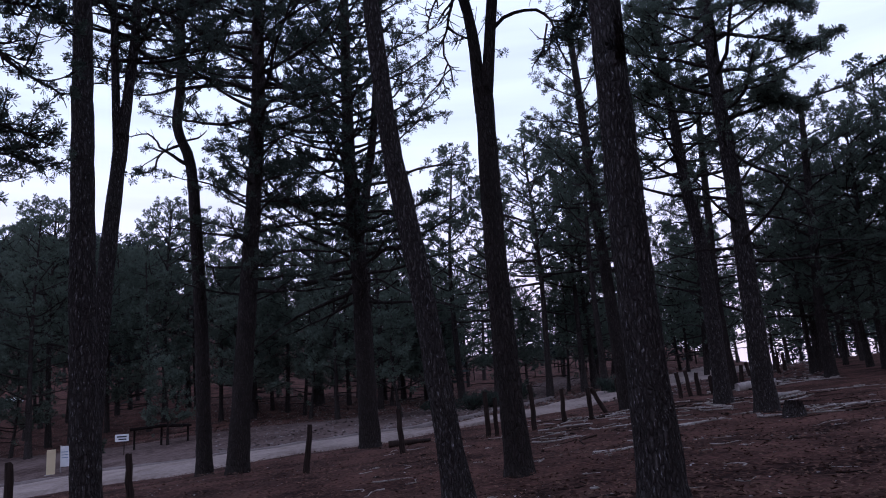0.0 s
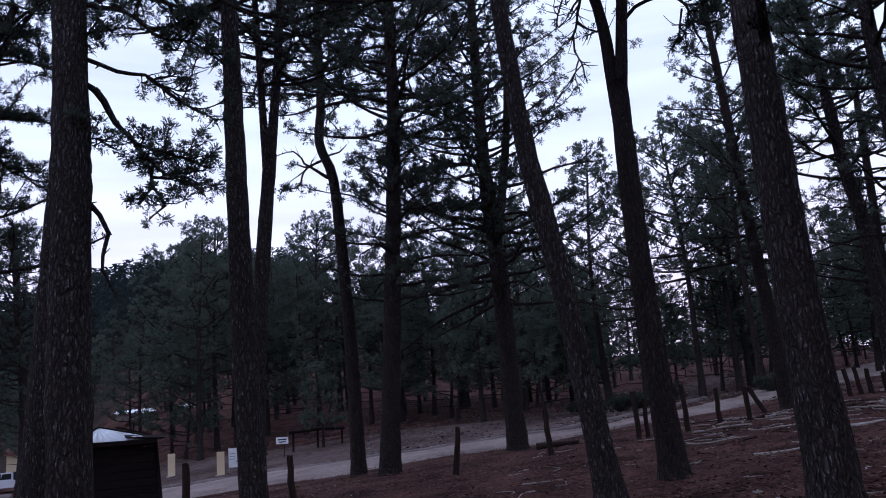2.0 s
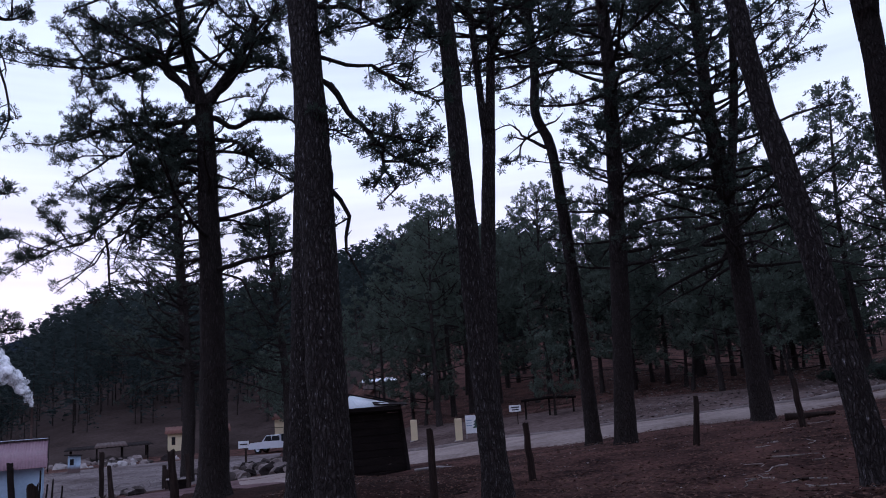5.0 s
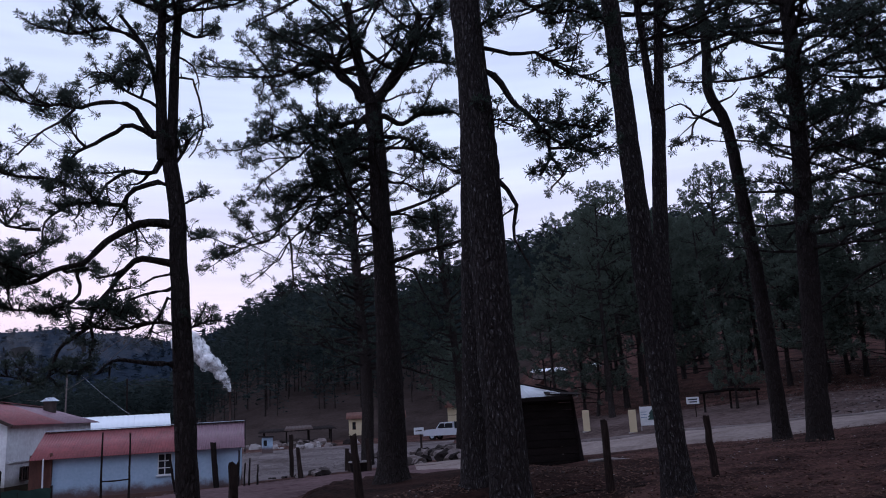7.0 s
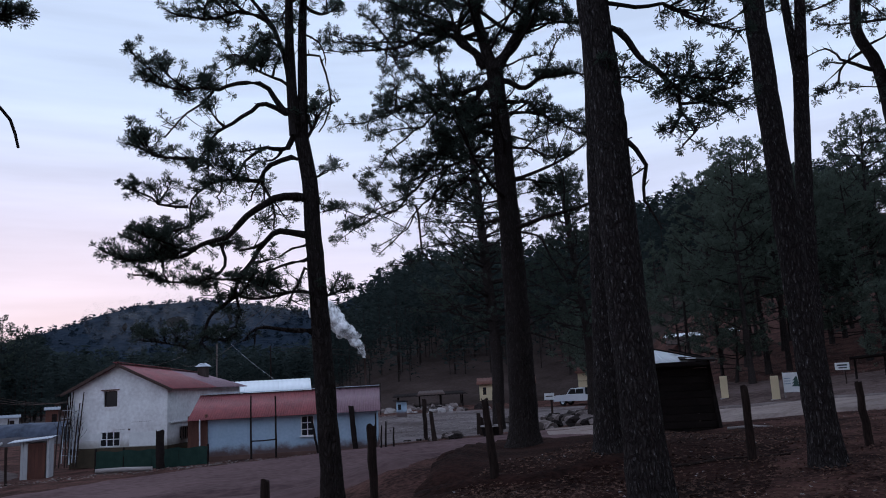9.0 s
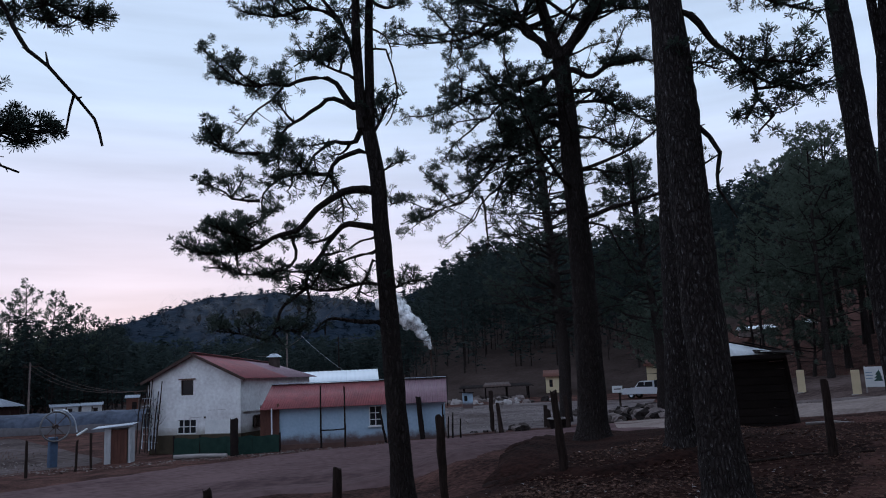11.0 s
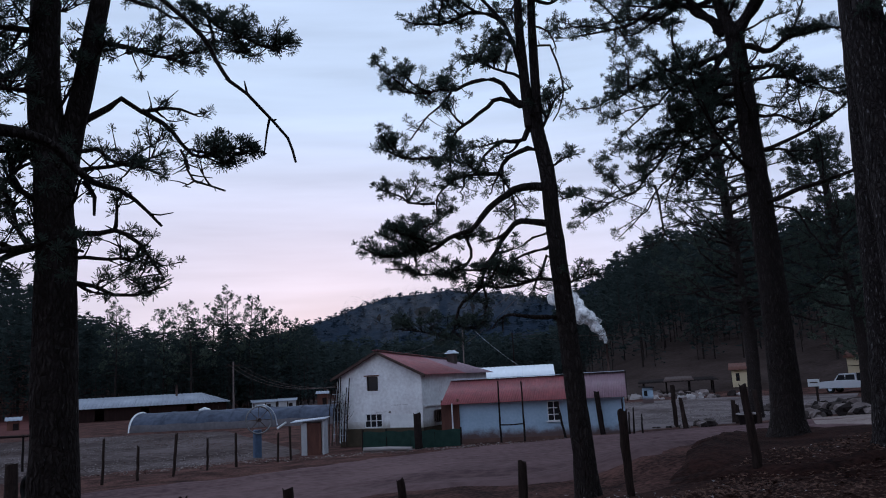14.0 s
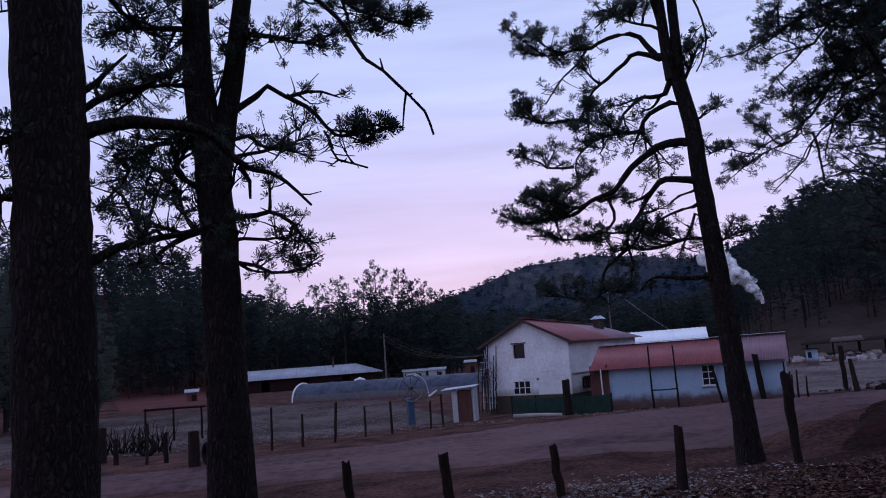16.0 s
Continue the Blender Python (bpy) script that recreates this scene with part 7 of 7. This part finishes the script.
# ---- the broken edge of the bank above the bend, and lower ridges of soil ----
def soil_edge(points, crest, back, front, drop, seed, label):
    """A crumbling lip of earth: flat behind, steep in front; front is to the left of the line's way."""
    P = smooth_path([(x, y, 0) for x, y in points], 0.12)
    V, F = [], []
    prof = ((-back, -0.05), (-back * 0.55, crest * 0.45), (-back * 0.2, crest * 0.9), (0.0, crest), (front * 0.35, crest * 0.55), (front * 0.6, crest * 0.1 - drop * 0.3), (front, -drop))
    m = len(prof)
    for i, p in enumerate(P):
        t = (P[min(i + 1, len(P) - 1)] - P[max(i - 1, 0)]).normalized()
        s = Vector((-t.y, t.x, 0))
        end = min(1.0, i / 6, (len(P) - 1 - i) / 6)
        for j, (o, z) in enumerate(prof):
            n = noise.noise(Vector((i * 0.21, j * 0.7, seed)))
            q = p + s * (o + 0.14 * n + 0.16 * noise.noise(Vector((i * 0.07, 3, seed))))
            zz = z * end + (1 - end) * -0.06 + (0.06 * n + 0.03 * noise.noise(Vector((i * 0.9, j * 1.9, seed)))) * end
            V.append((q.x, q.y, gz(q.x, q.y) + zz))
    for i in range(len(P) - 1):
        for j in range(m - 1):
            F.append((i * m + j, i * m + j + 1, (i + 1) * m + j + 1, (i + 1) * m + j))
    # the bank takes the same shade-darkened colour
    return tagged(new("bank", mesh_of("bank", V, F, SHADED_DUFF)), label, "bank", kind="structure")


soil_edge([(-10.3, 7.9), (-10.9, 8.9), (-12.0, 10.0), (-13.0, 11.2), (-13.9, 12.6), (-14.3, 14.0), (-14.0, 15.6), (-13.0, 17.0)], 0.16, 0.9, 0.55, 0.22, 4, "crumbling dark edge of the bank above the road")
soil_edge([(-10.6, 7.6), (-10.0, 8.3), (-9.1, 8.95), (-8.7, 9.7), (-8.35, 10.3), (-8.0, 11.4)], 0.09, 0.5, 0.4, 0.1, 9, "low ridge of soil and litter under the pines")
strip("verge", [(-23, 35.5), (-17.6, 32.4), (-13.4, 31.4), (-9.8, 29.8), (-6.7, 29.9), (-4.4, 31), (-1.8, 32), (0.6, 35.6), (4.2, 41), (9, 52)], [(-33, 47), (-26, 44.5), (-19, 44), (-12, 43.5), (-6, 43.5), (-1, 45), (3, 49), (6, 56), (9, 64)], VERGE, 0.05, 1.2, 16, "field", "brown slope with dry grass above the road")
# dark sheet over the soil, the pines' shade painted into it
strip("needle_floor", [(-9.6, -3), (-9.9, 2), (-10.2, 5), (-10.5, 7.9), (-11.2, 9.0), (-12.2, 10.1), (-13.1, 11.3), (-13.9, 12.8), (-14.1, 14.6), (-12.8, 17.4)], [(-5, -4), (-4.6, 1), (-4.2, 4), (-4.3, 6.5), (-4.8, 9), (-5.4, 10.6), (-6, 12), (-6.6, 13.6), (-7.2, 15.4), (-8.6, 18.2)], SHADED_DUFF, 0.016, 0.45, 18, "ground", "needle duff under the big pines, darkened with their shade")
# pale fields: the fenced field, the yard, and the meadow down the valley
strip("field", [(-33.6, -16), (-34.2, -8), (-34.8, -2), (-35.4, 4), (-37.2, 7.6), (-41, 8.6)], [(-78, -22), (-78, -14), (-77, -8), (-75, -2), (-73, 3), (-69, 8)], FIELD, 0.035, 1.2, 26, "field", "fenced field of pale dry grass beyond the road")
strip("yard", [(-32.2, 21.5), (-31.0, 24.6), (-29.4, 27.6), (-28.4, 30.2), (-29.6, 33.6)], [(-62, 34), (-65, 43), (-64, 50), (-58, 57), (-50, 60)], YARD, 0.035, 1.2, 24, "field", "bare yard of pale dry grass behind the houses")
strip("meadow", [(-122, 20), (-122, 30), (-121, 42)], [(-175, 26), (-175, 42), (-172, 60)], FIELD, 0.06, 3, 10, "field", "pale meadow between the trunks down the valley")

def arc(r, a0, a1, n):
    """Points on the ground at one distance from the path, between two bearings."""
    return [(-r * math.sin(radians(a0 + (a1 - a0) * i / n)), r * math.cos(radians(a0 + (a1 - a0) * i / n))) for i in range(n + 1)]


strip("red_slope", arc(92, 101, 94, 6), arc(146, 101.5, 94, 6), RED_EARTH, 0.1, 2.0, 16, "ground", "bare red earth slope beyond the field")
strip("wood_floor", arc(88, 60, 30, 12), arc(230, 61, 26, 12), LITTER, 0.12, 3.0, 40, "ground", "dark needle-strewn floor of the wood on the slope")

# wires from the roof to the pine by the road
for a, sag in (((-41.65, 14.24, 3.16), 0.4), ((-40.94, 16.16, 3.1), 0.5)):
    wire = thing("roof_wire", *a, 0, "pale thin wire from the roof to the pine", "cable", "roof wires")
    e = Vector((-11.27, 6.4, 3.25)) - Vector(a)
    P = [e * (i / 20) + Vector((0, 0, -sag * 4 * (i / 20) * (1 - i / 20))) for i in range(21)]
    child("wire", mesh_of("wire", *ring(P, [0.005] * 21, 4), STONE), wire)

# ---- the left end of the field: stumps, tyres, brush fence ----
for k, (x, y, h, r) in enumerate(((-25.3, -2.94, 1.1, 0.19), (-31.7, -6.96, 1.25, 0.2), (-30.4, -6.2, 0.9, 0.1), (-28.4, -4.2, 1.0, 0.09))):
    lean_post("stump_post", x, y, gz(x, y), h, r, r * 0.85, 0.04, 0, 90 + k, WOOD_OLD, "thick hacked stump used as a fence post", "stump posts", 10)
for k, (x, y, a) in enumerate(((-26.1, -2.6, 30), (-33.2, -5.6, 80), (-24.4, -2.2, 55))):
    t = thing("tyre", x, y, gz(x, y) + 0.34, a, "old black tyre standing by the field fence", "tyre", "old tyres")
    V, F = [], []
    for i in range(24):
        w = 2 * math.pi * i / 24
        for j in range(8):
            b = 2 * math.pi * j / 8
            rr = 0.29 + 0.09 * math.cos(b)
            V.append((rr * math.cos(w), 0.11 * math.sin(b), rr * math.sin(w)))
    for i in range(24):
        for j in range(8):
            F.append((i * 8 + j, ((i + 1) % 24) * 8 + j, ((i + 1) % 24) * 8 + (j + 1) % 8, i * 8 + (j + 1) % 8))
    child("tread", mesh_of("tread", V, F, bpy.data.materials["tyre"]), t)
hedge = thing("brush_fence", -36.5, -7.8, gz(-36.5, -7.8), 62, "dark brush fence of cut branches by the field", "fence")
q = random.Random(33)
V = []
for k in range(150):
    u = q.uniform(-3.2, 3.2)
    V.append(ring(wander(q, (u, q.uniform(-0.3, 0.3), -0.05), (q.uniform(-0.6, 0.6), q.uniform(-0.3, 0.3), 0.8), q.uniform(0.8, 1.5), 5, 0.25, 0.1), [0.03, 0.026, 0.022, 0.018, 0.014, 0.008], 4, cap=False))
child("branchwork", mesh_of("branchwork", *join(V), DARK_WOOD), hedge)
for u in (-1.6, -0.4, 0.8):
    p = Vector((-43.0, -5.4, 0)) + Vector((0.3, 1.2, 0)) * u
    lean_post("shed_post", p.x, p.y, gz(p.x, p.y), 1.7, 0.06, 0.05, 0, 0, int(u * 10) + 50, DARK_WOOD, "thin dark post of an open frame", "frame posts", 7)
rail = thing("frame_rail", -43.5, -7.4, gz(-43.5, -7.4) + 1.66, 0, "dark rail across the open frame", "rail")
child("bar", mesh_of("bar", *ring([(0, 0, 0), (0.45, 1.7, 0.02), (0.85, 3.2, 0.0)], [0.06, 0.06, 0.05], 6), DARK_WOOD), rail)

# low sheds and a fence far off between the barn and the house
for az, r, w, h, turn, lab in ((80.6, 128, 3.6, 1.35, 84, "low far shed with a pale roof behind the greenhouse"), (79.0, 124, 2.6, 1.45, 76, "low far shed with a pale roof behind the greenhouse"), (76.5, 118, 1.5, 2.3, 74, "narrow brown shed with a white cap by the house"), (96.4, 104, 1.3, 1.3, 95, "small pale tin shed on the red slope")):
    x, y = -r * math.sin(radians(az)), r * math.cos(radians(az))
    o = thing("far_shed", x, y, gz(x, y) - 0.1, turn, lab, "shed", "far sheds")
    part("wall", box((w, 1.6, h), (0, 0.8, 0)), BROWN_WOOD if w < 1.55 else GREY_PAINT, o)
    corrugated(o, "roof_sheet", (-w / 2 - 0.25, -0.3, h), (w / 2 + 0.25, -0.3, h), (w / 2 + 0.25, 1.8, h + 0.4), (-w / 2 - 0.25, 1.8, h + 0.4), BARN_METAL, 0.4, 0.03)
    part("doorway", box((0.6, 0.03, h * 0.75), (0.2 * w, -0.012, 0)), DARK_WOOD, o)
fence([(-114 - 0.4 * k, 12.5 + 1.7 * k, 1.3, 0.03 * (k % 3)) for k in range(8)], 0.09, "far dark fence post in the meadow", "far meadow posts")

# a mast behind the house with its stay, and lines across the slope
mast = lean_post("mast", -56.84, 25.12, gz(-56.84, 25.12), 6.5 - gz(-56.84, 25.12), 0.07, 0.05, 0, 0, 71, STONE, "thin mast behind the white roof", "", 7, "mast")
for label, a, b, sag, r in (("pale stay wire from the mast to the roof", (-56.84, 25.12, 6.4), (-44.4, 23.4, 2.2), 0.2, 0.011),
                            ("thin power line across the wooded slope", (-90.0, 47.0, 6.6), (-60.0, 73.0, 5.0), 0.9, 0.016),
                            ("thin power line across the wooded slope", (-90.0, 47.0, 7.1), (-60.0, 73.0, 5.6), 0.8, 0.016)):
    wire = thing("stay_wire", *a, 0, label, "cable", "wires behind the house")
    e = Vector(b) - Vector(a)
    P = [e * (i / 20) + Vector((0, 0, -sag * 4 * (i / 20) * (1 - i / 20))) for i in range(21)]
    child("wire", mesh_of("wire", *ring(P, [r * 0.7] * 21, 4), GREY_METAL if r < 0.015 else RUST), wire)
for k, (x, y) in enumerate(((-90.0, 47.0), (-60.0, 73.0))):
    lean_post("power_pole", x, y, gz(x, y), 7.2 - gz(x, y) if k == 0 else 5.8 - gz(x, y), 0.12, 0.09, 0, 0, 80 + k, DARK_WOOD, "dark power pole among the trunks of the slope", "power poles on the slope", 8, "pole")

# ---- the forest floor: stump, logs, sticks, chips ----
def log_on_ground(x, y, turn, length, r0, r1, mat, label, name="log", group="", category="log", bend=0.05):
    o = thing(name, x, y, gz(x, y), 0, label, category, group)
    c, s = math.cos(radians(turn)), math.sin(radians(turn))
    P = []
    for i in range(6):
        u = i / 5
        px, py = c * length * u + bend * math.sin(u * 5) * s, s * length * u - bend * math.sin(u * 5) * c
        P.append((px, py, gz(x + px, y + py) - gz(x, y) + (r0 + (r1 - r0) * u) * 0.75))
    child("bole", mesh_of("bole", *ring(P, [r0 + (r1 - r0) * i / 5 for i in range(6)], 8, 0.08, random.Random(int(turn * 10 + length)))
, mat), o)
    return o


stump = thing("tree_stump", 6.75, 15.8, gz(6.75, 15.8), 0, "low grey stump with a splintered top", "stump")
child("bole", mesh_of("bole", *ring([(0, 0, -0.1), (0, 0, 0.12), (0.02, 0, 0.3)], [0.26, 0.2, 0.17], 12, 0.12, random.Random(1)), BARK), stump)
PALE = material("bleached_dead_wood", (0.42, 0.38, 0.36), (0.22, 0.19, 0.18), 6, 0.9, 0.3, (1, 1, 0.3), spread=0.3)
log_on_ground(8.4, 21.5, 30, 1.6, 0.09, 0.05, PALE, "bleached fallen log among brush")
log_on_ground(-1.9, 22.0, 12, 1.2, 0.11, 0.05, WOOD_OLD, "dark log lying beside the road")
log_on_ground(-7.3, 10.55, 62, 2.1, 0.03, 0.022, WOOD_OLD, "long thin dark pole lying on the ground")
log_on_ground(10.1, 28.0, 20, 1.7, 0.17, 0.14, PALE, "thick bleached log end beside the fence")
log_on_ground(4.6, 16.6, 8, 1.1, 0.035, 0.02, PALE, "bleached broken bough on the needle litter")
log_on_ground(2.3, 13.6, 12, 0.9, 0.03, 0.02, PALE, "bleached broken bough on the needle litter")
log_on_ground(7.6, 19.8, 14, 1.5, 0.045, 0.02, PALE, "bleached broken bough on the needle litter")
q = random.Random(21)
for k in range(150):
    az, r = q.uniform(-33, 8), 7.5 + 15 * q.random()
    x, y = -r * math.sin(radians(az)), r * math.cos(radians(az))
    log_on_ground(x, y, q.uniform(0, 360), q.uniform(0.15, 0.8) * q.uniform(0.6, 1.2), q.uniform(0.007, 0.017), 0.005, q.choice([PALE, PALE, WOOD_OLD]), "dry fallen stick on the forest floor", "fallen_branch", "fallen branches", "branch", 0.1)
PILES = ((4.5, 22.8), (6.4, 22.9), (8.2, 24.6), (9.4, 22.2), (10.4, 28.6), (12.6, 29.2))
for k in range(190):
    az, r = q.uniform(-28, -5), q.uniform(17, 25)
    x, y = -r * math.sin(radians(az)), r * math.cos(radians(az))
    if k % 3:
        a = q.choice(PILES)
        x, y = a[0] + q.gauss(0, 0.75), a[1] + q.gauss(0, 0.7)
    log_on_ground(x, y, q.uniform(0, 360), q.uniform(0.3, 1.3), q.uniform(0.012, 0.032), 0.008, q.choice([PALE, PALE, WOOD_OLD]), "dry brushwood cut and strewn on the slope", "brushwood", "brush piles", "branch", 0.2)


def chips(name, seed, count, pick, size, mat, label):
    """Small flakes lying about: leaves, bark, needles, stones."""
    n = np.random.default_rng(seed)
    x, y = pick(n, count)
    z = ground_z(x, y) + 0.028
    a = n.random(count) * 6.283
    s = size * n.uniform(0.5, 1.6, count)
    out = []
    for da, rr in ((0, 1.0), (2.2, 0.8), (4.1, 0.9)):
        out.append(np.stack([x + s * rr * np.cos(a + da), y + s * rr * np.sin(a + da), z + n.uniform(-0.006, 0.035, count) * (size / 0.04)], 1))
    return tagged(new(name, tris_of(name, np.stack(out, 1).reshape(-1, 3), mat)), label, "litter", kind="stuff")


def under_trees(n, c):
    a = n.uniform(-34, 84, c)
    az, r = np.radians(a), 6 + (22 - 17 * np.clip((a - 14) / 40, 0, 1)) * n.random(c) ** 1.2
    return -r * np.sin(az), r * np.cos(az)


def by_posts(n, c):
    return -9.6 + n.normal(0, 0.8, c), 3.8 + n.normal(0, 1.3, c)


def on_verge(n, c):
    az, r = np.radians(n.uniform(-26, 18, c)), n.uniform(31, 60, c)
    return -r * np.sin(az), r * np.cos(az)


LEAF = material("dead_leaves", (0.17, 0.095, 0.072), (0.06, 0.034, 0.028), 5, 0.9, 0, spread=0.75)
CHIP = material("pale_chips", (0.40, 0.37, 0.37), (0.17, 0.15, 0.15), 5, 0.9, 0, spread=0.5)
PALE_DRY = material("pale_straw", (0.22, 0.195, 0.19), (0.11, 0.09, 0.086), 3, 0.9, 0, spread=0.6)
DRY = material("dry_grass", (0.19, 0.15, 0.135), (0.09, 0.07, 0.062), 3, 0.9, 0, spread=0.5)
chips("leaf_litter", 1, 60000, under_trees, 0.03, LEAF, "brown leaves and bark flakes on the soil")
chips("pale_litter", 2, 1500, under_trees, 0.024, CHIP, "pale wood chips scattered on the soil")
chips("gravel", 3, 2200, by_posts, 0.03, CHIP, "pale gravel and chips near the short posts")
chips("field_litter", 4, 6000, on_verge, 0.085, PALE_DRY, "dry grass and litter on the verge")


def grass(name, seed, count, pick, height, mat, label):
    n = np.random.default_rng(seed)
    x, y = pick(n, count)
    z = ground_z(x, y) - 0.01
    a = n.random(count) * 6.283
    h = height * n.uniform(0.5, 1.4, count)
    w = 0.018 + 0.05 * h
    out = np.stack([np.stack([x - w * np.cos(a), y - w * np.sin(a), z], 1), np.stack([x + w * np.cos(a), y + w * np.sin(a), z], 1), np.stack([x + n.normal(0, 0.4, count) * h, y + n.normal(0, 0.4, count) * h, z + h], 1)], 1)
    return tagged(new(name, tris_of(name, out.reshape(-1, 3), mat)), label, "grass", kind="stuff")


def slope_grass(n, c):
    az, r = np.radians(n.uniform(-12, 34, c)), 31 + 30 * n.random(c)
    return -r * np.sin(az), r * np.cos(az)


def field_grass(n, c):
    k = n.integers(0, 90, c)
    x, y = n.uniform(-72, -36, 90)[k], n.uniform(-14, 7, 90)[k]
    return x + n.normal(0, 0.9, c), y + n.normal(0, 0.6, c)


def yard_grass(n, c):
    k = n.integers(0, 70, c)
    x, y = n.uniform(-60, -34, 70)[k], n.uniform(26, 50, 70)[k]
    return x + n.normal(0, 0.9, c), y + n.normal(0, 0.9, c)


grass("slope_grass", 5, 14000, slope_grass, 0.09, DRY, "dry brown grass on the slope beyond the road")
grass("field_grass", 6, 9000, field_grass, 0.06, DRY, "short dry grass in the fenced field")
grass("yard_grass", 7, 6000, yard_grass, 0.10, DRY, "short dry grass in the yard")


def road_edges(n, c):
    u = n.random(c)
    x, y = np.interp(u, [0, 0.3, 0.6, 1], [-33.5, -35.0, -33.0, -29.5]), np.interp(u, [0, 0.3, 0.6, 1], [-12, 2, 11, 20])
    return x + n.normal(0, 0.5, c), y + n.normal(0, 0.5, c)


def in_field(n, c):
    k = n.integers(0, 46, c)
    x, y = n.uniform(-74, -36, 46)[k], n.uniform(-15, 6, 46)[k]
    return x + n.normal(0, 1.6, c), y + n.normal(0, 0.7, c)


def in_yard(n, c):
    k = n.integers(0, 40, c)
    x, y = n.uniform(-62, -34, 40)[k], n.uniform(26, 52, 40)[k]
    return x + n.normal(0, 1.4, c), y + n.normal(0, 1.0, c)


chips("field_straw", 11, 7000, in_field, 0.05, PALE_DRY, "pale straw and stones strewn over the field")
chips("yard_straw", 12, 5000, in_yard, 0.055, PALE_DRY, "pale straw and scraps strewn over the yard")
chips("road_gravel", 13, 1600, road_edges, 0.05, PALE_DRY, "pale gravel along the far edge of the road")
grass("dark_weeds", 14, 4000, in_field, 0.10, LEAF, "dead brown weeds in the field")
